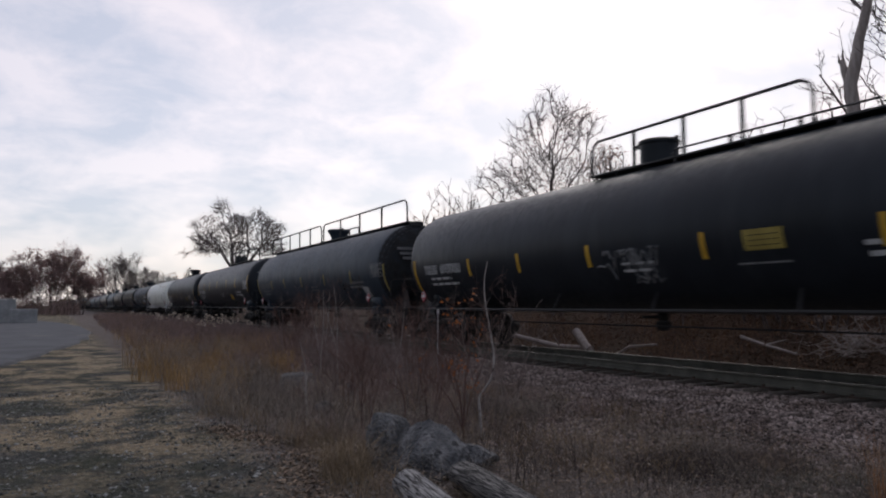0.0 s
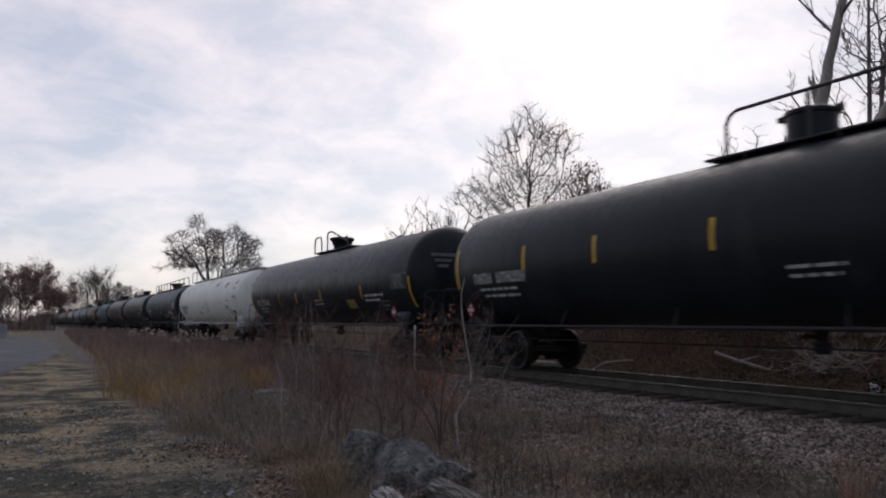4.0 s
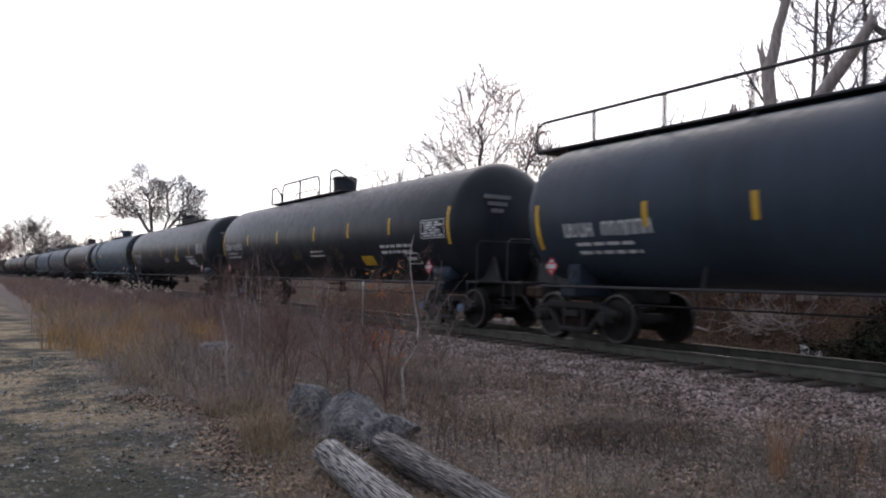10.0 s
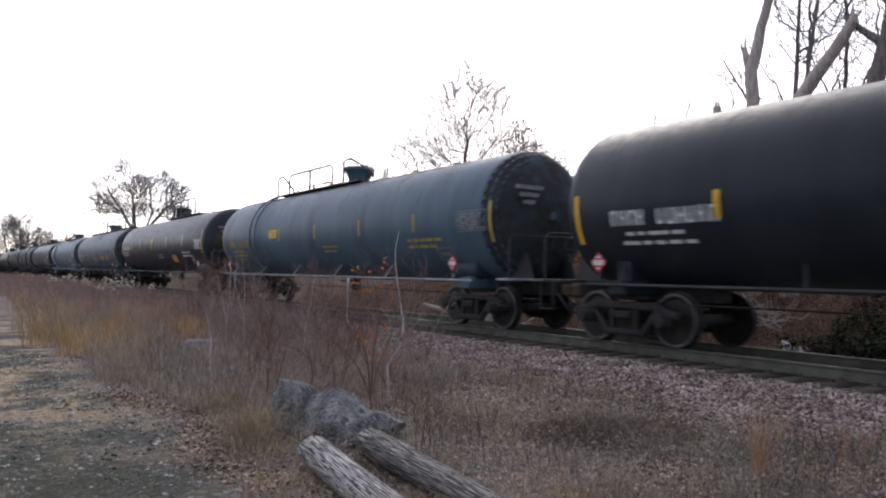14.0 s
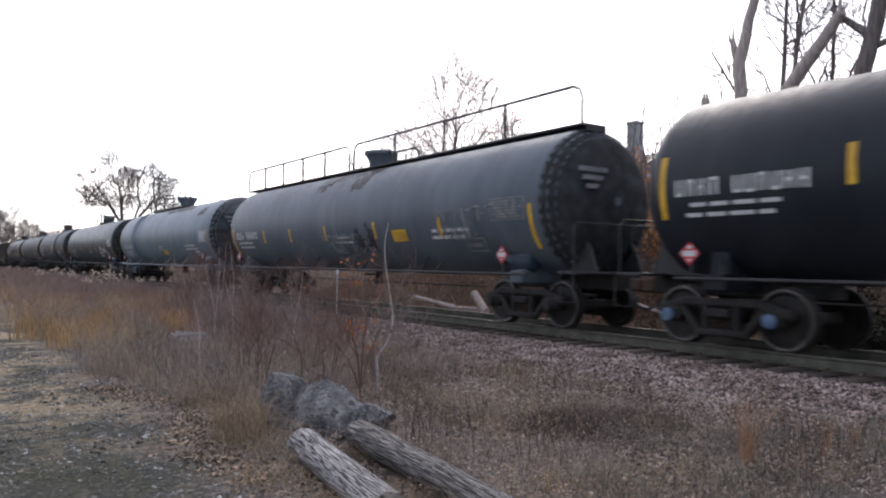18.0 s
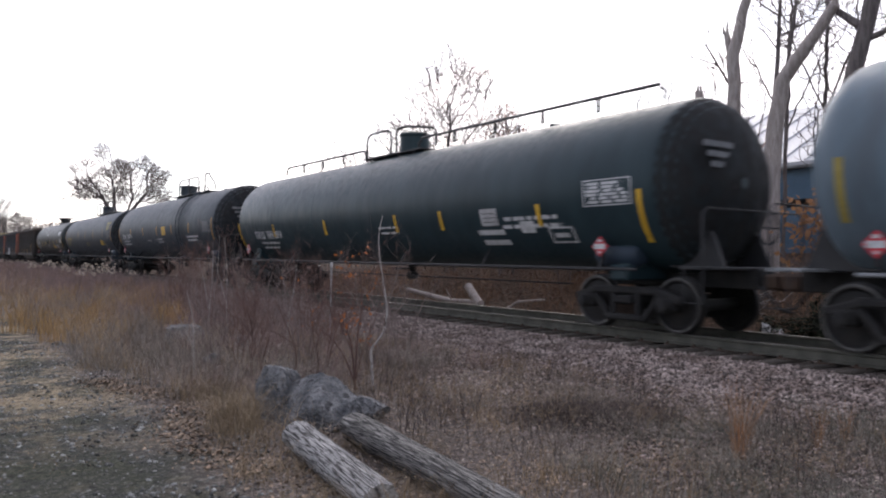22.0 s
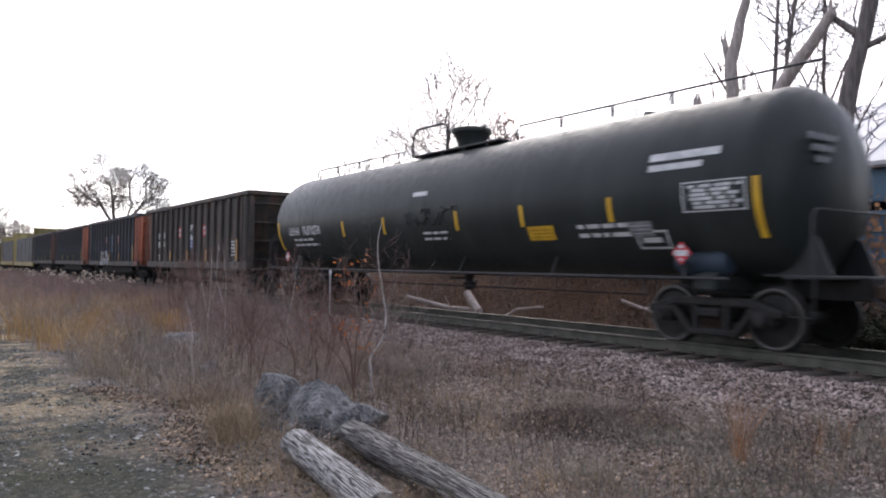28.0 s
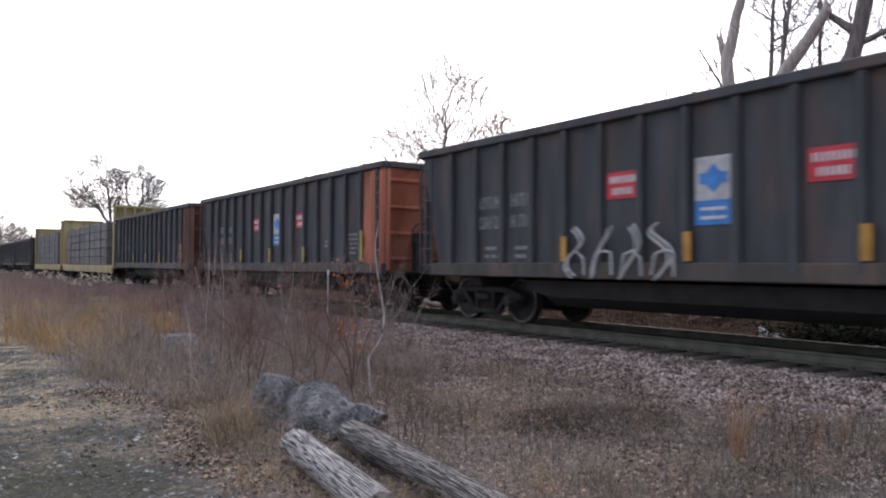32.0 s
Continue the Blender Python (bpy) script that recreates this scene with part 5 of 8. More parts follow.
        tagged(part("graffiti", s.mesh("graffiti", "plate"), car, None, "grey spray-painted letters"), kind="stuff")
    return car


def lumber_flat(k, rear, length, label):
    half = (length - 1.2) / 2
    mid = rear - half
    car = thing("bulkhead_flat_car", car_pose(mid - gone(0)), label, "flat car", "freight train")
    car["mid"] = mid
    part("deck", Shape().box(0, 0, 1.0, 2.9, 2 * half, 0.18, 0.02).mesh("deck", "deck"), car)
    for sx in (-1, 1):
        part("side_sill", Shape().box(sx * 1.4, 0, 0.82, 0.14, 2 * half - 1, 0.4, 0.02).mesh("side_sill", "bulkhead"), car)
    part("center_sill", Shape().box(0, 0, 0.72, 0.5, 2 * half - 0.4, 0.4, 0.02).mesh("center_sill", "running"), car)
    rib = Shape().box(0, 0, 2.8, 0.14, 0.2, 3.5, 0.02).mesh("bulkhead_rib", "bulkhead")
    for sy in (-1, 1):
        b = part("bulkhead", Shape().box(0, sy * (half - 0.35), 2.8, 2.8, 0.06, 3.45, 0.01).box(0, sy * (half - 0.3), 4.56, 2.95, 0.34, 0.16, 0.02).mesh("bulkhead", "bulkhead"), car)
        for i in range(6):
            part("bulkhead_rib", rib, b, pose((i - 2.5) * 0.55, sy * (half - 0.2), 0))
        for z in (1.8, 2.7, 3.7):
            part("cross_bar", Shape().box(0, sy * (half - 0.2), z, 2.8, 0.18, 0.12, 0.02).mesh("cross_bar", "bulkhead"), b)
    trucks(car, (-half + 1.9, half - 1.9))
    couplers(car, half + 0.35)
    return car


def lumber_stack(car, length):
    """Wrapped bundles strapped down on a flat car; they ride along as a load of their own."""
    mid = car["mid"]
    load = thing("lumber_stack", car_pose(mid - gone(0)), "grey-wrapped lumber bundles stacked on a flat car", "lumber", "freight train")
    load["mid"] = mid
    half = (length - 1.2) / 2 - 0.9
    n, m = 4, 5
    bundle = Shape().box(0, 0, 0, 1.28, 2 * (half - 1.0) / n - 0.06, 0.52, 0.03).mesh("wrapped_pack", "wrap")
    for i in range(n):
        for j in range(m):
            for sx in (-1, 1):
                part("wrapped_pack", bundle, load, pose(sx * 0.66, (i - (n - 1) / 2) * 2 * (half - 1.0) / n + 0.9, 1.09 + 0.27 + 0.535 * j))
    strap = Shape().box(0, 0, 2.44, 2.66, 0.04, 2.74).mesh("strap", "iron")
    for i in range(4):
        part("strap", strap, load, pose(0, (i - 1.5) * (half - 1.0) / 2 + 0.9, 0))
    return load


REARS = [-158.06, -137.63, -116.78, -96.17, -74.75, -54.4, -33.23, -11.57, 9.08, 30.36, 50.71, 71.09, 92.67, 112.67, 133.47, 153.16,
         169.61, 185.7, 201.76, 217.79, 238.4, 256.8, 273.0, 289.2, 305.4]
GAPS = [20.6] + [b - a for a, b in zip(REARS, REARS[1:])]
TRAIN = []


def tank(k, *args, **more):
    TRAIN.append(tank_car(k, REARS[k], GAPS[k], *args, **more))


Y1 = (12.9, 1.54, 0.66, 0.3, "yellow")
tank(0, "black", "glossy black tank car with yellow strips and a pale yellow plate", deck="long", plates=((12.9, 1.99, 0.75, 0.32, "dull_yellow"), (12.7, 1.78, 1.0, 0.03, "dim_letter")),
     scrawl=((9.75, 1.55, 1.3, 0.65, "dim_letter"),), stripes=(0.55, 3.9, 6.3, 8.95, 12.05, 15.2, 18.4), stripe_z=(1.91, 2.35))
tank(1, "faded", "faded dark grey tank car with full-length top railing", style="B", rail_h=0.76, letters="dim_letter", stripe="dull_yellow", stripe_z=(1.95, 2.4), wide=True,
     plates=((16.2, 1.45, 0.5, 0.36, "plate"),), stains=((14.0, 1.6, 0.8, 0.5, "bitumen"), (15.4, 1.65, 0.7, 0.5, "bitumen")))
tank(2, "black", "black tank car with yellow strips and a top platform", deck="fore", stripes=(0.45, 3.4, 5.8, 8.7, 12.0, 14.9, 18.45), plates=(Y1,))
tank(3, "black", "black tank car with scuffed sides and a top platform", deck="boxed", dome_at=8.85, stripes=(0.45, 2.25, 5.0, 7.45, 10.45, 14.5, 18.2), stripe_z=(1.88, 2.32), mark_z=1.86, letters="letter", wide=True,
     plates=((13.0, 1.6, 0.75, 0.28, "dull_yellow"),))
tank(4, "white", "dirty white tank car with rust stains and long top railing", style="B", letters="blue_letter", stripe="rust_stain", stripes=(0.6, 3.85, 7.5, 11.2, 14.85, 18.6), stripe_z=(1.82, 2.22), sill="white_iron", mark_z=2.0,
     rails="cream_iron", wide=True, wide_text=0.25,
     stains=((2.9, 2.95, 0.8, 0.3, "faint_rust"), (6.0, 3.45, 2.2, 0.22, "faint_rust"), (9.0, 3.5, 1.2, 0.25, "faint_rust"), (10.2, 2.0, 0.5, 0.3, "faint_rust"), (12.2, 3.2, 1.2, 0.3, "faint_rust"), (13.8, 2.05, 0.6, 0.2, "faint_rust"),
             (15.2, 3.0, 1.0, 0.32, "rust_stain"), (17.2, 3.1, 0.8, 0.28, "rust_stain"), (6.9, 1.5, 1.2, 0.35, "faint_smudge"), (8.7, 1.9, 0.7, 0.2, "faint_smudge"), (15.7, 1.8, 1.2, 0.25, "faint_smudge"), (4.0, 3.2, 0.1, 0.4, "smudge")),
     plates=((16.15, 2.59, 0.7, 0.19, "pale_patch"), (17.3, 2.1, 1.05, 0.3, "pale_patch"), (17.1, 1.55, 0.5, 0.2, "bitumen"), (16.0, 2.27, 0.88, 0.06, "smudge"), (17.3, 2.89, 0.7, 0.1, "smudge")))
tank(5, "faded", "dark grey tank car with a long top handrail and placards", style="B", radius=1.43, rail_h=0.6, stripes=(0.5, 3.3, 5.4, 7.7, 10.5, 13.6, 15.3, 17.6), wide=True, stripe_z=(2.08, 2.5), mark_z=1.96,
     plates=((11.4, 1.48, 0.7, 0.26, "yellow"), (13.15, 1.44, 0.5, 0.36, "plate"), (14.2, 1.86, 1.9, 0.06, "letter"), (14.5, 1.72, 1.4, 0.06, "letter")))
tank(6, "black", "glossy black tank car with yellow strips and open platform", deck="aft", plates=((13.6, 1.49, 0.75, 0.25, "yellow"),), stains=((8.2, 1.68, 0.9, 0.32, "scuff"), (10.0, 1.68, 1.1, 0.32, "scuff"), (11.5, 1.66, 0.9, 0.34, "scuff")), stripes=(0.45, 3.72, 7.04, 10.46, 13.03, 15.6, 18.5), stripe_z=(2.27, 2.71), mark_d=0.75, mark_z=2.14)
tank(7, "black", "black tank car with yellow strips and white lettering", deck="long", stripes=(0.45, 3.4, 6.42, 9.39, 13.27, 15.86, 18.5), stripe_z=(2.07, 2.49), plates=((12.6, 1.79, 0.7, 0.3, "dull_yellow"), (17.75, 2.14, 0.85, 0.4, "dim_letter"), (15.35, 1.62, 0.85, 0.16, "letter")))
tank(8, "bluegrey", "blue-grey tank car with faded yellow lettering", deck="chain", ladder_at=4.1, stripes=(0.4, 3.6, 6.55, 9.5, 12.5, 15.4, 18.5), letters="dull_yellow", stripe="dull_yellow", sill="pale_iron", wide=True, plates=((5.6, 2.3, 0.75, 0.28, "yellow"),), stripe_z=(2.18, 2.6),
     stains=((1.5, 3.75, 15.0, 0.2, "bitumen"),))
tank(9, "black", "black tank car with crisp yellow strips and platform", mark_d=0.7, mark_z=2.28, plates=((12.86, 1.55, 0.8, 0.27, "yellow"), (12.8, 1.86, 0.85, 0.03, "letter")))
tank(10, "slate", "slate-grey tank car with stains, scrawls and long railing", style="B", rail_h=0.76, mark_d=0.9, dome_at=9.15, stripes=(0.6, 3.66, 5.9, 8.49, 11.43, 14.46, 17.62), wide=True, plates=((12.3, 1.77, 0.7, 0.28, "yellow"),), stains=((8.0, 3.6, 2.5, 0.35, "bitumen"), (10.4, 1.5, 0.85, 0.65, "bitumen"), (7.2, 3.3, 0.9, 0.5, "bitumen"), (9.6, 3.2, 0.8, 0.6, "bitumen")),
     scrawl=((8.6, 1.5, 1.7, 0.5, "dim_letter"), (14.9, 1.75, 1.4, 0.7, "dim_letter")), stripe_z=(1.86, 2.28), letters="letter")
tank(11, "grey", "grey tank car with a curved side ladder", cap_patch="scuff_dark", deck="aft", panel_z=2.5, ladder_at=4.2, stripe="dull_yellow", sill="pale_iron", wide=True, letters="letter", plates=((9.95, 1.54, 0.7, 0.22, "yellow"),), stripes=(0.45, 3.2, 6.15, 9.1, 11.84, 14.62, 17.65), stripe_z=(2.02, 2.4), mark_z=1.86,
     stains=((9.0, 3.55, 4.5, 0.3, "bitumen"), (15.6, 3.2, 0.8, 0.3, "bitumen")), dome_at=9.2)
tank(12, "teal", "blue-black tank car with bold white lettering and placard", deck="low", mark_d=1.7, stripes=(0.25, 3.4, 7.2, 11.13, 13.09, 16.34, 18.8), wide_text=0.26, dome_at=9.7, stripe_z=(1.81, 2.22), mark_z=1.76, plates=((14.55, 1.86, 0.55, 0.34, "plate"), (14.35, 1.68, 0.85, 0.1, "letter"), (14.4, 1.48, 0.85, 0.1, "letter"), (15.75, 1.7, 0.4, 0.22, "letter")))
tank(13, "dusty", "grey-black tank car with a side ladder and yellow plate", deck="short", radius=1.57, ladder_at=12.7, dome_at=8.7, stripe="amber_strip", stripes=(0.4, 3.3, 6.0, 8.77, 11.44, 14.15, 17.3), stripe_z=(2.13, 2.55), letters="letter",
     plates=((9.72, 2.11, 0.66, 0.4, "yellow"), (6.8, 1.84, 0.75, 0.1, "dim_letter"), (8.3, 1.88, 0.55, 0.06, "dim_letter")))
tank(14, "dusty", "black tank car with yellow lettering", deck="long", stripe="amber_strip", stripes=(0.45, 3.4, 6.3, 9.2, 12.3, 15.6, 18.15), letters="dull_yellow", mark_z=2.14, plates=((14.8, 1.77, 0.6, 0.3, "yellow"), (16.6, 3.02, 1.2, 0.12, "dull_yellow"), (16.7, 2.84, 0.9, 0.1, "dull_yellow"), (16.7, 2.7, 0.8, 0.08, "dull_yellow")))
tank(15, "olive", "olive-black tank car with a thin top handrail", deck="tail", panel_z=2.48, dome_at=8.7, wide=True, stripes=(0.45, 4.85, 7.05, 10.15, 12.3, 14.57, 17.3), stripe_z=(1.95, 2.36), letters="letter",
     mark_z=2.05, plates=((12.4, 1.69, 0.72, 0.26, "yellow"), (15.4, 2.86, 1.3, 0.12, "letter"), (15.4, 2.7, 1.0, 0.1, "letter"), (14.9, 1.7, 0.5, 0.24, "dim_letter"), (8.4, 2.78, 0.6, 0.1, "letter")), scrawl=((8.2, 2.1, 1.6, 0.4, "olive"),), stains=((6.0, 2.0, 3.0, 0.7, "olive"),))
TRAIN.append(hopper_car(16, REARS[16], GAPS[16], "coal_brown", "brown-black coal hopper with red panels, dull orange at its tail", tail="rust_end"))
TRAIN.append(hopper_car(17, REARS[17], GAPS[17], "coal_black", "sooty coal hopper with faded orange front and grey graffiti", front="orange", scrawl=True))
TRAIN.append(hopper_car(18, REARS[18], GAPS[18], "coal_black", "sooty coal hopper with bright faded orange end", front="orange"))
TRAIN.append(hopper_car(19, REARS[19], GAPS[19], "coal_black", "sooty dark coal hopper with rust-red end", front="rust_end", signs=False))
for i in (20, 21):
    flat = lumber_flat(i, REARS[i], GAPS[i], "yellow bulkhead flat car loaded with lumber")
    TRAIN += [flat, lumber_stack(flat, GAPS[i])]
for i in (22, 23, 24):
    TRAIN.append(hopper_car(i, REARS[i], GAPS[i], "coal_black", "dark sooty coal hopper far back in the train", signs=False))


# ---- the ground: one sheet from the gravel lot over the track bed to the far woods ----
def ground_z(x, y):
    u = x - sway(y) if y > 0 else x
    bump = 0.05 * noise.noise((x * 0.35, y * 0.35, 0.0)) + 0.02 * noise.noise((x * 1.7, y * 1.7, 3.0))
    bed = 0.25
    pts = ((-1e4, 0.0), (7.2, 0.0), (8.0, 0.0), (9.55, bed - 0.03), (12.6, bed - 0.03), (13.6, 0.12), (14.4, 0.10), (17.5, 0.95), (20.0, 1.4), (26.0, 2.0), (40.0, 2.5), (1e4, 2.5))
    for (a, za), (b, zb) in zip(pts, pts[1:]):
        if u <= b:
            z = za + (zb - za) * (u - a) / (b - a)
            break
    keep = 0.15 if 8.6 < u < 13.4 else 1.0
    return z + bump * keep


def spread(lo, hi, step, out):
    core = list(np.arange(lo, hi + 1e-6, step))
    far = [out * f for f in (0.03, 0.06, 0.12, 0.3, 1.0)]
    return [lo - f for f in reversed(far)] + core + [hi + f for f in far]


gx, gy = spread(-8, 30, 0.5, 1400), spread(-12, 70, 0.7, 1400)
gv = [(x, y, ground_z(x, y) - (0.15 if 120 < abs(y) or abs(x) > 200 else 0.0)) for y in gy for x in gx]
nx = len(gx)
gf = [(j * nx + i, j * nx + i + 1, (j + 1) * nx + i + 1, (j + 1) * nx + i) for j in range(len(gy) - 1) for i in range(nx - 1)]
ground = new("ground", big_mesh("ground", gv, gf, "ground", True))
tagged(ground, "gravel lot, dead grass and brown leaf litter", "ground", kind="structure")

road_edge = [(-14, 14), (-6, 19), (-3, 21.5), (-1.3, 23.3), (-0.6, 27.5), (0.5, 34), (1.3, 41), (1.8, 52), (1.6, 64), (0.2, 80), (-3, 99), (-14, 120)]
rs = Shape()
for (xa, ya), (xb, yb) in zip(road_edge, road_edge[1:]):
    for i in range(4):
        a, b = i / 4, (i + 1) / 4
        pa, pb = (xa + (xb - xa) * a, ya + (yb - ya) * a), (xa + (xb - xa) * b, ya + (yb - ya) * b)
        wa, wb = 0.25 * noise.noise((pa[1] * 0.6, 0, 0)), 0.25 * noise.noise((pb[1] * 0.6, 0, 0))
        rs.add([(pa[0] + wa, pa[1], 0.075), (-30, pa[1], 0.075), (-30, pb[1], 0.075), (pb[0] + wb, pb[1], 0.075)], [(0, 1, 2, 3)])
        rs.add([(pa[0] + wa, pa[1], 0.075), (pb[0] + wb, pb[1], 0.075), (pb[0] + wb + 0.1, pb[1], -0.02), (pa[0] + wa + 0.1, pa[1], -0.02)], [(0, 1, 2, 3)])
road = new("road", rs.mesh("road", "asphalt"))
tagged(road, "worn blue-grey asphalt lane with pale patches", "road", kind="structure")

for x, y, w, h, d in ((-4.9, 82, 3.0, 2.3, 0.8), (-2.7, 80.5, 2.2, 1.35, 0.8)):
    blk = thing("concrete_barrier", pose(x, y, 0.0, 0, 0, 4), "weathered grey concrete block beside the lane", "concrete block", "barrier blocks")
    part("block", Shape().box(0, 0, h / 2, w, d, h, 0.05).mesh("block", "concrete"), blk)
    part("lifting_loop", Shape().tube([(-0.2, 0, h - 0.02), (-0.12, 0, h + 0.1), (0.12, 0, h + 0.1), (0.2, 0, h - 0.02)], 0.02, 5).mesh("lifting_loop", "rusty"), blk)

# ---- track ----
track = thing("railway_track", pose(0, 0, 0), "single railway track on pinkish-grey ballast", "railway track", kind="structure")
rail_prof = [(-0.07, 0.0), (0.07, 0.0), (0.07, 0.015), (0.012, 0.035), (0.012, 0.125), (0.036, 0.14), (0.036, 0.168), (-0.036, 0.168), (-0.036, 0.14), (-0.012, 0.125), (-0.012, 0.035), (-0.07, 0.015)]
stations = list(np.arange(-260, 60, 8.0)) + list(np.arange(60, 540, 6.0))
for sx in (-0.7525, 0.7525):
    s = Shape()
    n = len(rail_prof)
    vs = [(TRACK_X + sway(y) + sx + px, y, RAIL_Z - 0.17 + pz) for y in stations for px, pz in rail_prof]
    fs = [(j * n + i, j * n + (i + 1) % n, (j + 1) * n + (i + 1) % n, (j + 1) * n + i) for j in range(len(stations) - 1) for i in range(n)]
    rail = part("rail", s.add(vs, fs).mesh("rail", "rail"), track)
    vs = [(TRACK_X + sway(y) + sx + px, y, RAIL_Z) for y in stations for px in (-0.034, 0.034)]
    fs = [(2 * j, 2 * j + 1, 2 * j + 3, 2 * j + 2) for j in range(len(stations) - 1)]
    part("rail_head", Shape().add(vs, fs).mesh("rail_head", "rail_top"), rail)
trng = random.Random(5)
tie_meshes = []
for i in range(4):
    s = Shape().box(0, 0, -0.09, 2.6, 0.22, 0.18, 0.02)
    tie_meshes.append(s.mesh("tie", "tie"))
plate = Shape().box(0, 0, 0.008, 0.32, 0.18, 0.016).box(-0.11, 0.06, 0.03, 0.03, 0.03, 0.04).box(0.11, -0.06, 0.03, 0.03, 0.03, 0.04).mesh("tie_plate", "rusty")
for i in range(290):
    y = -22 + 0.52 * i
    tie = part("tie", tie_meshes[i % 4], track, pose(TRACK_X + sway(y) + trng.uniform(-0.06, 0.06), y + trng.uniform(-0.03, 0.03), RAIL_Z - 0.185, trng.uniform(-0.5, 0.5), 0, trng.uniform(-2, 2)))
    if 0 < y < 26:
        for sx in (-0.7525, 0.7525):
            part("tie_plate", plate, tie, pose(sx, 0, 0))
s = Shape()
for y in [*np.arange(-260, -22.5, 0.52), *np.arange(129.5, 540, 0.9)]:
    s.box(TRACK_X + sway(y), y, RAIL_Z - 0.27, 2.6, 0.22, 0.17)
tagged(part("far_ties", s.mesh("far_ties", "tie", fix=False), track), kind="stuff")


# ---- scattered stuff from arrays ----
def rnd(seed):
    return np.random.RandomState(seed)


def heights(x, y):
    return np.array([ground_z(a, b) for a, b in zip(x, y)])


ICO_V = np.array([(math.cos(math.radians(72 * i)) * 0.894, math.sin(math.radians(72 * i)) * 0.894, 0.447) for i in range(5)]
                 + [(math.cos(math.radians(72 * i + 36)) * 0.894, math.sin(math.radians(72 * i + 36)) * 0.894, -0.447) for i in range(5)] + [(0, 0, 1), (0, 0, -1)])
ICO_F = np.array([(10, i, (i + 1) % 5) for i in range(5)] + [(11, 5 + (i + 1) % 5, 5 + i) for i in range(5)]
                 + [(i, 5 + i, (i + 1) % 5) for i in range(5)] + [((i + 1) % 5, 5 + i, 5 + (i + 1) % 5) for i in range(5)])


OCT_V = np.array([(1, 0, 0), (0, 1, 0), (-1, 0, 0), (0, -1, 0), (0.2, 0.1, 0.9), (-0.1, 0.2, -0.9)])
OCT_F = np.array([(i, (i + 1) % 4, 4) for i in range(4)] + [((i + 1) % 4, i, 5) for i in range(4)])


def pebbles(name, seed, x, y, z, size, mat, label, category, flat=0.75, low=False):
    r = rnd(seed)
    n = len(x)
    base_v, base_f = (OCT_V, OCT_F) if low else (ICO_V, ICO_F)
    v = base_v[None] * (1 + r.uniform(-0.48, 0.48, (n, len(base_v), 1)))
    sc = size[:, None] * np.stack([r.uniform(0.7, 1.35, n), r.uniform(0.7, 1.2, n), flat * r.uniform(0.6, 1.1, n)], 1)
    v = v * sc[:, None, :]
    a, b = r.uniform(0, 6.28, n), r.uniform(-0.7, 0.7, n)
    ca, sa, cb, sb = np.cos(a)[:, None], np.sin(a)[:, None], np.cos(b)[:, None], np.sin(b)[:, None]
    vx, vz = v[:, :, 0] * cb + v[:, :, 2] * sb, -v[:, :, 0] * sb + v[:, :, 2] * cb
    v = np.stack([vx * ca - v[:, :, 1] * sa, vx * sa + v[:, :, 1] * ca, vz], 2) + np.stack([x, y, z], 1)[:, None, :]
    f = (base_f[None] + len(base_v) * np.arange(n)[:, None, None]).reshape(-1, 3)
    ob = new(name, big_mesh(name, v.reshape(-1, 3), f, mat))
    return tagged(ob, label, category, kind="stuff")


def ballast():
    r = rnd(11)
    n = 90000
    y = 1.5 + 26 * r.rand(n) ** 1.3
    kind_of = r.rand(n)
    u = np.where(kind_of < 0.66, r.uniform(7.7, 9.9, n), np.where(kind_of < 0.86, 7.9 - 2.4 * r.rand(n) ** 1.6, r.uniform(9.9, 13.6, n)))
    x = u + np.array([sway(b) for b in y])
    patch = np.array([noise.noise((a * 0.7, b * 0.7, 17.0)) for a, b in zip(x, y)])
    keep = ((np.abs(x - TRACK_X) > 0.85) | (r.rand(n) < 0.5)) & ((u > 7.6) | ((patch > -0.12) & (y > 4.3)))
    x, y = x[keep], y[keep]
    z = heights(x, y) + r.uniform(-0.01, 0.025, len(x)) - np.where(u[keep] > 9.5, 0.025, 0.0)
    size = 0.013 + 0.021 * r.rand(len(x)) ** 1.7
    near = y < 9
    pebbles("track_ballast", 12, x[near], y[near], z[near], size[near], "ballast", "crushed pinkish-grey ballast stones beside the rails", "ballast")
    pebbles("track_ballast", 16, x[~near], y[~near], z[~near], size[~near] * 1.15, "ballast", "crushed pinkish-grey ballast stones along the rails", "ballast", low=True)
    n = 9000
    y = 27 + 100 * r.rand(n) ** 1.2
    x = r.uniform(7.9, 13.8, n) + np.array([sway(b) for b in y])
    pebbles("far_ballast", 13, x, y, heights(x, y) + 0.01, r.uniform(0.04, 0.09, n), "ballast", "crushed ballast along the far track", "ballast", low=True)
    n = 13000
    x, y = r.uniform(-3.0, 2.6, n), 4 + 12 * r.rand(n) ** 1.3
    pebbles("lot_gravel", 14, x, y, heights(x, y), 0.006 + 0.018 * r.rand(n) ** 2, "lot_stone", "loose grey gravel on the lot", "gravel")
    n = 9500
    y = 2.2 + 14 * r.rand(n) ** 1.2
    x = 7.9 - 3.4 * r.rand(n) ** 1.35
    pebbles("strewn_ballast", 15, x, y, heights(x, y) + 0.008, r.uniform(0.008, 0.026, n), "ballast", "stray ballast stones scattered in the dead grass", "ballast")


ballast()


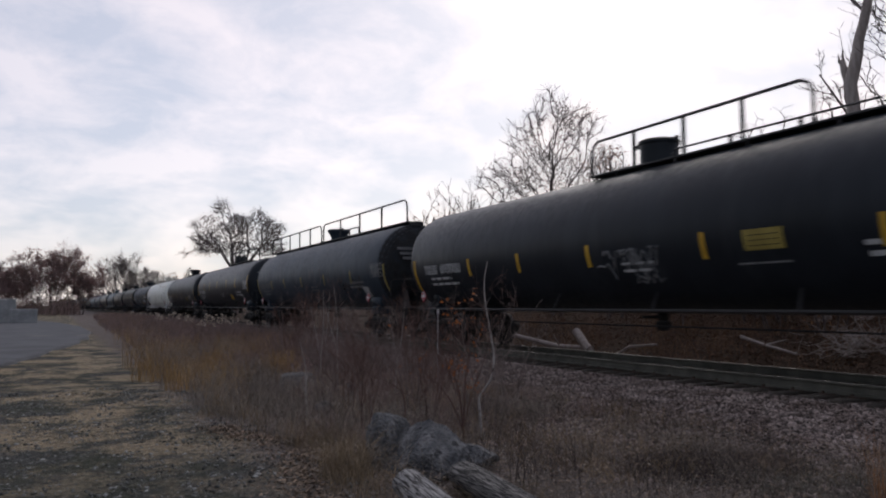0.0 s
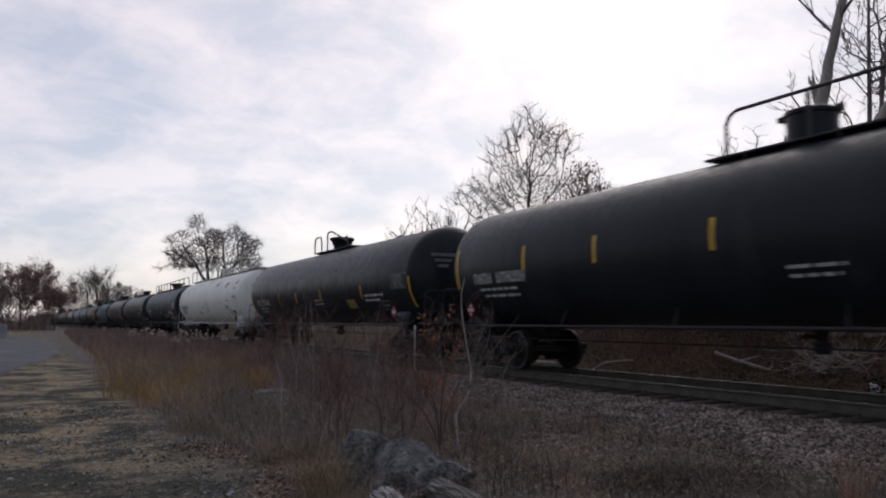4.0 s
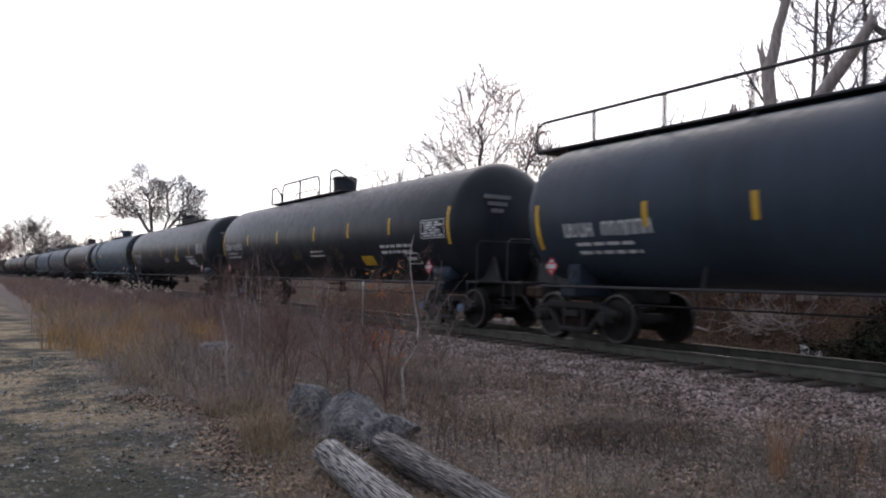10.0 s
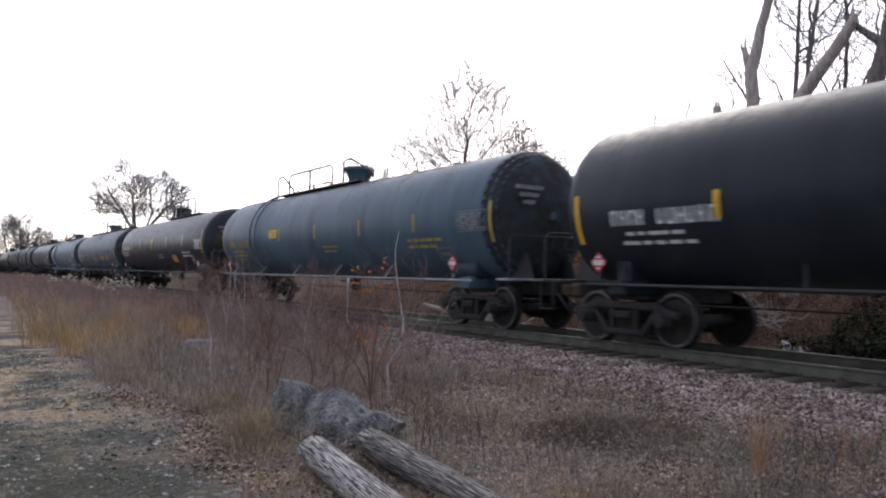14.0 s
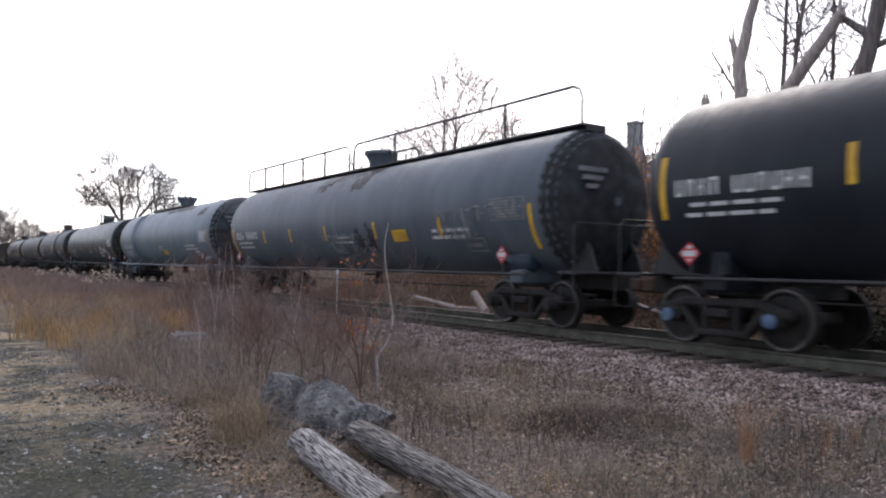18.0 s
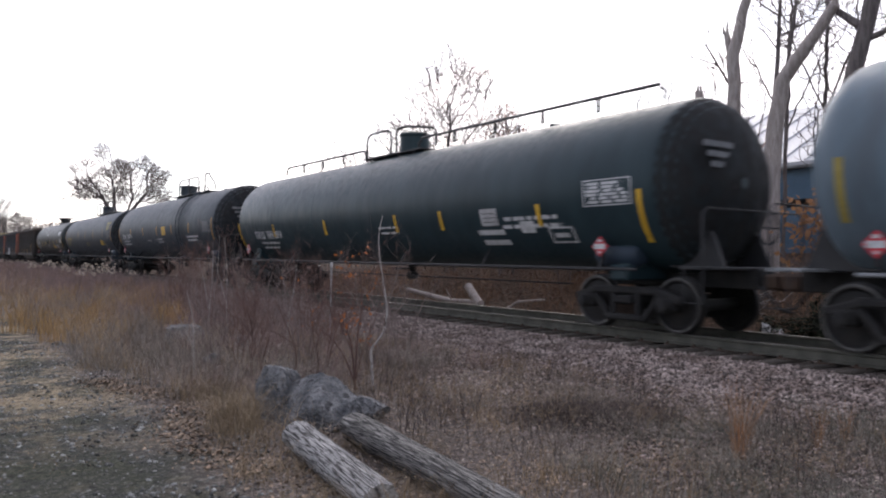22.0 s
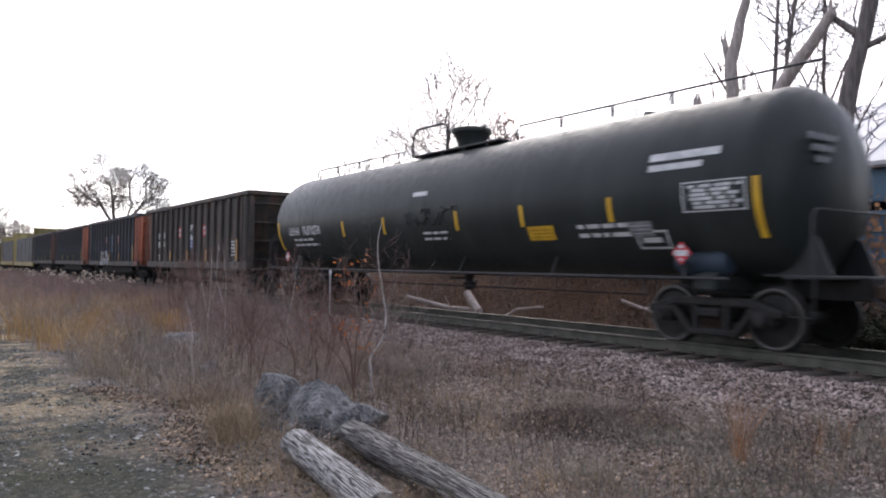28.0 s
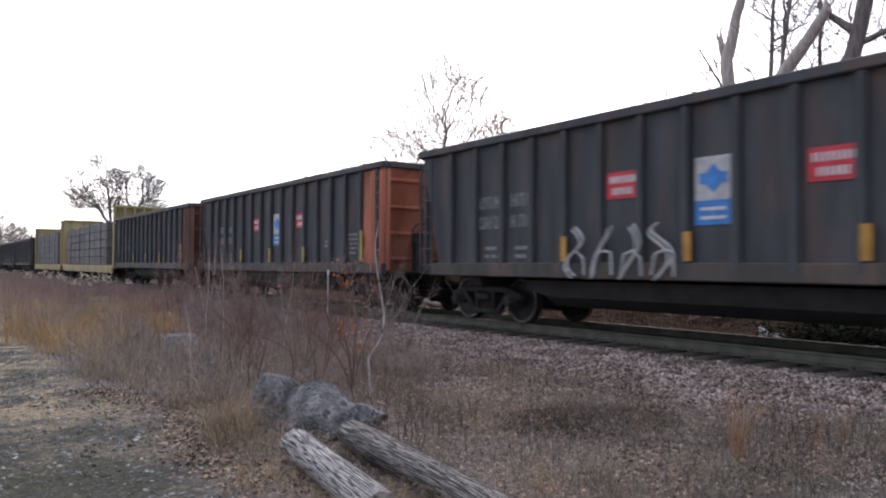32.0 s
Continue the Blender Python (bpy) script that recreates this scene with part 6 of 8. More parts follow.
def blades(name, seed, x, y, h, lean, width, mat, label, category, segs=3, twigs=0, twig_len=0.35, base=None, droop=0.5, make=True):
    """Thin stalks, each a bent ribbon that tapers, with side twigs if wanted."""
    r = rnd(seed)
    n = len(x)
    root = np.stack([x, y, heights(x, y) - 0.02 if base is None else base], 1)
    a = r.uniform(0, 2 * np.pi, n)
    out = np.stack([np.cos(a), np.sin(a), np.zeros(n)], 1)
    bend = (lean * r.uniform(0.2, 1.0, n) * h)[:, None]
    f = r.uniform(0, np.pi, n)
    side = np.stack([np.cos(f), np.sin(f), np.zeros(n)], 1)
    V, F, k = [], [], 0

    def ribbon(rootp, tipdir, length, outw, bendw, sidew, w0, sg):
        nonlocal k
        m = len(rootp)
        rows = []
        for i in range(sg + 1):
            t = i / sg
            p = rootp + tipdir * (length * t)[:, None] + outw * bendw * t ** 2
            p[:, 2] -= (bendw[:, 0] * droop * t ** 3)
            wd = (w0 * (1 - 0.8 * t))[:, None] * sidew
            rows.append(np.stack([p - wd, p + wd], 1))
        v = np.stack(rows, 1).reshape(m, -1, 3)
        q = np.array([(2 * i, 2 * i + 1, 2 * i + 3, 2 * i + 2) for i in range(sg)])
        V.append(v.reshape(-1, 3))
        F.append((q[None] + (k + np.arange(m) * (2 * (sg + 1)))[:, None, None]).reshape(-1, 4))
        k += m * 2 * (sg + 1)

    up = np.stack([r.normal(0, 0.26, n) * min(lean, 1.0), r.normal(0, 0.26, n) * min(lean, 1.0), np.ones(n)], 1)
    w0 = width * r.uniform(0.6, 1.3, n)
    ribbon(root.copy(), up, h, out, bend, side, w0, segs)
    for j in range(twigs):
        t = r.uniform(0.3, 0.95, n)
        start = root + up * (h * t)[:, None] + out * bend * (t ** 2)[:, None]
        b = r.uniform(0, 2 * np.pi, n)
        rise = r.uniform(0.4, 1.2, n)
        d = np.stack([np.cos(b), np.sin(b), rise], 1)
        d /= np.linalg.norm(d, axis=1)[:, None]
        ln = h * twig_len * r.uniform(0.4, 1.0, n) * (1.15 - t)
        o2 = np.stack([np.cos(b + 1), np.sin(b + 1), np.zeros(n)], 1)
        ribbon(start, d, ln, o2, (0.25 * ln)[:, None], side, w0 * 0.6, 1 if twigs > 5 else 2)
    me = big_mesh(name, np.concatenate(V), np.concatenate(F), mat)
    if not make:
        return me
    return tagged(new(name, me), label, category, kind="stuff")


def leaf_scatter(name, seed, x, y, size, mat, label, lift=0.02, z=None):
    r = rnd(seed)
    n = len(x)
    c = np.stack([x, y, (heights(x, y) if z is None else z) + r.uniform(0.0, lift, n)], 1)
    a, b = r.uniform(0, 6.28, n), r.uniform(-0.6, 0.6, n)
    u = np.stack([np.cos(a), np.sin(a), 0.4 * np.sin(b)], 1) * (size * r.uniform(0.6, 1.2, n))[:, None]
    w = np.stack([-np.sin(a), np.cos(a), 0.4 * np.cos(b * 3)], 1) * (size * r.uniform(0.35, 0.8, n))[:, None]
    v = np.stack([c - u, c - w * 0.9 + u * 0.1, c + u, c + w], 1)
    v[:, 1::2, 2] += (size * 0.35)
    f = np.arange(4 * n).reshape(n, 4)
    return tagged(new(name, big_mesh(name, v.reshape(-1, 3), f, mat)), label, "dead leaves", kind="stuff")


def weed_belt():
    r = rnd(21)

    def belt(n, y0, y1, power, lo, hi):
        y = y0 + (y1 - y0) * r.rand(n) ** power
        edge = 1.95 + 0.35 * np.sin(y * 0.9) + 0.02 * np.maximum(0, y - 17) + 0.35 * np.array([noise.noise((b * 1.3, 5.0, 0.0)) for b in y])
        first = np.maximum(lo, edge)
        x = first + (hi - first) * r.rand(n) ** 0.92 + np.array([sway(b) for b in y])
        return x, y

    def clumped(x, y, f, thr):
        k = np.array([noise.noise((a * f, b * f, 7.0)) for a, b in zip(x, y)])
        return k > thr

    # tall red-brown weeds past the boulder
    x, y = belt(26000, 8.2, 34, 1.25, 2.0, 7.6)
    h = (0.2 + 0.7 * r.rand(len(x)) ** 1.5) * np.clip((y - 7.4) / 6.0, 0.25, 1) * np.clip((6.6 + 0.09 * np.maximum(0, y - 11) - x) / 1.6, 0.2, 1)
    h *= np.clip(0.85 + 1.3 * np.array([noise.noise((a * 0.7, b * 0.7, 4.0)) for a, b in zip(x, y)]), 0.3, 1.7)
    tone = np.array([noise.noise((a * 0.45, b * 0.3, 12.0)) for a, b in zip(x, y)]) + 0.13 * (4.7 - x)
    keep = clumped(x, y, 1.1, -0.02) & (r.rand(len(x)) < np.clip((7.0 + 0.06 * np.maximum(0, y - 11) - x) / 1.4, 0.15, 1))
    red, dull = keep & (tone < 0.17), keep & (tone >= 0.17)
    blades("dry_weeds", 22, x[red], y[red], h[red], 0.5, 0.0032, "weed", "red-brown dead weeds between lot and track", "weeds", 3, 8, 0.6)
    blades("dull_weeds", 35, x[dull], y[dull], h[dull], 0.6, 0.0032, "grey_weed", "grey-brown dead weeds between lot and track", "weeds", 3, 7, 0.6)
    x, y = belt(7000, 8.6, 30, 1.25, 2.0, 6.0)
    keep = clumped(x, y, 0.5, 0.0)
    blades("pale_weeds", 33, x[keep], y[keep], 0.25 + 0.45 * r.rand(keep.sum()), 0.6, 0.0034, "grey_weed", "greyish dead weeds mixed into the belt", "weeds", 3, 6, 0.5)
    # lower greyish grass nearer the camera
    x, y = belt(21000, 2.6, 12.0, 1.0, 2.7, 7.7)
    h = (0.03 + 0.17 * r.rand(len(x)) ** 1.8) * (1 + 0.8 * np.array([noise.noise((a * 0.9, b * 0.9, 9.0)) for a, b in zip(x, y)]))
    keep = clumped(x, y, 0.8, 0.14) | (clumped(x, y, 2.3, 0.2) & (r.rand(len(x)) < 0.5))
    keep &= r.rand(len(x)) < np.clip((8.2 - x) / 2.2, 0.12, 1)
    blades("grey_grass", 23, x[keep], y[keep], h[keep], 1.5, 0.0022, "grey_weed", "low grey-brown dead grass near the logs", "grass", 2, 3, 0.7)
    x, y = belt(2000, 2.6, 9.5, 1.0, 3.4, 7.8)
    keep = clumped(x, y, 0.8, 0.05)
    blades("dark_weeds", 34, x[keep], y[keep], 0.2 + 0.3 * r.rand(keep.sum()), 0.4, 0.003, "dark_weed", "dark dead stalks in the low grass", "weeds", 3, 6, 0.5)
    # a soft dark patch of bent weeds in the open
    q = rnd(75)
    n = 2600
    a, d = q.uniform(0, 6.28, n), np.sqrt(q.rand(n))
    x, y = 5.75 + 0.95 * d * np.cos(a) - 0.5 * d * np.sin(a), 5.5 + 0.6 * d * np.sin(a) + 0.25 * d * np.cos(a)
    blades("dark_weed_patch", 76, x, y, (0.12 + 0.22 * q.rand(n)) * (1.1 - 0.6 * d), 1.4, 0.0028, "dark_weed", "low dark patch of bent dead weeds", "weeds", 3, 5, 0.6)
    # ragged clumps of taller stalks that break the belt up
    for seed, mat, count, hi, name, label in ((71, "grey_weed", 70, 0.55, "weed_clumps", "ragged grey-brown clumps of dead weeds"), (72, "weed", 80, 0.6, "red_weed_clumps", "ragged red-brown clumps of dead weeds"),
                                              (73, "straw", 46, 0.45, "straw_clumps", "ragged straw-coloured grass clumps"), (74, "dark_weed", 60, 0.4, "dark_weed_clumps", "ragged dark clumps of dead weeds")):
        q = rnd(seed)
        cy = (2.8 if mat != "weed" else 8.0) + 19 * q.rand(count) ** 1.25
        cx = 2.6 + 4.7 * q.rand(count)
        per = 70
        size = q.uniform(0.45, 1.0, count)
        x = np.repeat(cx, per) + q.normal(0, 1, count * per) * np.repeat(0.10 + 0.16 * q.rand(count), per)
        y = np.repeat(cy, per) + q.normal(0, 1, count * per) * np.repeat(0.10 + 0.16 * q.rand(count), per)
        h = hi * np.repeat(size, per) * q.uniform(0.35, 1.0, count * per) * np.clip(0.5 + 0.06 * y, 0.5, 1.2)
        blades(name, seed + 10, x, y, h, 1.1, 0.0025, mat, label, "weeds", 3, 6, 0.5)
    # soft grey-green grass in the near corner by the track
    q = rnd(77)
    n = 9000
    x, y = 3.9 + 4.2 * q.rand(n), 2.1 + 2.7 * q.rand(n)
    keep = np.array([noise.noise((a * 0.9, b * 0.9, 41.0)) for a, b in zip(x, y)]) > -0.12 + 0.18 * np.maximum(0, y - 3.9) + 0.25 * np.maximum(0, 4.9 - x)
    blades("soft_grass", 78, x[keep], y[keep], 0.10 + 0.22 * q.rand(keep.sum()) ** 1.4, 1.0, 0.0017, "soft_grass", "soft grey-green dead grass near the track's toe", "grass", 3, 2, 0.5)
    n = 500
    x, y = 4.3 + 3.6 * q.rand(n), 2.2 + 2.6 * q.rand(n)
    blades("dark_stalks", 79, x, y, 0.15 + 0.25 * q.rand(n), 0.5, 0.0024, "dark_weed", "dark bare stalks in soft grass", "weeds", 3, 5, 0.5)
    # low stuff under it all
    x, y = belt(24000, 2.6, 30.0, 1.2, 2.2, 7.9)
    keep = clumped(x, y, 0.6, -0.05)
    x, y = x[keep], y[keep]
    blades("thatch", 24, x, y, 0.05 + 0.14 * r.rand(len(x)), 1.5, 0.003, "grey_weed", "matted dead grass on the ground", "grass", 2, 0)
    x, y = belt(14000, 3.0, 26.0, 1.1, 2.1, 7.6)
    keep = clumped(x, y, 0.7, 0.08)
    blades("straw_grass", 25, x[keep], y[keep], 0.12 + 0.3 * r.rand(keep.sum()), 0.8, 0.0028, "straw", "pale straw grass in the weed belt", "grass", 3, 0)
    # tall weeds right beside the track further on
    n = 9000
    y = 15 + 45 * r.rand(n) ** 1.2
    x = 8.5 - 2.6 * r.rand(n) + np.array([sway(b) for b in y])
    keep = clumped(x, y, 0.5, -0.2)
    h = (0.35 + 0.6 * r.rand(n)) * np.clip((y - 12) / 8, 0.35, 1)
    blades("trackside_weeds", 39, x[keep], y[keep], h[keep], 0.5, 0.005, "weed", "tall red-brown weeds beside the track", "weeds", 3, 7, 0.5)
    # far belt, coarser
    x, y = belt(20000, 30, 115, 1.25, 2.6, 8.6)
    h = 0.35 + 0.6 * r.rand(len(x))
    blades("far_weeds", 26, x, y, h, 0.4, 0.008, "weed", "brown dead weeds along the far track", "weeds", 2, 5, 0.5)
    x, y = belt(7000, 24, 110, 1.2, 2.3, 7.5)
    keep = clumped(x, y, 0.25, 0.0)
    x2, y2 = belt(5500, 12.5, 38, 1.0, 1.7, 4.8)
    k2 = clumped(x2, y2, 0.8, 0.06) & (r.rand(len(x2)) < np.clip((y2 - 12) / 5, 0.05, 1))
    blades("edge_straw", 36, x2[k2], y2[k2], 0.2 + 0.6 * r.rand(k2.sum()) ** 1.5, 0.8, 0.0036, "amber", "amber grass along the edge of the lane", "grass", 3, 1, 0.3)
    blades("far_straw", 27, x[keep], y[keep], 0.45 + 0.5 * r.rand(keep.sum()), 0.5, 0.008, "amber", "amber grass along the far track", "grass", 3, 0)
    # pale seed heads along the track
    n = 60
    y = np.repeat(26 + 62 * r.rand(6), 10) + r.normal(0, 1.2, n)
    x = 8.0 - 2.6 * r.rand(n) + np.array([sway(b) for b in y])
    z = heights(x, y)
    hh = 0.75 + 0.45 * r.rand(n)
    blades("seed_stalks", 28, x, y, hh, 0.15, 0.006, "weed", "thin stalks of dead goldenrod", "weeds", 2, 2, 0.4)
    pts = [(x + r.uniform(-0.09, 0.09, n), y + r.uniform(-0.09, 0.09, n), z + hh * r.uniform(0.82, 1.02, n)) for _ in range(6)]
    pebbles("seed_heads", 29, np.concatenate([p[0] for p in pts]), np.concatenate([p[1] for p in pts]), np.concatenate([p[2] for p in pts]),
            r.uniform(0.025, 0.06, 6 * n), "fluff", "fluffy cream seed heads of dead goldenrod", "weeds", 0.8)
    # leaves on the lot's edge and on the ground
    n = 3000
    y = 4.4 + 6.0 * r.rand(n)
    x = 2.2 + r.normal(0.0, 0.17, n) + 0.25 * np.sin(y * 1.7)
    leaf_scatter("fallen_leaves", 30, x, y, 0.024, "tan_leaf", "curled tan leaves along the edge of the lot")
    n = 6000
    x, y = 2.6 + 5.2 * r.rand(n), 2.6 + 9.5 * r.rand(n)
    pebbles("pale_chaff", 38, x, y, heights(x, y) + 0.12 * r.rand(n) ** 2, r.uniform(0.004, 0.011, n), "fluff", "pale seeds and chaff caught in the dead grass", "chaff", 0.6)
    x, y = belt(15000, 3.0, 14.0, 1.0, 2.4, 8.0)
    leaf_scatter("litter_leaves", 31, x, y, 0.02, "tan_leaf", "dead leaves caught in the grass", 0.1)
    # bleached bits of straw on the lot
    n = 16000
    x, y = r.uniform(-3.5, 2.2, n), 4.2 + 20 * r.rand(n) ** 1.2
    keep = clumped(x, y, 0.62, 0.05) | (clumped(x, y, 2.0, 0.15) & (y > 7))
    blades("lot_straw", 32, x[keep], y[keep], 0.02 + 0.05 * r.rand(keep.sum()), 2.0, 0.003, "straw", "flattened straw on the gravel lot", "grass", 2, 0, 0, None, 0.2)


weed_belt()


def tuft(name, x, y, n, radius, h, mat, label, seed, width=0.004, lean=0.5):
    r = rnd(seed)
    a, d = r.uniform(0, 6.28, n), radius * np.sqrt(r.rand(n))
    px, py = x + d * np.cos(a), y + d * np.sin(a)
    me = blades(name, seed + 1, px, py, h * r.uniform(0.5, 1.0, n), lean, width, mat, "", "", 4, 2, 0.25, make=False)
    return tagged(new(name, me), label, "grass", "grass tufts", "stuff")


for i, (x, y, n, rad, h) in enumerate(((2.15, 17.8, 200, 0.75, 0.85), (2.7, 17.0, 150, 0.6, 0.75), (4.4, 16.2, 300, 0.3, 0.8), (2.3, 20.8, 180, 0.8, 0.8), (3.6, 19.6, 300, 0.45, 0.75), (4.6, 17.4, 280, 0.4, 0.8), (2.9, 22.5, 260, 0.5, 0.8),
                                       (3.4, 26.0, 300, 0.8, 0.85), (2.3, 15.2, 170, 0.5, 0.75), (2.75, 14.0, 120, 0.4, 0.65), (3.1, 15.4, 140, 0.45, 0.8), (2.5, 12.8, 90, 0.35, 0.55), (5.2, 23.0, 260, 0.6, 0.7))):
    tuft("broom_grass", x, y, n, rad, h, "amber", "amber broom grass tuft among brown weeds", 400 + 7 * i, 0.005)
for i, (x, y, n, rad, h) in enumerate(((2.46, 3.98, 150, 0.2, 0.26), (2.72, 4.1, 110, 0.2, 0.24), (2.44, 6.75, 360, 0.24, 0.72), (2.32, 6.2, 120, 0.26, 0.45), (2.64, 7.4, 260, 0.3, 0.5), (2.7, 8.6, 260, 0.35, 0.5), (2.15, 5.3, 200, 0.3, 0.3), (2.05, 4.4, 200, 0.3, 0.28), (3.3, 5.2, 160, 0.3, 0.32), (2.72, 4.5, 130, 0.22, 0.27), (2.6, 3.7, 130, 0.25, 0.28), (3.15, 4.2, 150, 0.25, 0.3), (3.0, 5.6, 90, 0.15, 0.25), (2.2, 11.5, 220, 0.4, 0.35))):
    tuft("straw_tuft", x, y, n, rad, h, "brown_straw", "drooping brownish straw tuft beside the lot", 500 + 7 * i, 0.0024, 1.1)
for i, (x, y, n, h) in enumerate(((5.6, 3.75, 60, 0.8), (6.5, 3.6, 26, 0.62), (7.0, 3.6, 16, 0.5), (6.6, 3.0, 24, 0.4))):
    tuft("rust_tuft", x, y, n, 0.06, h, "rust_grass", "narrow rusty grass clump standing alone", 560 + 7 * i, 0.0022, 0.4)


# ---- boulder, stones and logs ----
def stone(name, m, size, seed, label, cut=()):
    r = rnd(seed)
    faces = [(Vector(r.normal(0, 1, 3)).normalized(), r.uniform(0.54, 0.78)) for _ in range(13)]
    bm = bmesh.new()
    bmesh.ops.create_icosphere(bm, subdivisions=5, radius=1.0)
    for v in bm.verts:
        p = v.co.copy()
        q = p * 2.4 + Vector((seed, seed, 0))
        cell = noise.voronoi(q)[0]
        k = 1 + 0.3 * noise.noise(p * 1.1 + Vector((seed, 0, 0))) + 0.16 * (cell[1] - cell[0] - 0.3)
        p = p * k
        for nrm, d in cut:
            nv = Vector(nrm).normalized()
            over = p.dot(nv) - d
            if over > 0:
                p -= nv * over * 0.85
        for nv, d in faces:
            over = p.dot(nv) - d
            if over > 0:
                p -= nv * over * 1.0
        p *= 1 + 0.03 * noise.noise(p * 5) + 0.035 * abs(noise.noise(p * 9)) + 0.015 * noise.noise(p * 22)
        v.co = Vector((p.x * size[0], p.y * size[1], p.z * size[2]))
    me = bpy.data.meshes.new(name)
    bm.to_mesh(me)
    bm.free()
    me.materials.append(M["rock"])
    me.polygons.foreach_set("use_smooth", [True] * len(me.polygons))
    me.set_sharp_from_angle(angle=radians(16))
    ob = new(name, me)
    ob.matrix_basis = m
    return tagged(ob, label, "rock", "rocks")


stone("boulder", pose(3.22, 6.6, 0.12, 6, 0, 20), (0.42, 0.64, 0.44), 3, "large grey boulder with flat faces behind two logs", (((-0.3, -0.6, 0.7), 0.62), ((0.8, -0.3, 0.5), 0.6), ((-0.9, 0.2, 0.3), 0.7)))
stone("boulder", pose(2.96, 7.12, 0.16, 10, 8, 60), (0.25, 0.29, 0.42), 8, "upright grey boulder leaning on a larger one", (((-0.4, -0.7, 0.4), 0.55), ((0, 0, 1), 0.8)))
stone("boulder", pose(3.68, 6.55, 0.14, 0, 10, -10), (0.26, 0.16, 0.15), 13, "flat grey slab wedged beside the boulder", (((0, 0, 1), 0.6), ((0.3, -0.8, 0.2), 0.6)))
stone("boulder", pose(4.1, 14.2, 0.08, 0, 0, 0), (0.46, 0.40, 0.38), 21, "grey boulder half hidden in red-brown weeds", (((-0.2, -0.7, 0.6), 0.6),))
stone("boulder", pose(4.9, 13.2, 0.04, 0, 0, 40), (0.24, 0.24, 0.2), 27, "small grey stone half hidden in weeds", (((0, -0.6, 0.7), 0.6),))
stone("boulder", pose(3.7, 11.3, 0.03, 0, 0, 80), (0.24, 0.2, 0.16), 31, "low grey stone among weeds", (((0, -0.6, 0.7), 0.6),))


def log(x0, y0, z0, x1, y1, z1, r0, r1, seed, label, wood="log"):
    a, b = Vector((x0, y0, z0)), Vector((x1, y1, z1))
    length = (b - a).length
    n, rings = 26, 34
    rr = rnd(seed)
    phase = rr.uniform(0, 6.28, 3)
    vs = []
    for i in range(rings + 1):
        t = i / rings
        rad = r0 + (r1 - r0) * t
        for j in range(n):
            an = 2 * math.pi * j / n
            k = 1 + 0.06 * math.sin(2 * an + phase[0]) + 0.04 * math.sin(3 * an + phase[1] + t) + 0.10 * noise.noise((math.cos(an) * 4.0, t * length * 0.6, math.sin(an) * 4.0 + seed))
            k -= 0.09 * max(0.0, noise.noise((an * 5.0, t * 1.2, seed)))
            end = 0.06 * noise.noise((math.cos(an) * 2, math.sin(an) * 2, seed)) if i in (0, rings) else 0.0
            vs.append((rad * k * math.cos(an), t * length + end, rad * k * math.sin(an)))
    fs = [(i * n + j, i * n + (j + 1) % n, (i + 1) * n + (j + 1) % n, (i + 1) * n + j) for i in range(rings) for j in range(n)]
    d = (b - a).normalized()
    m = Matrix.Translation(a) @ d.to_track_quat("Y", "Z").to_matrix().to_4x4()
    t = thing("weathered_log", m, label, "log", "logs")
    part("log_body", Shape().add(vs, fs).mesh("log_body", wood, 50), t)
    for i, name in ((0, "cut_end"), (rings, "cut_end")):
        ring = vs[i * n:(i + 1) * n]
        c = (0, ring[0][1] + (0.02 if i else -0.02), 0)
        part(name, Shape().add(ring + [c], [(j, (j + 1) % n, n) for j in range(n)]).mesh(name, "log_end", 50), t)
    return t


log(2.64, 5.88, 0.13, 2.46, 4.2, 0.05, 0.128, 0.13, 41, "short split grey weathered log lying before the boulder")
log(3.20, 5.92, 0.12, 2.93, 2.6, 0.05, 0.142, 0.115, 47, "dark grey weathered log lying beside a paler log", "log_dark")


# ---- woody plants ----
def limb(s, p, d, r, length, rng, segs=4, wander=0.18, tip=0.35, sides=5, lift=0.0):
    pts, radii = [Vector(p)], [r]
    d = Vector(d).normalized()
    for i in range(segs):
        d = (d + Vector((rng.uniform(-1, 1), rng.uniform(-1, 1), rng.uniform(-0.6, 0.8) + lift)) * wander).normalized()
        pts.append(pts[-1] + d * length / segs)
        radii.append(r * (1 - (1 - tip) * (i + 1) / segs))
    s.tube(pts, radii, sides, False)
    return pts, radii, d


def sprout(crown, pts, radii, d, length, depth, rng, kids, angle, shrink, leaves=None, lift=0.15, thin=0.003, wander=0.22):
    if depth == 0:
        if leaves is not None:
            leaves += [p for p in pts[1:] if rng.random() < 0.6]
        return
    for _ in range(kids):
        k = rng.uniform(0.35, 1.0) * (len(pts) - 1)
        i = min(int(k), len(pts) - 2)
        p = pts[i].lerp(pts[i + 1], k - i)
        axis = (pts[i + 1] - pts[i]).normalized()
        off = Vector((rng.uniform(-1, 1), rng.uniform(-1, 1), rng.uniform(-0.5, 1)))
        off = (off - axis * off.dot(axis)).normalized()
        a = math.radians(rng.uniform(angle * 0.6, angle * 1.3))
        nd = axis * math.cos(a) + off * math.sin(a)
        nl = length * shrink * rng.uniform(0.7, 1.2)
        nr = max(thin, min(radii[i] * 0.62, nl * 0.03))
        q, qr, qd = limb(crown, p, nd, nr, nl, rng, 3 if depth > 1 else 2, wander, 0.5 if depth > 2 else 0.85, 4 if depth > 2 else 3, lift)
        sprout(crown, q, qr, qd, nl, depth - 1, rng, kids, angle, shrink, leaves, lift, thin, wander)


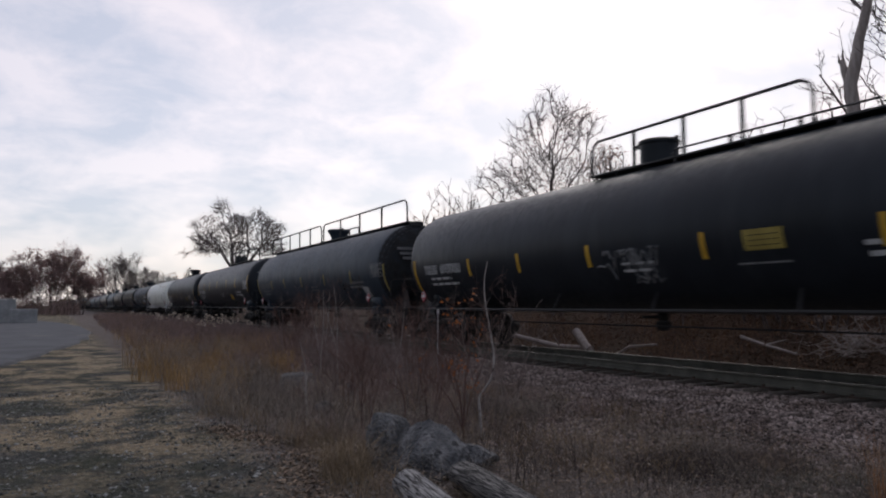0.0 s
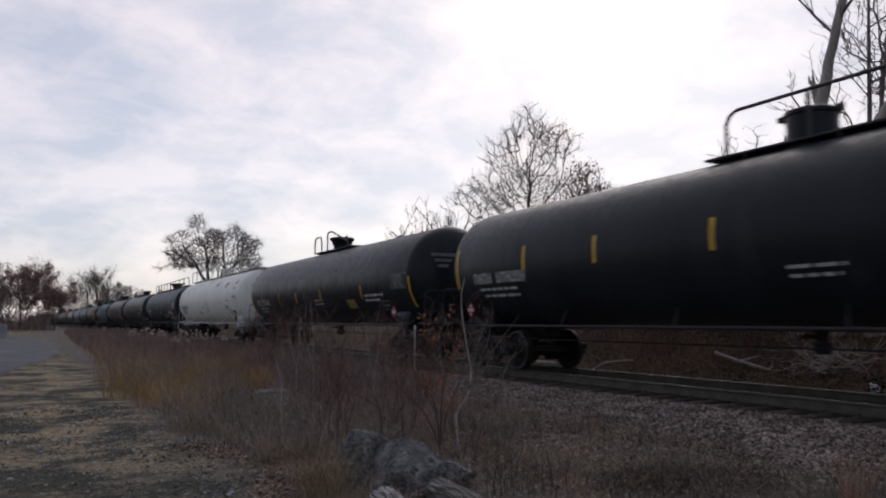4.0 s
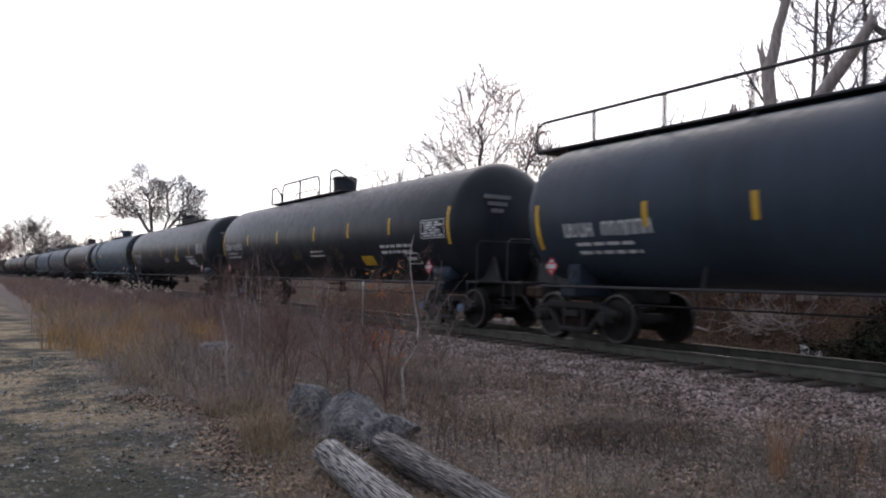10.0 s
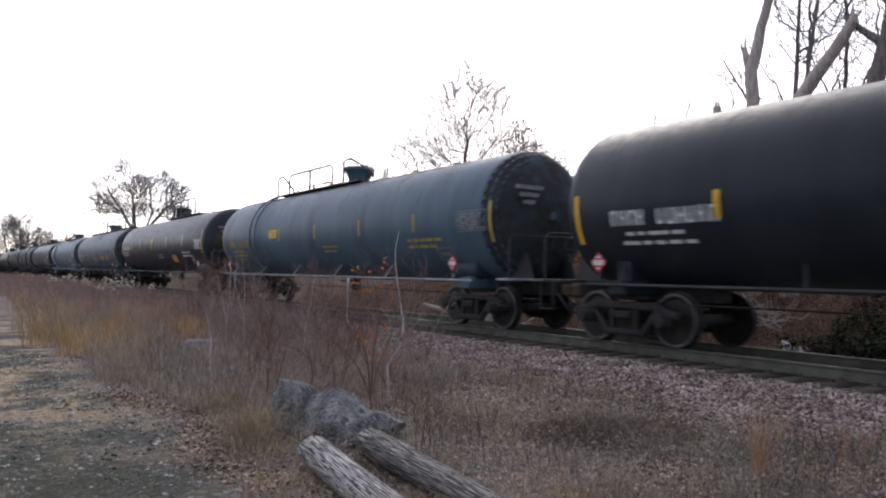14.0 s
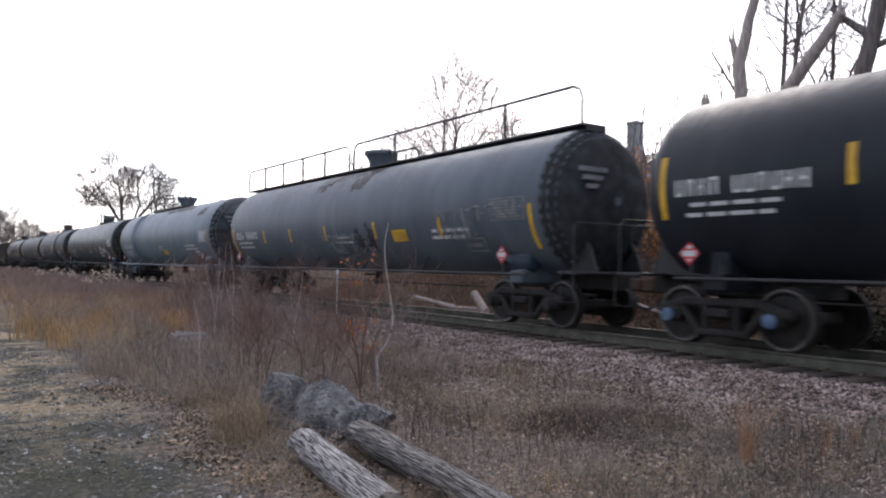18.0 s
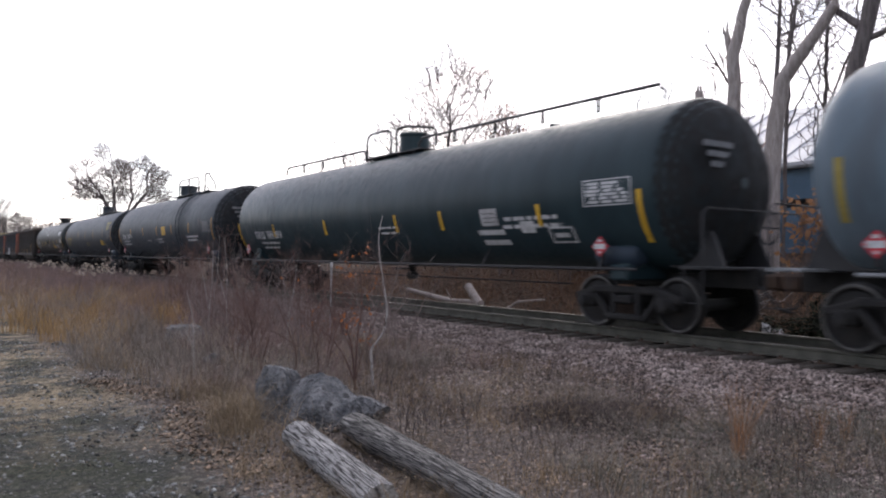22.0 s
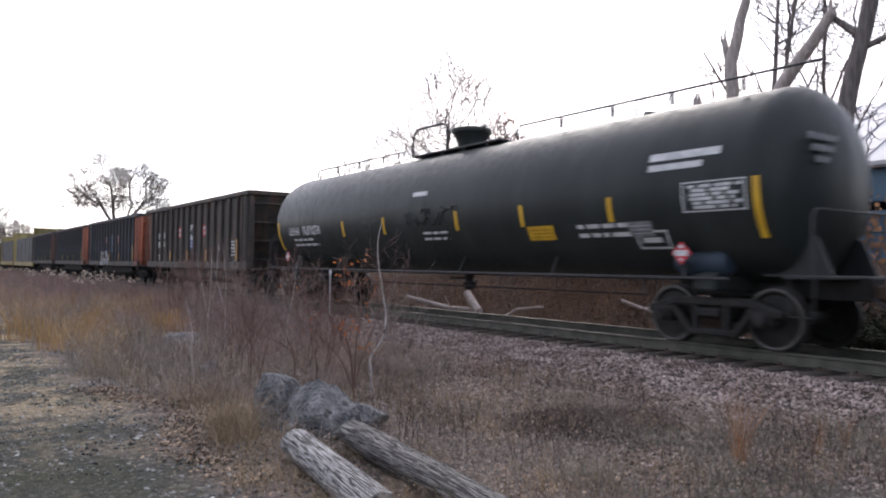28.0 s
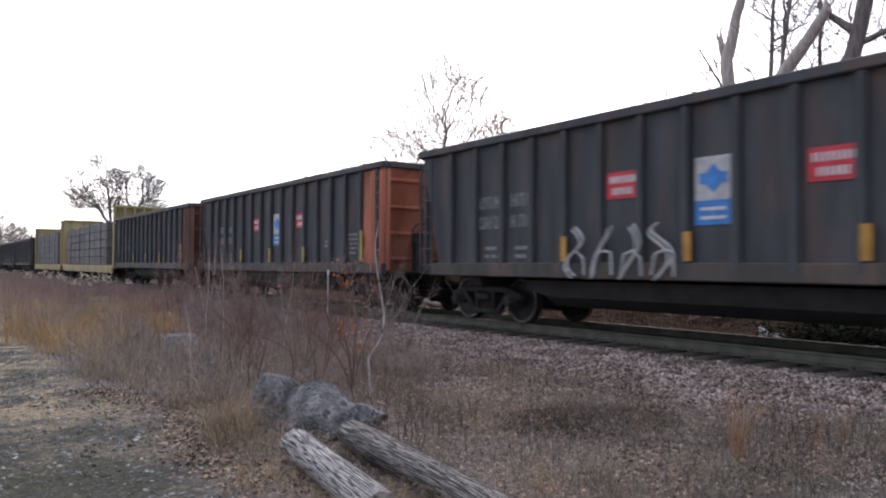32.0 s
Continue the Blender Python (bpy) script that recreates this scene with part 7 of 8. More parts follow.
def leaf_mesh(points, size, mat, rng, spread_r):
    n = len(points)
    r = rnd(rng.randint(0, 9999))
    c = np.array([tuple(p) for p in points]) + r.normal(0, spread_r, (n, 3))
    u = r.normal(0, 1, (n, 3))
    u /= np.linalg.norm(u, axis=1)[:, None]
    w = np.cross(u, r.normal(0, 1, (n, 3)))
    w /= np.linalg.norm(w, axis=1)[:, None]
    s = (size * r.uniform(0.5, 1.2, n))[:, None]
    v = np.stack([c - u * s, c - w * s * 0.6, c + u * s, c + w * s * 0.6], 1)
    return big_mesh("leaves", v.reshape(-1, 3), np.arange(4 * n).reshape(n, 4), mat)


def tree(name, x, y, height, seed, label, stems=1, r=0.16, lean=(0, 0), kids=4, depth=4, angle=42, shrink=0.6, first=0.3, boughs=7, leaf="", leaf_size=0.05, leaf_keep=1.0,
         bark="bark", spread_out=0.55, group="bare trees", thin=0.006, copies=1, lift=0.15, splay=0.22, reach=0.36, wander=0.22, stout=0.02):
    rng = random.Random(seed)
    t = thing(name, pose(x, y, ground_z(x, y) - 0.1), label, "tree", group)
    crown, leaves = Shape(), []
    for k in range(stems):
        trunk = Shape()
        a = 6.28 * (k + rng.uniform(-0.3, 0.3)) / stems
        d = Vector((lean[0] + (splay * math.cos(a) if stems > 1 else 0), lean[1] + (splay * math.sin(a) if stems > 1 else 0), 1))
        base = Vector((0.25 * math.cos(a), 0.25 * math.sin(a), 0)) if stems > 1 else Vector((0, 0, 0))
        pts, radii, d = limb(trunk, base, d, r * rng.uniform(0.8, 1.1), height * rng.uniform(0.72, 0.86), rng, 8, 0.09, 0.25, 9, 0.1)
        part("trunk", trunk.mesh("trunk", bark, 60), t)
        for i in range(boughs):
            f = first + (1 - first) * (i + rng.random()) / boughs
            j = min(int(f * 8), 7)
            p = pts[j].lerp(pts[j + 1], f * 8 - j)
            a = rng.uniform(0, 6.28)
            out = Vector((math.cos(a) * spread_out, math.sin(a) * spread_out, rng.uniform(0.35, 0.8)))
            ln = height * reach * (1.15 - 0.6 * f) * rng.uniform(0.8, 1.2)
            q, qr, qd = limb(crown, p, out, max(stout, radii[j] * 0.5), ln, rng, 4, 0.16, 0.35, 5, lift)
            sprout(crown, q, qr, qd, ln, depth - 1, rng, kids, angle, shrink, leaves, lift, thin, wander)
    part("crown", crown.mesh("crown", "twig", fix=False), t)
    if leaf:
        pts = [p for p in leaves for _ in range(copies) if rng.random() < leaf_keep]
        if pts:
            part("leaves", leaf_mesh(pts, leaf_size, leaf, rng, leaf_size * (1.5 if copies == 1 else 2.2)), t)
    return t


def colonise(stems, clouds, seed, step, reach, kill, rounds=90, lift=0.05, wobble=0.13):
    """Branches that grow from the stems towards points strewn in the crown's clouds (centre, radii, count)."""
    r = rnd(seed)
    goal = []
    for c, rad, n in clouds:
        d = r.normal(0, 1, (n, 3))
        d /= np.linalg.norm(d, axis=1)[:, None]
        goal.append(np.array(c) + d * np.array(rad) * (r.rand(n) ** 0.42)[:, None])
    goal = np.concatenate(goal)
    nodes, parent = [], []
    for stem in stems:
        p = [np.array(q, dtype=float) for q in stem]
        last = -1
        for a, b in zip(p, p[1:]):
            m = max(1, int(np.linalg.norm(b - a) / step))
            for i in range(m + (b is p[-1])):
                nodes.append(a + (b - a) * i / m + (r.normal(0, 0.04 * step ** 0.5, 3) if last >= 0 else 0))
                parent.append(last)
                last = len(nodes) - 1
    near, who = np.full(len(goal), 1e9), np.zeros(len(goal), dtype=int)
    kids = [0] * len(nodes)
    for q in parent:
        if q >= 0:
            kids[q] += 1
    done = 0
    for _ in range(rounds):
        fresh = np.array(nodes[done:])
        if not len(fresh) or not len(goal):
            break
        d = np.linalg.norm(goal[:, None] - fresh[None], axis=2)
        k = d.argmin(1)
        dm = d[np.arange(len(goal)), k]
        better = dm < near
        near, who = np.where(better, dm, near), np.where(better, k + done, who)
        done = len(nodes)
        keep = near > kill
        goal, near, who = goal[keep], near[keep], who[keep]
        live = near < reach
        for w in np.unique(who[live]):
            if kids[w] > 4:
                continue
            v = goal[live & (who == w)] - nodes[w]
            v = v[r.permutation(len(v))[:12]]
            v = (v / np.linalg.norm(v, axis=1)[:, None] ** 1.6).sum(0)
            v = v / (np.linalg.norm(v) + 1e-6) + r.normal(0, wobble, 3) + (0, 0, lift)
            nodes.append(nodes[w] + step * v / np.linalg.norm(v))
            parent.append(w)
            kids.append(0)
            kids[w] += 1
    return nodes, parent, kids


def grown_tree(name, x, y, seed, label, stems, clouds, step, reach, kill, tip, power=2.3, base=0.0, bark="bark", twigs=2, twig_len=0.5, leaf="", leaf_size=0.05, leaf_keep=1.0, copies=1, group="bare trees", lift=0.05):
    rng = random.Random(seed)
    t = thing(name, pose(x, y, ground_z(x, y) - 0.1), label, "tree", group)
    nodes, parent, kids = colonise(stems, clouds, seed, step, reach, kill, lift=lift)
    n = len(nodes)
    area, first, big = [0.0] * n, [-1] * n, [0.0] * n
    radius = [tip] * n
    for i in range(n - 1, -1, -1):
        radius[i] = max(tip, area[i] ** (1 / power)) if area[i] else tip
        q = parent[i]
        if q >= 0:
            area[q] += radius[i] ** power
            if radius[i] > big[q]:
                big[q], first[q] = radius[i], i
    root = max(radius[i] for i in range(n) if parent[i] < 0)
    if base:
        radius = [tip + (q - tip) * (base - tip) / max(1e-6, root - tip) for q in radius]
    trunk, crown, tips = Shape(), Shape(), []
    for i in range(n):
        q = parent[i]
        if q >= 0 and first[q] == i:
            continue
        chain, rr = ([nodes[q]], [min(radius[q], radius[i] * 1.1)]) if q >= 0 else ([], [])
        k = i
        while k >= 0:
            chain.append(nodes[k])
            rr.append(radius[k])
            k = first[k]
        if len(chain) < 2:
            continue
        rr[-1] = rr[-1] * 0.6
        (trunk if q < 0 else crown).tube(chain, rr, 9 if q < 0 else 5 if rr[0] > 3 * tip else 3, False)
    for i in range(n):
        if kids[i] == 0 or radius[i] < 1.6 * tip:
            p = Vector(nodes[i])
            tips.append(p)
            d = p - Vector(nodes[parent[i]]) if parent[i] >= 0 else Vector((0, 0, 1))
            for _ in range(twigs):
                o = d.normalized() + Vector((rng.uniform(-1, 1), rng.uniform(-1, 1), rng.uniform(-0.6, 1)))
                b, _r, _d = limb(crown, p, o, tip * 0.75, twig_len * rng.uniform(0.5, 1.2), rng, 2, 0.25, 0.5, 3)
                tips.append(b[-1])
    part("trunk", trunk.mesh("trunk", bark, 60), t)
    tagged(part("crown", crown.mesh("crown", "twig", fix=False), t), kind="stuff")
    if leaf:
        pts = [p for p in tips for _ in range(copies) if rng.random() < leaf_keep]
        part("leaves", leaf_mesh(pts, leaf_size, leaf, rng, leaf_size * 1.8), t)
    return t


def clumps(seed, centre, radii, count, size, n):
    """Small clouds strewn through an ellipsoid, so that the crown has gaps and an uneven edge."""
    q = random.Random(seed)
    out = []
    while len(out) < count:
        d = Vector((q.uniform(-1, 1), q.uniform(-1, 1), q.uniform(-1, 1)))
        if 0.35 < d.length < 1:
            f = q.uniform(0.75, 1.25)
            out.append((tuple(c + a * r for c, a, r in zip(centre, d, radii)), tuple(f * b for b in size), n))
    return out


# the bare tree above the train, its leafy neighbour, and low shrubs
grown_tree("bare_tree", 19.4, 27.4, 3, "bare many-stemmed tree on the bank behind the train",
           [[(0, 0, 0), (-0.05, 0.05, 3.0), (-0.15, 0.1, 5.2), (-0.05, 0.05, 6.2)], [(0.05, 0, 0), (0.2, -0.1, 3.2), (0.35, -0.25, 5.4)], [(-0.1, 0.1, 0), (-0.6, 0.45, 3.0), (-1.3, 0.95, 4.4)],
            [(0.1, -0.05, 0), (0.45, -0.3, 3.2), (1.2, -0.85, 4.9)], [(-0.05, 0, 0), (-0.3, 0.2, 3.4), (-0.65, 0.45, 5.4)]],
           clumps(31, (0.1, -0.05, 7.0), (2.0, 1.8, 2.0), 30, (0.62, 0.6, 0.75), 85) + clumps(32, (-1.7, 1.2, 5.7), (1.3, 1.1, 1.2), 12, (0.6, 0.55, 0.6), 75) + clumps(33, (1.8, -1.3, 6.1), (1.3, 1.1, 1.1), 11, (0.6, 0.55, 0.6), 75) + [((-0.2, 0.1, 9.2), (0.7, 0.7, 1.0), 60)],
           0.17, 9.0, 0.215, 0.0115, 1.9, 0.08, twigs=2, twig_len=0.5, lift=0.3)
grown_tree("leafy_tree", 20.5, 24.9, 9, "slender tree with some pinkish dead leaves", [[(0, 0, 0), (0.1, 0, 2.5), (0.0, 0.1, 4.0)], [(0.1, 0, 0), (0.4, -0.2, 2.6), (0.6, -0.4, 3.9)], [(0, 0, 0), (-0.2, 0.2, 2.6), (-0.5, 0.4, 4.2)]],
           [((-0.1, 0.1, 5.7), (1.1, 1.1, 1.4), 420), ((0.9, -0.6, 5.0), (1.2, 1.0, 0.9), 300)], 0.18, 9.0, 0.26, 0.0135, 2.2, 0.06, twigs=1, twig_len=0.28, leaf="pink_leaf", leaf_size=0.062, leaf_keep=0.62, copies=2, lift=0.2)
grown_tree("bare_tree", 17.0, 84.5, 14, "broad bare tree with two spreading domed crowns", [[(0, 0, 0), (0.05, 0, 5.0), (-0.1, 0, 7.4)], [(0.02, 0, 0), (0.05, 0, 4.8), (-1.2, 0.2, 6.9)], [(0.5, 0, 0), (1.0, -0.2, 5.0), (1.7, -0.3, 7.0)], [(0.5, 0, 0), (1.1, -0.2, 5.0), (2.6, -0.5, 7.0)]],
           clumps(41, (-1.0, 0.2, 9.1), (3.3, 2.6, 2.5), 34, (0.95, 0.9, 0.55), 105) + clumps(42, (2.9, -0.5, 8.8), (2.4, 2.2, 2.4), 25, (0.9, 0.85, 0.55), 100) + clumps(43, (-3.0, 0.6, 6.9), (1.9, 1.3, 0.9), 9, (0.9, 0.8, 0.4), 75) + clumps(44, (4.0, -0.8, 6.9), (1.5, 1.1, 0.9), 7, (0.9, 0.8, 0.4), 70) + [((-1.2, 0.2, 11.9), (0.9, 0.9, 0.7), 90)],
           0.26, 20.0, 0.31, 0.0215, 1.9, 0.17, twigs=3, twig_len=0.7, lift=0.0)
for i, (x, y, h) in enumerate(((19.0, 33.0, 7.0), (19.5, 36.5, 6.6), (20.0, 40.0, 6.2), (18.0, 46.0, 4.6), (17.5, 58.0, 5.0), (19.0, 52.0, 4.8))):
    tree("bare_shrub", x, y, h, 60 + i, "bare brushy shrub on the bank behind the train", 4, 0.03, boughs=4, kids=3, depth=3, angle=28, spread_out=0.35, first=0.35, thin=0.011, group="bank shrubs")


BANK = ((18.5, 16.2, 3.4), (20.5, 17.6, 3.8), (22.5, 19.0, 4.2), (19.5, 19.5, 3.4), (21.5, 21.2, 3.8), (18.2, 22.0, 2.8), (23.0, 16.0, 4.0), (20.5, 14.8, 3.2), (17.4, 18.2, 2.2), (24.0, 22.5, 4.2), (17.2, 12.6, 2.0), (18.0, 9.6, 2.4),
        (22.0, 25.5, 3.8), (18.5, 26.0, 3.0), (19.5, 30.5, 3.4), (17.6, 14.6, 2.4))
for i, (x, y, h) in enumerate(BANK):
    tree("brown_shrub", x, y, h, 130 + i, "shrub holding orange-brown dead leaves on the bank", 4, 0.03, boughs=5, kids=3, depth=3, angle=34, spread_out=0.5, first=0.15, leaf="shrub_leaf", leaf_size=0.095, leaf_keep=0.8, copies=4, group="bank shrubs")


# the trees with broken tops
def broken_tree(x, y, pts, radii, seed, label, stub=None, snag=None, bark="pale_bark"):
    rng = random.Random(seed)
    g = ground_z(x, y) - 0.1
    t = thing("broken_tree", pose(x, y, g), label, "tree", "broken trees")
    trunk = Shape()
    p = [Vector(q) for q in pts]
    fine, fr = [], []
    for (a, b), (ra, rb) in zip(zip(p, p[1:]), zip(radii, radii[1:])):
        for i in range(3):
            fine.append(a.lerp(b, i / 3) + Vector((rng.uniform(-1, 1), rng.uniform(-1, 1), 0)) * 0.03)
            fr.append(ra + (rb - ra) * i / 3)
    fine.append(p[-1])
    fr.append(radii[-1])
    trunk.tube(fine, fr, 11)
    for k in range(3):
        a = 2.1 * k + seed
        top = fine[-1] + Vector((0.5 * radii[-1] * math.cos(a), 0.5 * radii[-1] * math.sin(a), 0))
        trunk.tube([top - Vector((0, 0, 0.1)), top + Vector((0.03, 0.02, rng.uniform(0.15, 0.4)))], [radii[-1] * 0.45, 0.01], 5)
    part("trunk", trunk.mesh("trunk", bark, 60), t)
    if snag:
        a, b = Vector(snag[0]), Vector(snag[1])
        sn = Shape().tube([a, a.lerp(b, 0.6), b], [snag[2], snag[2], snag[2] * 0.75], 9)
        for k in range(3):
            off = Vector((0.06 * math.cos(2.1 * k), 0.06 * math.sin(2.1 * k), 0))
            sn.tube([b + off - Vector((0, 0, 0.05)), b + off * 1.2 + Vector((0, 0.02, 0.12 + 0.09 * k))], [0.05, 0.008], 5)
        part("snag", sn.mesh("snag", bark, 60), t)
    crown = Shape()
    for q in (stub or ()):
        bp, br, bd = limb(crown, q[0], Vector(q[1]) - Vector(q[0]), q[2], (Vector(q[1]) - Vector(q[0])).length, rng, 5, 0.07, 0.5, 7)
        sprout(crown, bp, br, bd, (Vector(q[1]) - Vector(q[0])).length * 0.5, 3, rng, 4, 38, 0.62, None, 0.15, 0.0098, 0.12)
    tagged(part("crown", crown.mesh("crown", "bark", fix=False), t), kind="stuff")
    return t


broken_tree(19.0, 12.95, [(0, 0, 0), (0.05, -0.02, 3.0), (0.0, 0.05, 5.2), (0.0, 0.1, 6.4), (0.05, -0.15, 7.6), (0.15, -0.5, 9.0), (0.25, -0.9, 10.6)], [0.23, 0.2, 0.18, 0.175, 0.135, 0.115, 0.08], 71, "pale tree trunk with a snapped side stub",
            [((0.1, -0.33, 8.3), (0.4, 1.3, 10.2), 0.045), ((0.1, -0.4, 8.7), (0.6, -2.2, 10.6), 0.05), ((0.1, 0, 5.2), (0.0, 1.1, 6.9), 0.045)], ((0.0, 0.12, 6.2), (0.0, 0.34, 7.15), 0.105))
broken_tree(19.0, 11.9, [(0, 0, 0), (0, -0.1, 4.0), (0.0, -0.35, 5.4), (0.0, -1.0, 6.15), (0.0, -1.75, 7.1)], [0.26, 0.22, 0.19, 0.17, 0.13], 74, "leaning trunk with a splintered broken top",
            [((0.0, -0.1, 4.0), (0.5, 0.2, 9.5), 0.075), ((0.0, -0.2, 4.6), (0.6, -0.9, 10.0), 0.06)])
broken_tree(19.2, 10.2, [(0, 0, 0), (0, -0.2, 4.0), (0.0, -0.5, 5.5), (0.0, -1.25, 8.6)], [0.27, 0.23, 0.2, 0.16], 78, "dark leaning trunk with a broken side stub",
            [((0.0, -0.7, 6.3), (0.1, 0.35, 7.2), 0.12), ((0.0, -0.6, 6.0), (0.6, -2.4, 6.6), 0.09), ((0.0, -0.9, 7.0), (0.4, 0.6, 10.0), 0.05)], None, "bark")
broken_tree(18.6, 13.9, [(0, 0, 0), (0, -0.2, 3.2), (0.0, 0.0, 5.55)], [0.22, 0.18, 0.12], 81, "short broken trunk with a ragged top")
for i, (x, y, h) in enumerate(((20.5, 12.4, 11.5), (21.0, 11.5, 12.5), (23.0, 9.4, 12.0), (21.0, 8.3, 12.0), (24.0, 12.4, 11.0), (25.0, 7.6, 12.5))):
    q = random.Random(90 + i)
    a, b = q.uniform(-0.4, 0.4), q.uniform(-0.4, 0.4)
    fork = [(a * 0.4, b * 0.4, h * 0.36)]
    grown_tree("bare_tree", x, y, 90 + i, "slim bare tree with fine twigs on the bank", [[(0, 0, 0)] + fork + [(a, b, h * 0.62)], [(0.02, 0, 0)] + fork + [(a + 0.5, b - 0.7, h * 0.55)], [(0, 0.02, 0)] + fork + [(a - 0.4, b + 0.8, h * 0.52)]],
               [((a * 0.7, b * 0.7, h * 0.66), (1.8, 2.0, h * 0.3), 760), ((a, b, h * 0.88), (1.1, 1.1, h * 0.14), 140)], 0.22, 9.0, 0.32, 0.0095, 2.1, 0.055, twigs=1, twig_len=0.35, lift=0.2)

for i, (x, y, h) in enumerate(((18.2, 14.9, 6.4), (19.6, 13.5, 6.8), (20.2, 10.6, 6.0), (19.0, 16.4, 5.6))):
    grown_tree("bare_shrub", x, y, 140 + i, "thin bare shrub with a few dead leaves beside broken trees", [[(0, 0, 0), (-0.1, 0.1, h * 0.45)], [(0.1, 0, 0), (0.3, -0.3, h * 0.5)], [(0, 0.1, 0), (-0.3, 0.5, h * 0.5)]],
               [((0, 0.1, h * 0.7), (1.2, 1.3, h * 0.3), 420)], 0.22, 9.0, 0.3, 0.011, 2.2, 0.035, twigs=1, twig_len=0.25, leaf="pink_leaf", leaf_size=0.04, leaf_keep=0.12, group="bank shrubs")

# woods at the far end of the line, with distance haze in their leaf colour
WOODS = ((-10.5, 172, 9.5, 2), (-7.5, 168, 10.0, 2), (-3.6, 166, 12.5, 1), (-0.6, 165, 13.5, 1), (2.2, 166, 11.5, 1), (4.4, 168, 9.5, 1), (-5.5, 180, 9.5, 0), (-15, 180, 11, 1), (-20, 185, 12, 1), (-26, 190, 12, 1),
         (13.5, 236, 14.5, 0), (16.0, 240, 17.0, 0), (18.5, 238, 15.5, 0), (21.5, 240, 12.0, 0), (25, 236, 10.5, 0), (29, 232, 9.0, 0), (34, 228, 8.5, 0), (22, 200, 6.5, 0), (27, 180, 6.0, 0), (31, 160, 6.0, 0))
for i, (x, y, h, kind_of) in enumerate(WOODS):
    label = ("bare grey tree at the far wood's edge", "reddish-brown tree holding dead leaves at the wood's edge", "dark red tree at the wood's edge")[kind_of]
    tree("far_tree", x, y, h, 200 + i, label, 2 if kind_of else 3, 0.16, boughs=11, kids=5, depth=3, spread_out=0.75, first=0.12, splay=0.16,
         leaf="hazed_leaf" if kind_of else "", leaf_size=0.15, leaf_keep=0.95, copies=11 if kind_of == 2 else 8, thin=0.026, group="far woods")


def far_brush():
    r = rnd(61)
    n = 5200
    x = r.uniform(-60, 7.5, n)
    y = 150 + 60 * r.rand(n)
    keep = (x < 4)
    x, y = x[keep], y[keep]
    blades("far_brush", 62, x, y, r.uniform(1.0, 4.2, len(x)), 0.5, 0.05, "weed", "tangled brown brush at the wood's edge", "brush", 2, 7, 0.6)
    n = 3800
    x = 15.5 + 26 * r.rand(n)
    y = 30 + 240 * r.rand(n) ** 1.1
    blades("bank_brush", 63, x, y, r.uniform(0.8, 2.6, n), 0.5, 0.02, "weed", "bare brush along the bank behind the track", "brush", 2, 7, 0.6)
    n = 2600
    x = 15.2 + 10 * r.rand(n)
    y = 2 + 30 * r.rand(n)
    blades("bank_twigs", 64, x, y, r.uniform(0.2, 1.0, n), 0.8, 0.006, "red_twig", "bare twigs and briars on the bank", "brush", 3, 5, 0.6)
    n = 5200
    x, y = 14.2 + 3.2 * r.rand(n), 1 + 34 * r.rand(n)
    keep = np.array([noise.noise((a * 0.5, b * 0.5, 21.0)) for a, b in zip(x, y)]) > -0.05
    blades("bank_weeds", 66, x[keep], y[keep], 0.2 + 0.6 * r.rand(keep.sum()), 0.8, 0.0045, "bank_weed", "orange-brown dead weeds at the foot of the bank", "weeds", 3, 5, 0.6)
    n = 1500
    x, y = 13.9 + 1.6 * r.rand(n), 2.0 + 6.6 * r.rand(n)
    blades("dark_briars", 67, x, y, 0.2 + 0.5 * r.rand(n), 0.9, 0.005, "briar", "dark tangled briars beside the track", "brush", 3, 6, 0.6)
    n = 20000
    x, y = 13.7 + 3.6 * r.rand(n), 0.5 + 8.4 * r.rand(n)
    keep = np.array([noise.noise((a * 0.6, b * 0.6, 31.0)) for a, b in zip(x, y)]) > -0.15 + 0.05 * np.maximum(0, y - 6.5)
    leaf_scatter("dark_ivy", 68, x[keep], y[keep], 0.055, "ivy", "dark evergreen creeper beside the track", 0.45)
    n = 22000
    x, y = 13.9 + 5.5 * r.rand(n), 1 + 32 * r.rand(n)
    leaf_scatter("bank_leaves", 65, x, y, 0.045, "shaded_bank_leaf", "brown leaf litter on the bank behind the track", 0.06)


far_brush()


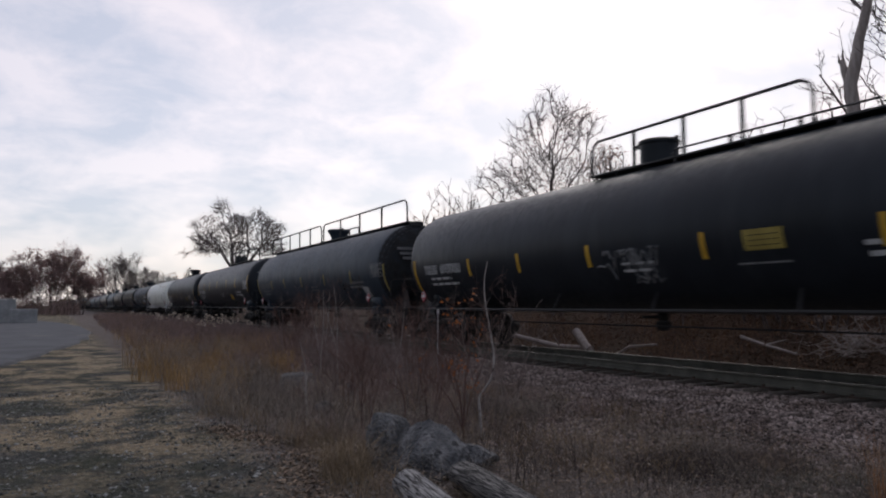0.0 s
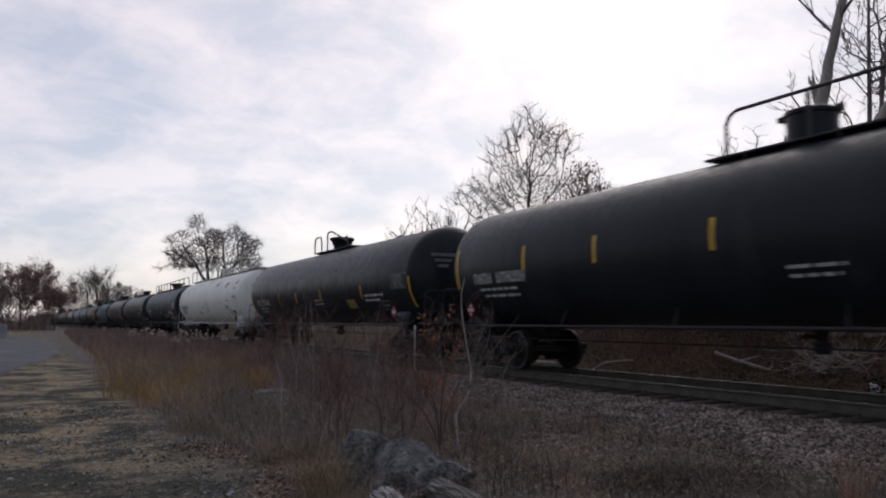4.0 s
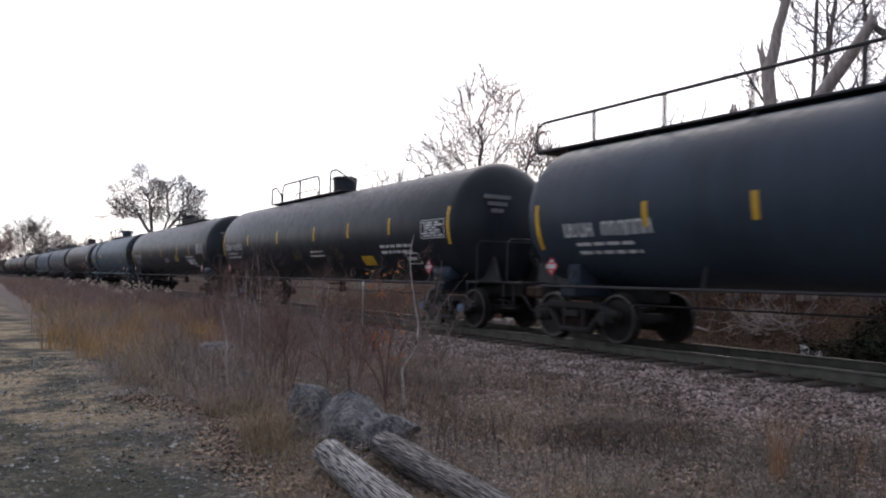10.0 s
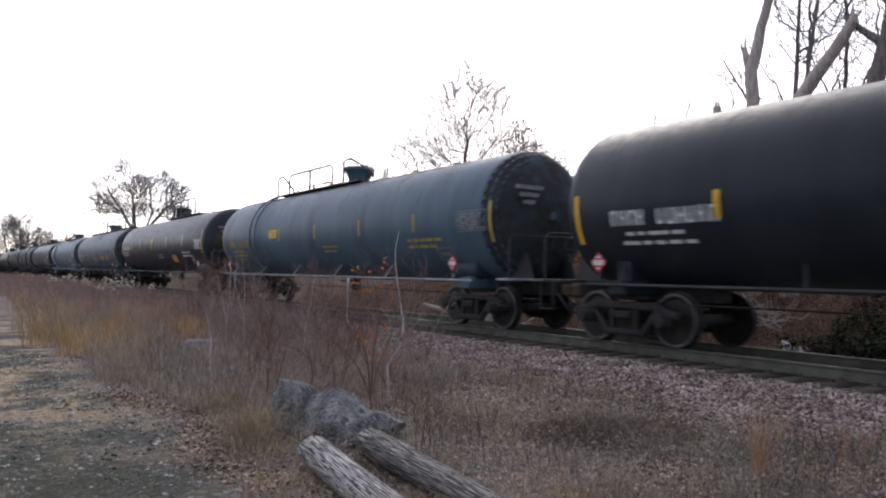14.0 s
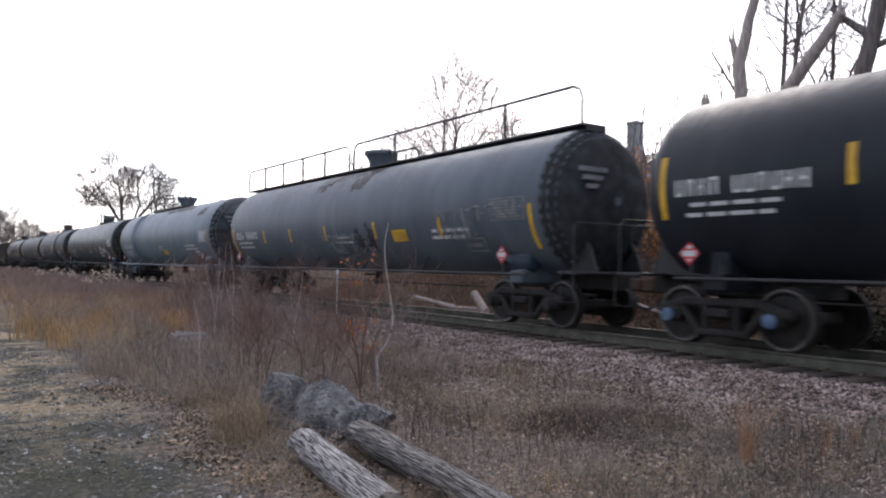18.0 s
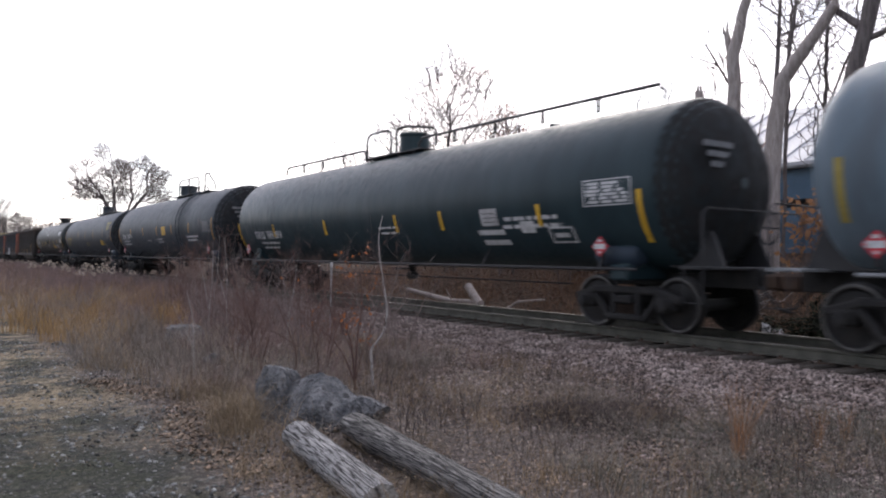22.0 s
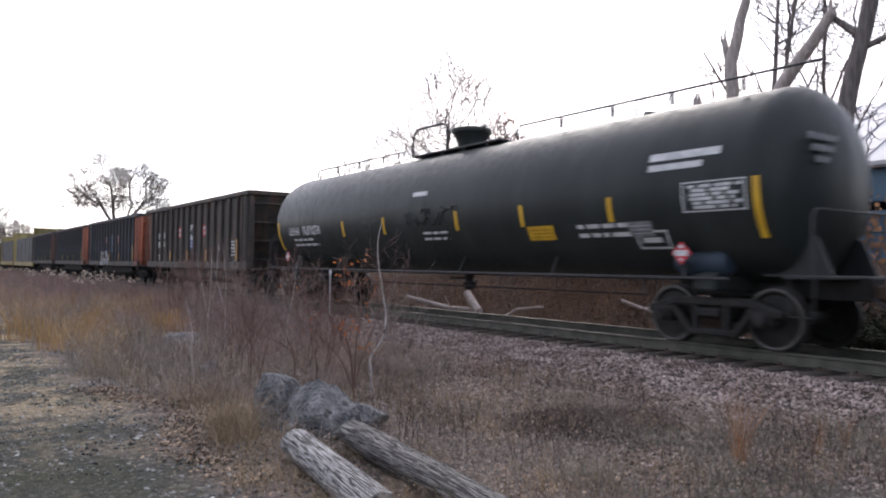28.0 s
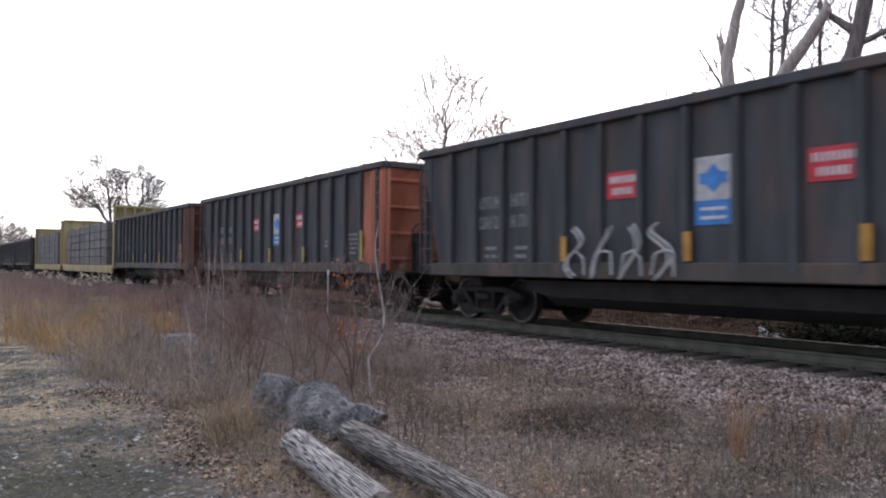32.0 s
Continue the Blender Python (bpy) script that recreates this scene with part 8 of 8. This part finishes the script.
# ---- saplings and shrubs in front of the track ----
def sapling(name, x, y, stems, mat, label, seed, leaf=0, twig_mat="red_twig", twig_n=5):
    rng = random.Random(seed)
    g = ground_z(x, y) - 0.03
    t = thing(name, pose(x, y, g), label, "sapling", "saplings")
    tw, pts_all = Shape(), []
    for pts, r0, r1 in stems:
        p = [Vector(q) for q in pts]
        s = Shape()
        smooth = []
        for i in range(len(p) - 1):
            a, b, c, d = p[max(i - 1, 0)], p[i], p[i + 1], p[min(i + 2, len(p) - 1)]
            for k in range(4):
                u = k / 4
                smooth.append(0.5 * ((2 * b) + (c - a) * u + (2 * a - 5 * b + 4 * c - d) * u * u + (3 * b - a - 3 * c + d) * u ** 3))
        smooth.append(p[-1])
        n = len(smooth)
        rr = [r0 + (r1 - r0) * i / (n - 1) for i in range(n)]
        s.tube(smooth, rr, 7)
        part("stem", s.mesh("stem", mat, 60), t)
        for _ in range(twig_n):
            k = rng.randint(n // 4, n - 2)
            a = rng.uniform(0, 6.28)
            ln = rng.uniform(0.2, 0.5)
            q, qr, qd = limb(tw, smooth[k], (math.cos(a) * 0.7, math.sin(a) * 0.7, rng.uniform(0.5, 1.2)), rr[k] * 0.45, ln, rng, 4, 0.15, 0.3, 4)
            sprout(tw, q, qr, qd, ln, 2, rng, 3, 35, 0.55, pts_all, 0.2, 0.0013)
    tagged(part("twig_spray", tw.mesh("twig_spray", twig_mat, fix=False), t), kind="stuff")
    if leaf:
        rng.shuffle(pts_all)
        part("leaves", leaf_mesh(sorted(pts_all[:2 * leaf], key=lambda p: (p.x * p.x + p.y * p.y))[:leaf], 0.025, "orange_leaf", rng, 0.02), t, None, "clinging orange leaves")
    return t


sapling("birch_sapling", 4.72, 8.27, [([(0, 0, 0), (-0.03, 0.01, 0.39), (-0.03, 0, 0.53), (0.08, -0.08, 0.74), (0.11, -0.11, 1.02), (0.06, -0.09, 1.37), (0.02, -0.07, 1.65), (0, -0.07, 1.93), (0.03, -0.1, 2.18)], 0.019, 0.005)],
        "birch", "crooked white-barked birch sapling", 301, 0, "red_twig", 2)
sapling("thin_sapling", 4.85, 8.22, [([(0, 0, 0.1), (0.05, -0.03, 0.6), (0.09, -0.06, 1.1), (0.19, -0.15, 1.45), (0.23, -0.19, 1.87)], 0.0045, 0.002), ([(0, 0, 0.1), (0.1, -0.05, 0.8), (0.2, -0.15, 1.2), (0.33, -0.25, 1.45), (0.5, -0.37, 1.72)], 0.0045, 0.002)],
        "grey_twig", "thin grey forked sapling beside a birch", 302, 0, "red_twig", 2)
sapling("leafy_sapling", 4.48, 8.3, [([(0, 0, 0), (-0.03, 0.02, 0.43), (-0.08, 0.05, 0.71), (-0.2, 0.12, 1.0), (-0.3, 0.2, 1.3)], 0.013, 0.004), ([(0, 0, 0.2), (0.02, 0, 0.7), (0.06, -0.03, 1.1), (0.04, 0, 1.5)], 0.012, 0.004),
                                     ([(0, 0, 0.1), (-0.15, 0.1, 0.5), (-0.4, 0.22, 0.8), (-0.65, 0.4, 1.05)], 0.01, 0.003), ([(0, 0, 0.15), (0.08, -0.05, 0.55), (0.2, -0.14, 0.95), (0.28, -0.2, 1.35)], 0.007, 0.003)],
        "red_twig", "small sapling with clinging orange leaves", 303, 120, "red_twig", 8)
sapling("forked_sapling", 3.85, 8.75, [([(0, 0, 0), (0.04, 0, 0.3), (0.03, 0.01, 0.52), (-0.08, 0.05, 0.82), (-0.2, 0.1, 1.12)], 0.011, 0.003), ([(0.01, 0, 0.58), (-0.2, 0.08, 0.72), (-0.36, 0.16, 0.78), (-0.5, 0.22, 0.9)], 0.006, 0.002)],
        "red_twig", "small forked sapling behind the boulder", 304, 10, "red_twig", 3)
# pale bare stems standing alone in the belt
for i, (x, y, h, lx, ly) in enumerate(((3.15, 10.4, 1.15, -0.1, 0.1), (3.7, 11.9, 1.5, 0.12, -0.1), (4.35, 13.6, 1.9, 0.05, 0.0), (4.05, 10.2, 1.1, -0.25, 0.1), (5.0, 14.5, 2.0, -0.08, 0.05), (3.3, 12.8, 1.35, 0.1, 0.0),
                                       (5.15, 12.0, 1.7, 0.15, -0.1), (4.4, 16.5, 1.9, 0.0, 0.1), (5.5, 16.9, 2.1, 0.1, -0.05), (2.95, 9.0, 0.85, 0.1, 0.0))):
    sapling("pale_stem", x, y, [([(0, 0, 0), (lx * 0.2, ly * 0.2, h * 0.35), (lx * 0.5 + 0.03, ly * 0.5, h * 0.65), (lx, ly, h)], 0.009, 0.0028), ([(lx * 0.2, ly * 0.2, h * 0.35), (lx * 0.5 - 0.1, ly * 0.5 + 0.05, h * 0.6), (lx * 0.6 - 0.2, ly + 0.1, h * 0.85)], 0.005, 0.002)],
            "grey_twig" if i % 2 else "birch", "thin pale bare stem standing in the weeds", 360 + i, 0, "red_twig", 2)
srng = random.Random(77)
for i, (x, y, h, n) in enumerate(((4.2, 12.6, 1.15, 5), (5.2, 17.2, 1.7, 7), (5.9, 18.6, 1.8, 7), (6.5, 17.5, 1.6, 6), (5.6, 20.0, 1.8, 6), (4.6, 9.6, 1.2, 4), (5.5, 9.8, 1.45, 5), (6.3, 12.2, 1.5, 5),
                                 (3.6, 9.4, 1.0, 4), (5.0, 11.0, 1.3, 5), (7.0, 15.0, 1.6, 6), (6.4, 14.0, 1.7, 6), (5.6, 13.4, 1.4, 5), (6.9, 18.8, 1.9, 6), (6.2, 21.5, 1.9, 6), (4.9, 15.4, 1.4, 5), (5.9, 15.8, 1.6, 6), (3.9, 10.6, 1.1, 4),
                                 (6.6, 10.6, 1.2, 5), (6.8, 24.0, 1.8, 6), (5.8, 11.6, 1.5, 4))):
    stems = []
    for k in range(n):
        a = srng.uniform(0, 6.28)
        ox, oy = 0.3 * math.cos(a), 0.3 * math.sin(a)
        hh = h * srng.uniform(0.55, 1.1)
        stems.append(([(ox * 0.3, oy * 0.3, 0), (ox * 0.6, oy * 0.6, hh * 0.4), (ox * 0.9 + srng.uniform(-0.12, 0.12), oy * 0.9 + srng.uniform(-0.12, 0.12), hh * 0.72), (ox * 1.5 + srng.uniform(-0.1, 0.1), oy * 1.5, hh)], 0.011, 0.0035))
    sapling("red_shrub", x, y, stems, "red_twig" if i % 3 else "grey_twig", "red-brown bare shrub standing in dead weeds", 320 + i, 6 if i in (5, 6) else 0, "red_twig" if i % 3 else "grey_twig", 9)


# ---- dead wood and rubbish behind the track ----
def dead_branch(pts, r0, r1, label, seed, mat="pale_bark", forks=1):
    rng = random.Random(seed)
    p = [Vector(q) for q in pts]
    t = thing("dead_branch", Matrix.Translation(p[0]), label, "branch", "dead branches")
    s = Shape()
    q = [a - p[0] for a in p]
    s.tube(q, [r0 + (r1 - r0) * i / (len(q) - 1) for i in range(len(q))], 7)
    part("branch", s.mesh("branch", mat, 60), t)
    f = Shape()
    for _ in range(forks):
        k = rng.randint(0, len(q) - 2)
        limb(f, q[k], (rng.uniform(-1, 1), rng.uniform(-1, 1), rng.uniform(0.2, 0.8)), r0 * 0.5, 0.6, rng, 4, 0.2, 0.3, 5)
    if forks:
        part("side_twig", f.mesh("side_twig", mat, 60), t)


def on_bank(x, y, up):
    return (x, y, ground_z(x, y) + up)


dead_branch([on_bank(14.2, 22.6, 0.45), on_bank(14.3, 21.4, 0.3), on_bank(14.4, 20.2, 0.16), on_bank(14.4, 18.6, 0.16)], 0.07, 0.1, "bleached fallen limb lying along the bank", 501)
dead_branch([on_bank(14.6, 19.6, 0.62), on_bank(14.5, 19.2, 0.4), on_bank(14.4, 18.7, 0.1)], 0.13, 0.14, "pale broken stump of a fallen limb", 502, forks=0)
dead_branch([on_bank(14.4, 17.5, 0.02), on_bank(14.5, 17.0, 0.28), on_bank(14.7, 16.1, 0.35)], 0.05, 0.03, "pale curved branch leaning on the bank", 503, forks=0)
dead_branch([on_bank(15.6, 14.0, 0.35), on_bank(15.5, 13.2, 0.2), on_bank(15.4, 12.2, 0.05)], 0.05, 0.03, "straight dead branch on the leaf litter", 504)
prng = random.Random(9)
pile = thing("brush_pile", pose(15.6, 10.8, ground_z(15.6, 10.8)), "tangled pile of pale dead branches", "brush pile")
ps = Shape()
for i in range(150):
    a = prng.uniform(0, 6.28)
    limb(ps, (prng.uniform(-0.5, 0.5), prng.gauss(0, 0.45), prng.uniform(0, 0.5)), (math.cos(a), math.sin(a), prng.uniform(-0.4, 0.5)), prng.uniform(0.004, 0.013), prng.uniform(0.3, 0.9), prng, 6, 0.55, 0.4, 4)
tagged(part("brushwood", ps.mesh("brushwood", "pale_bark", fix=False), pile), kind="stuff")
stake = thing("marker_stake", pose(7.4, 14.9, ground_z(7.4, 14.9) - 0.05, 1.5, -1, 20), "thin whitish marker stake standing beside the track", "stake")
part("shaft", Shape().box(0, 0, 0.75, 0.035, 0.02, 1.5, 0.004).mesh("shaft", "plate"), stake)
part("cap", Shape().box(0, 0, 1.5, 0.06, 0.03, 0.1, 0.008).mesh("cap", "white_iron"), stake)
deb = thing("scrap_board", pose(14.6, 9.05, ground_z(14.6, 9.05) + 0.05, 8, -14, 30), "crumpled whitish scrap lying on the bank", "scrap")
part("sheet", Shape().box(0, 0, 0.04, 0.3, 0.42, 0.05, 0.02).box(0.08, 0.14, 0.1, 0.2, 0.18, 0.06, 0.02, Matrix.Rotation(0.4, 3, "X")).mesh("sheet", "plate"), deb)
deb = thing("scrap_board", pose(14.5, 7.7, ground_z(14.5, 7.7) + 0.03, 0, 4, 80), "thin pale board lying by the track", "scrap")
part("board", Shape().box(0, 0, 0.02, 0.8, 0.12, 0.03, 0.01).mesh("board", "plate"), deb)

# ---- the sheds behind the trees ----
shed = thing("metal_shed", pose(33, 14.3, 0.75), "pale metal-clad shed with a blue lower wall", "shed")
part("wall", Shape().box(0, 0, 3.9, 12, 19, 1.2, 0.02).box(0, 0, 1.5, 12, 19, 3.0).mesh("wall", "cladding_blue"), shed)
part("eave", Shape().box(-6.2, 0, 4.5, 0.3, 19.4, 0.14, 0.02).mesh("eave", "pale_iron"), shed)
rf = Shape().add([(-6.4, -9.7, 4.52), (6.4, -9.7, 4.52), (6.4, 9.7, 4.52), (-6.4, 9.7, 4.52), (0, -9.7, 8.0), (0, 9.7, 8.0), (-6.4, -9.7, 4.66), (6.4, -9.7, 4.66), (6.4, 9.7, 4.66), (-6.4, 9.7, 4.66)],
                 [(0, 1, 2, 3), (6, 9, 5, 4), (4, 5, 8, 7), (6, 4, 7, 1, 0), (9, 5, 8, 2, 3), (0, 3, 9, 6), (1, 7, 8, 2)])
part("roof", rf.mesh("roof", "roof"), shed)
ribm = Shape().box(0, 0, 0, 0.06, 0.07, 7.1, 0, Matrix.Rotation(math.atan2(6.4, 3.34), 3, "Y")).mesh("roof_rib", "roof")
for i in range(19):
    part("roof_rib", ribm, shed, pose(-3.2, -9.3 + 1.03 * i, 6.36))
for i in range(5):
    w = part("window", Shape().box(-6.03, -7.6 + 3.8 * i, 2.5, 0.06, 1.3, 0.8, 0.01).mesh("window", "white_iron"), shed)
    part("pane", Shape().box(-6.05, -7.6 + 3.8 * i, 2.5, 0.05, 1.12, 0.64).mesh("pane", "glass"), w)
house = thing("grey_outbuilding", pose(29.5, 28.6, 1.4), "dull grey outbuilding behind the bank trees", "building")
part("wall", Shape().box(0, 0, 2.2, 6, 8.6, 4.6, 0.02).mesh("wall", "grey"), house)
part("roof", Shape().add([(-3.4, -4.6, 4.4), (3.4, -4.6, 4.4), (3.4, 4.6, 4.4), (-3.4, 4.6, 4.4), (-0.2, -4.6, 5.9), (-0.2, 4.6, 5.9)],
                         [(0, 1, 2, 3), (0, 3, 5, 4), (4, 5, 2, 1), (0, 4, 1), (3, 2, 5)]).mesh("roof", "grey"), house)
chim = thing("chimney", pose(26.0, 23.1, 1.4), "square grey chimney with a flat cap", "chimney")
part("shaft", Shape().box(0, 0, 3.3, 0.52, 0.52, 6.7, 0.03).mesh("shaft", "concrete"), chim)
part("cap", Shape().box(0, 0, 6.72, 0.6, 0.6, 0.14, 0.04).mesh("cap", "concrete"), chim)


def motions():
    """The train rolls past; its wheels turn while they are near."""
    mids = {car.name: car["mid"] for car in TRAIN}
    for car in TRAIN:
        walk(car, [(t, car_pose(mids[car.name] - gone(t))) for t in range(33)])
    for w, car, y0 in WHEELSETS:
        near = [i / 30 for i in range(961) if -6 < mids[car.name] + y0 - gone(i / 30) < 34]
        if not near:
            near = [0.0]
        lo, hi = gone(near[0]), gone(near[-1])
        rows = []
        for t in sorted({0.0, 32.0, *near}):
            turn = (min(max(gone(t), lo), hi) - lo) / WHEEL_R
            rows.append((t, Matrix.Translation((0, y0, WHEEL_R)) @ Matrix.Rotation(turn, 4, "X")))
        walk(w, rows)


motions()
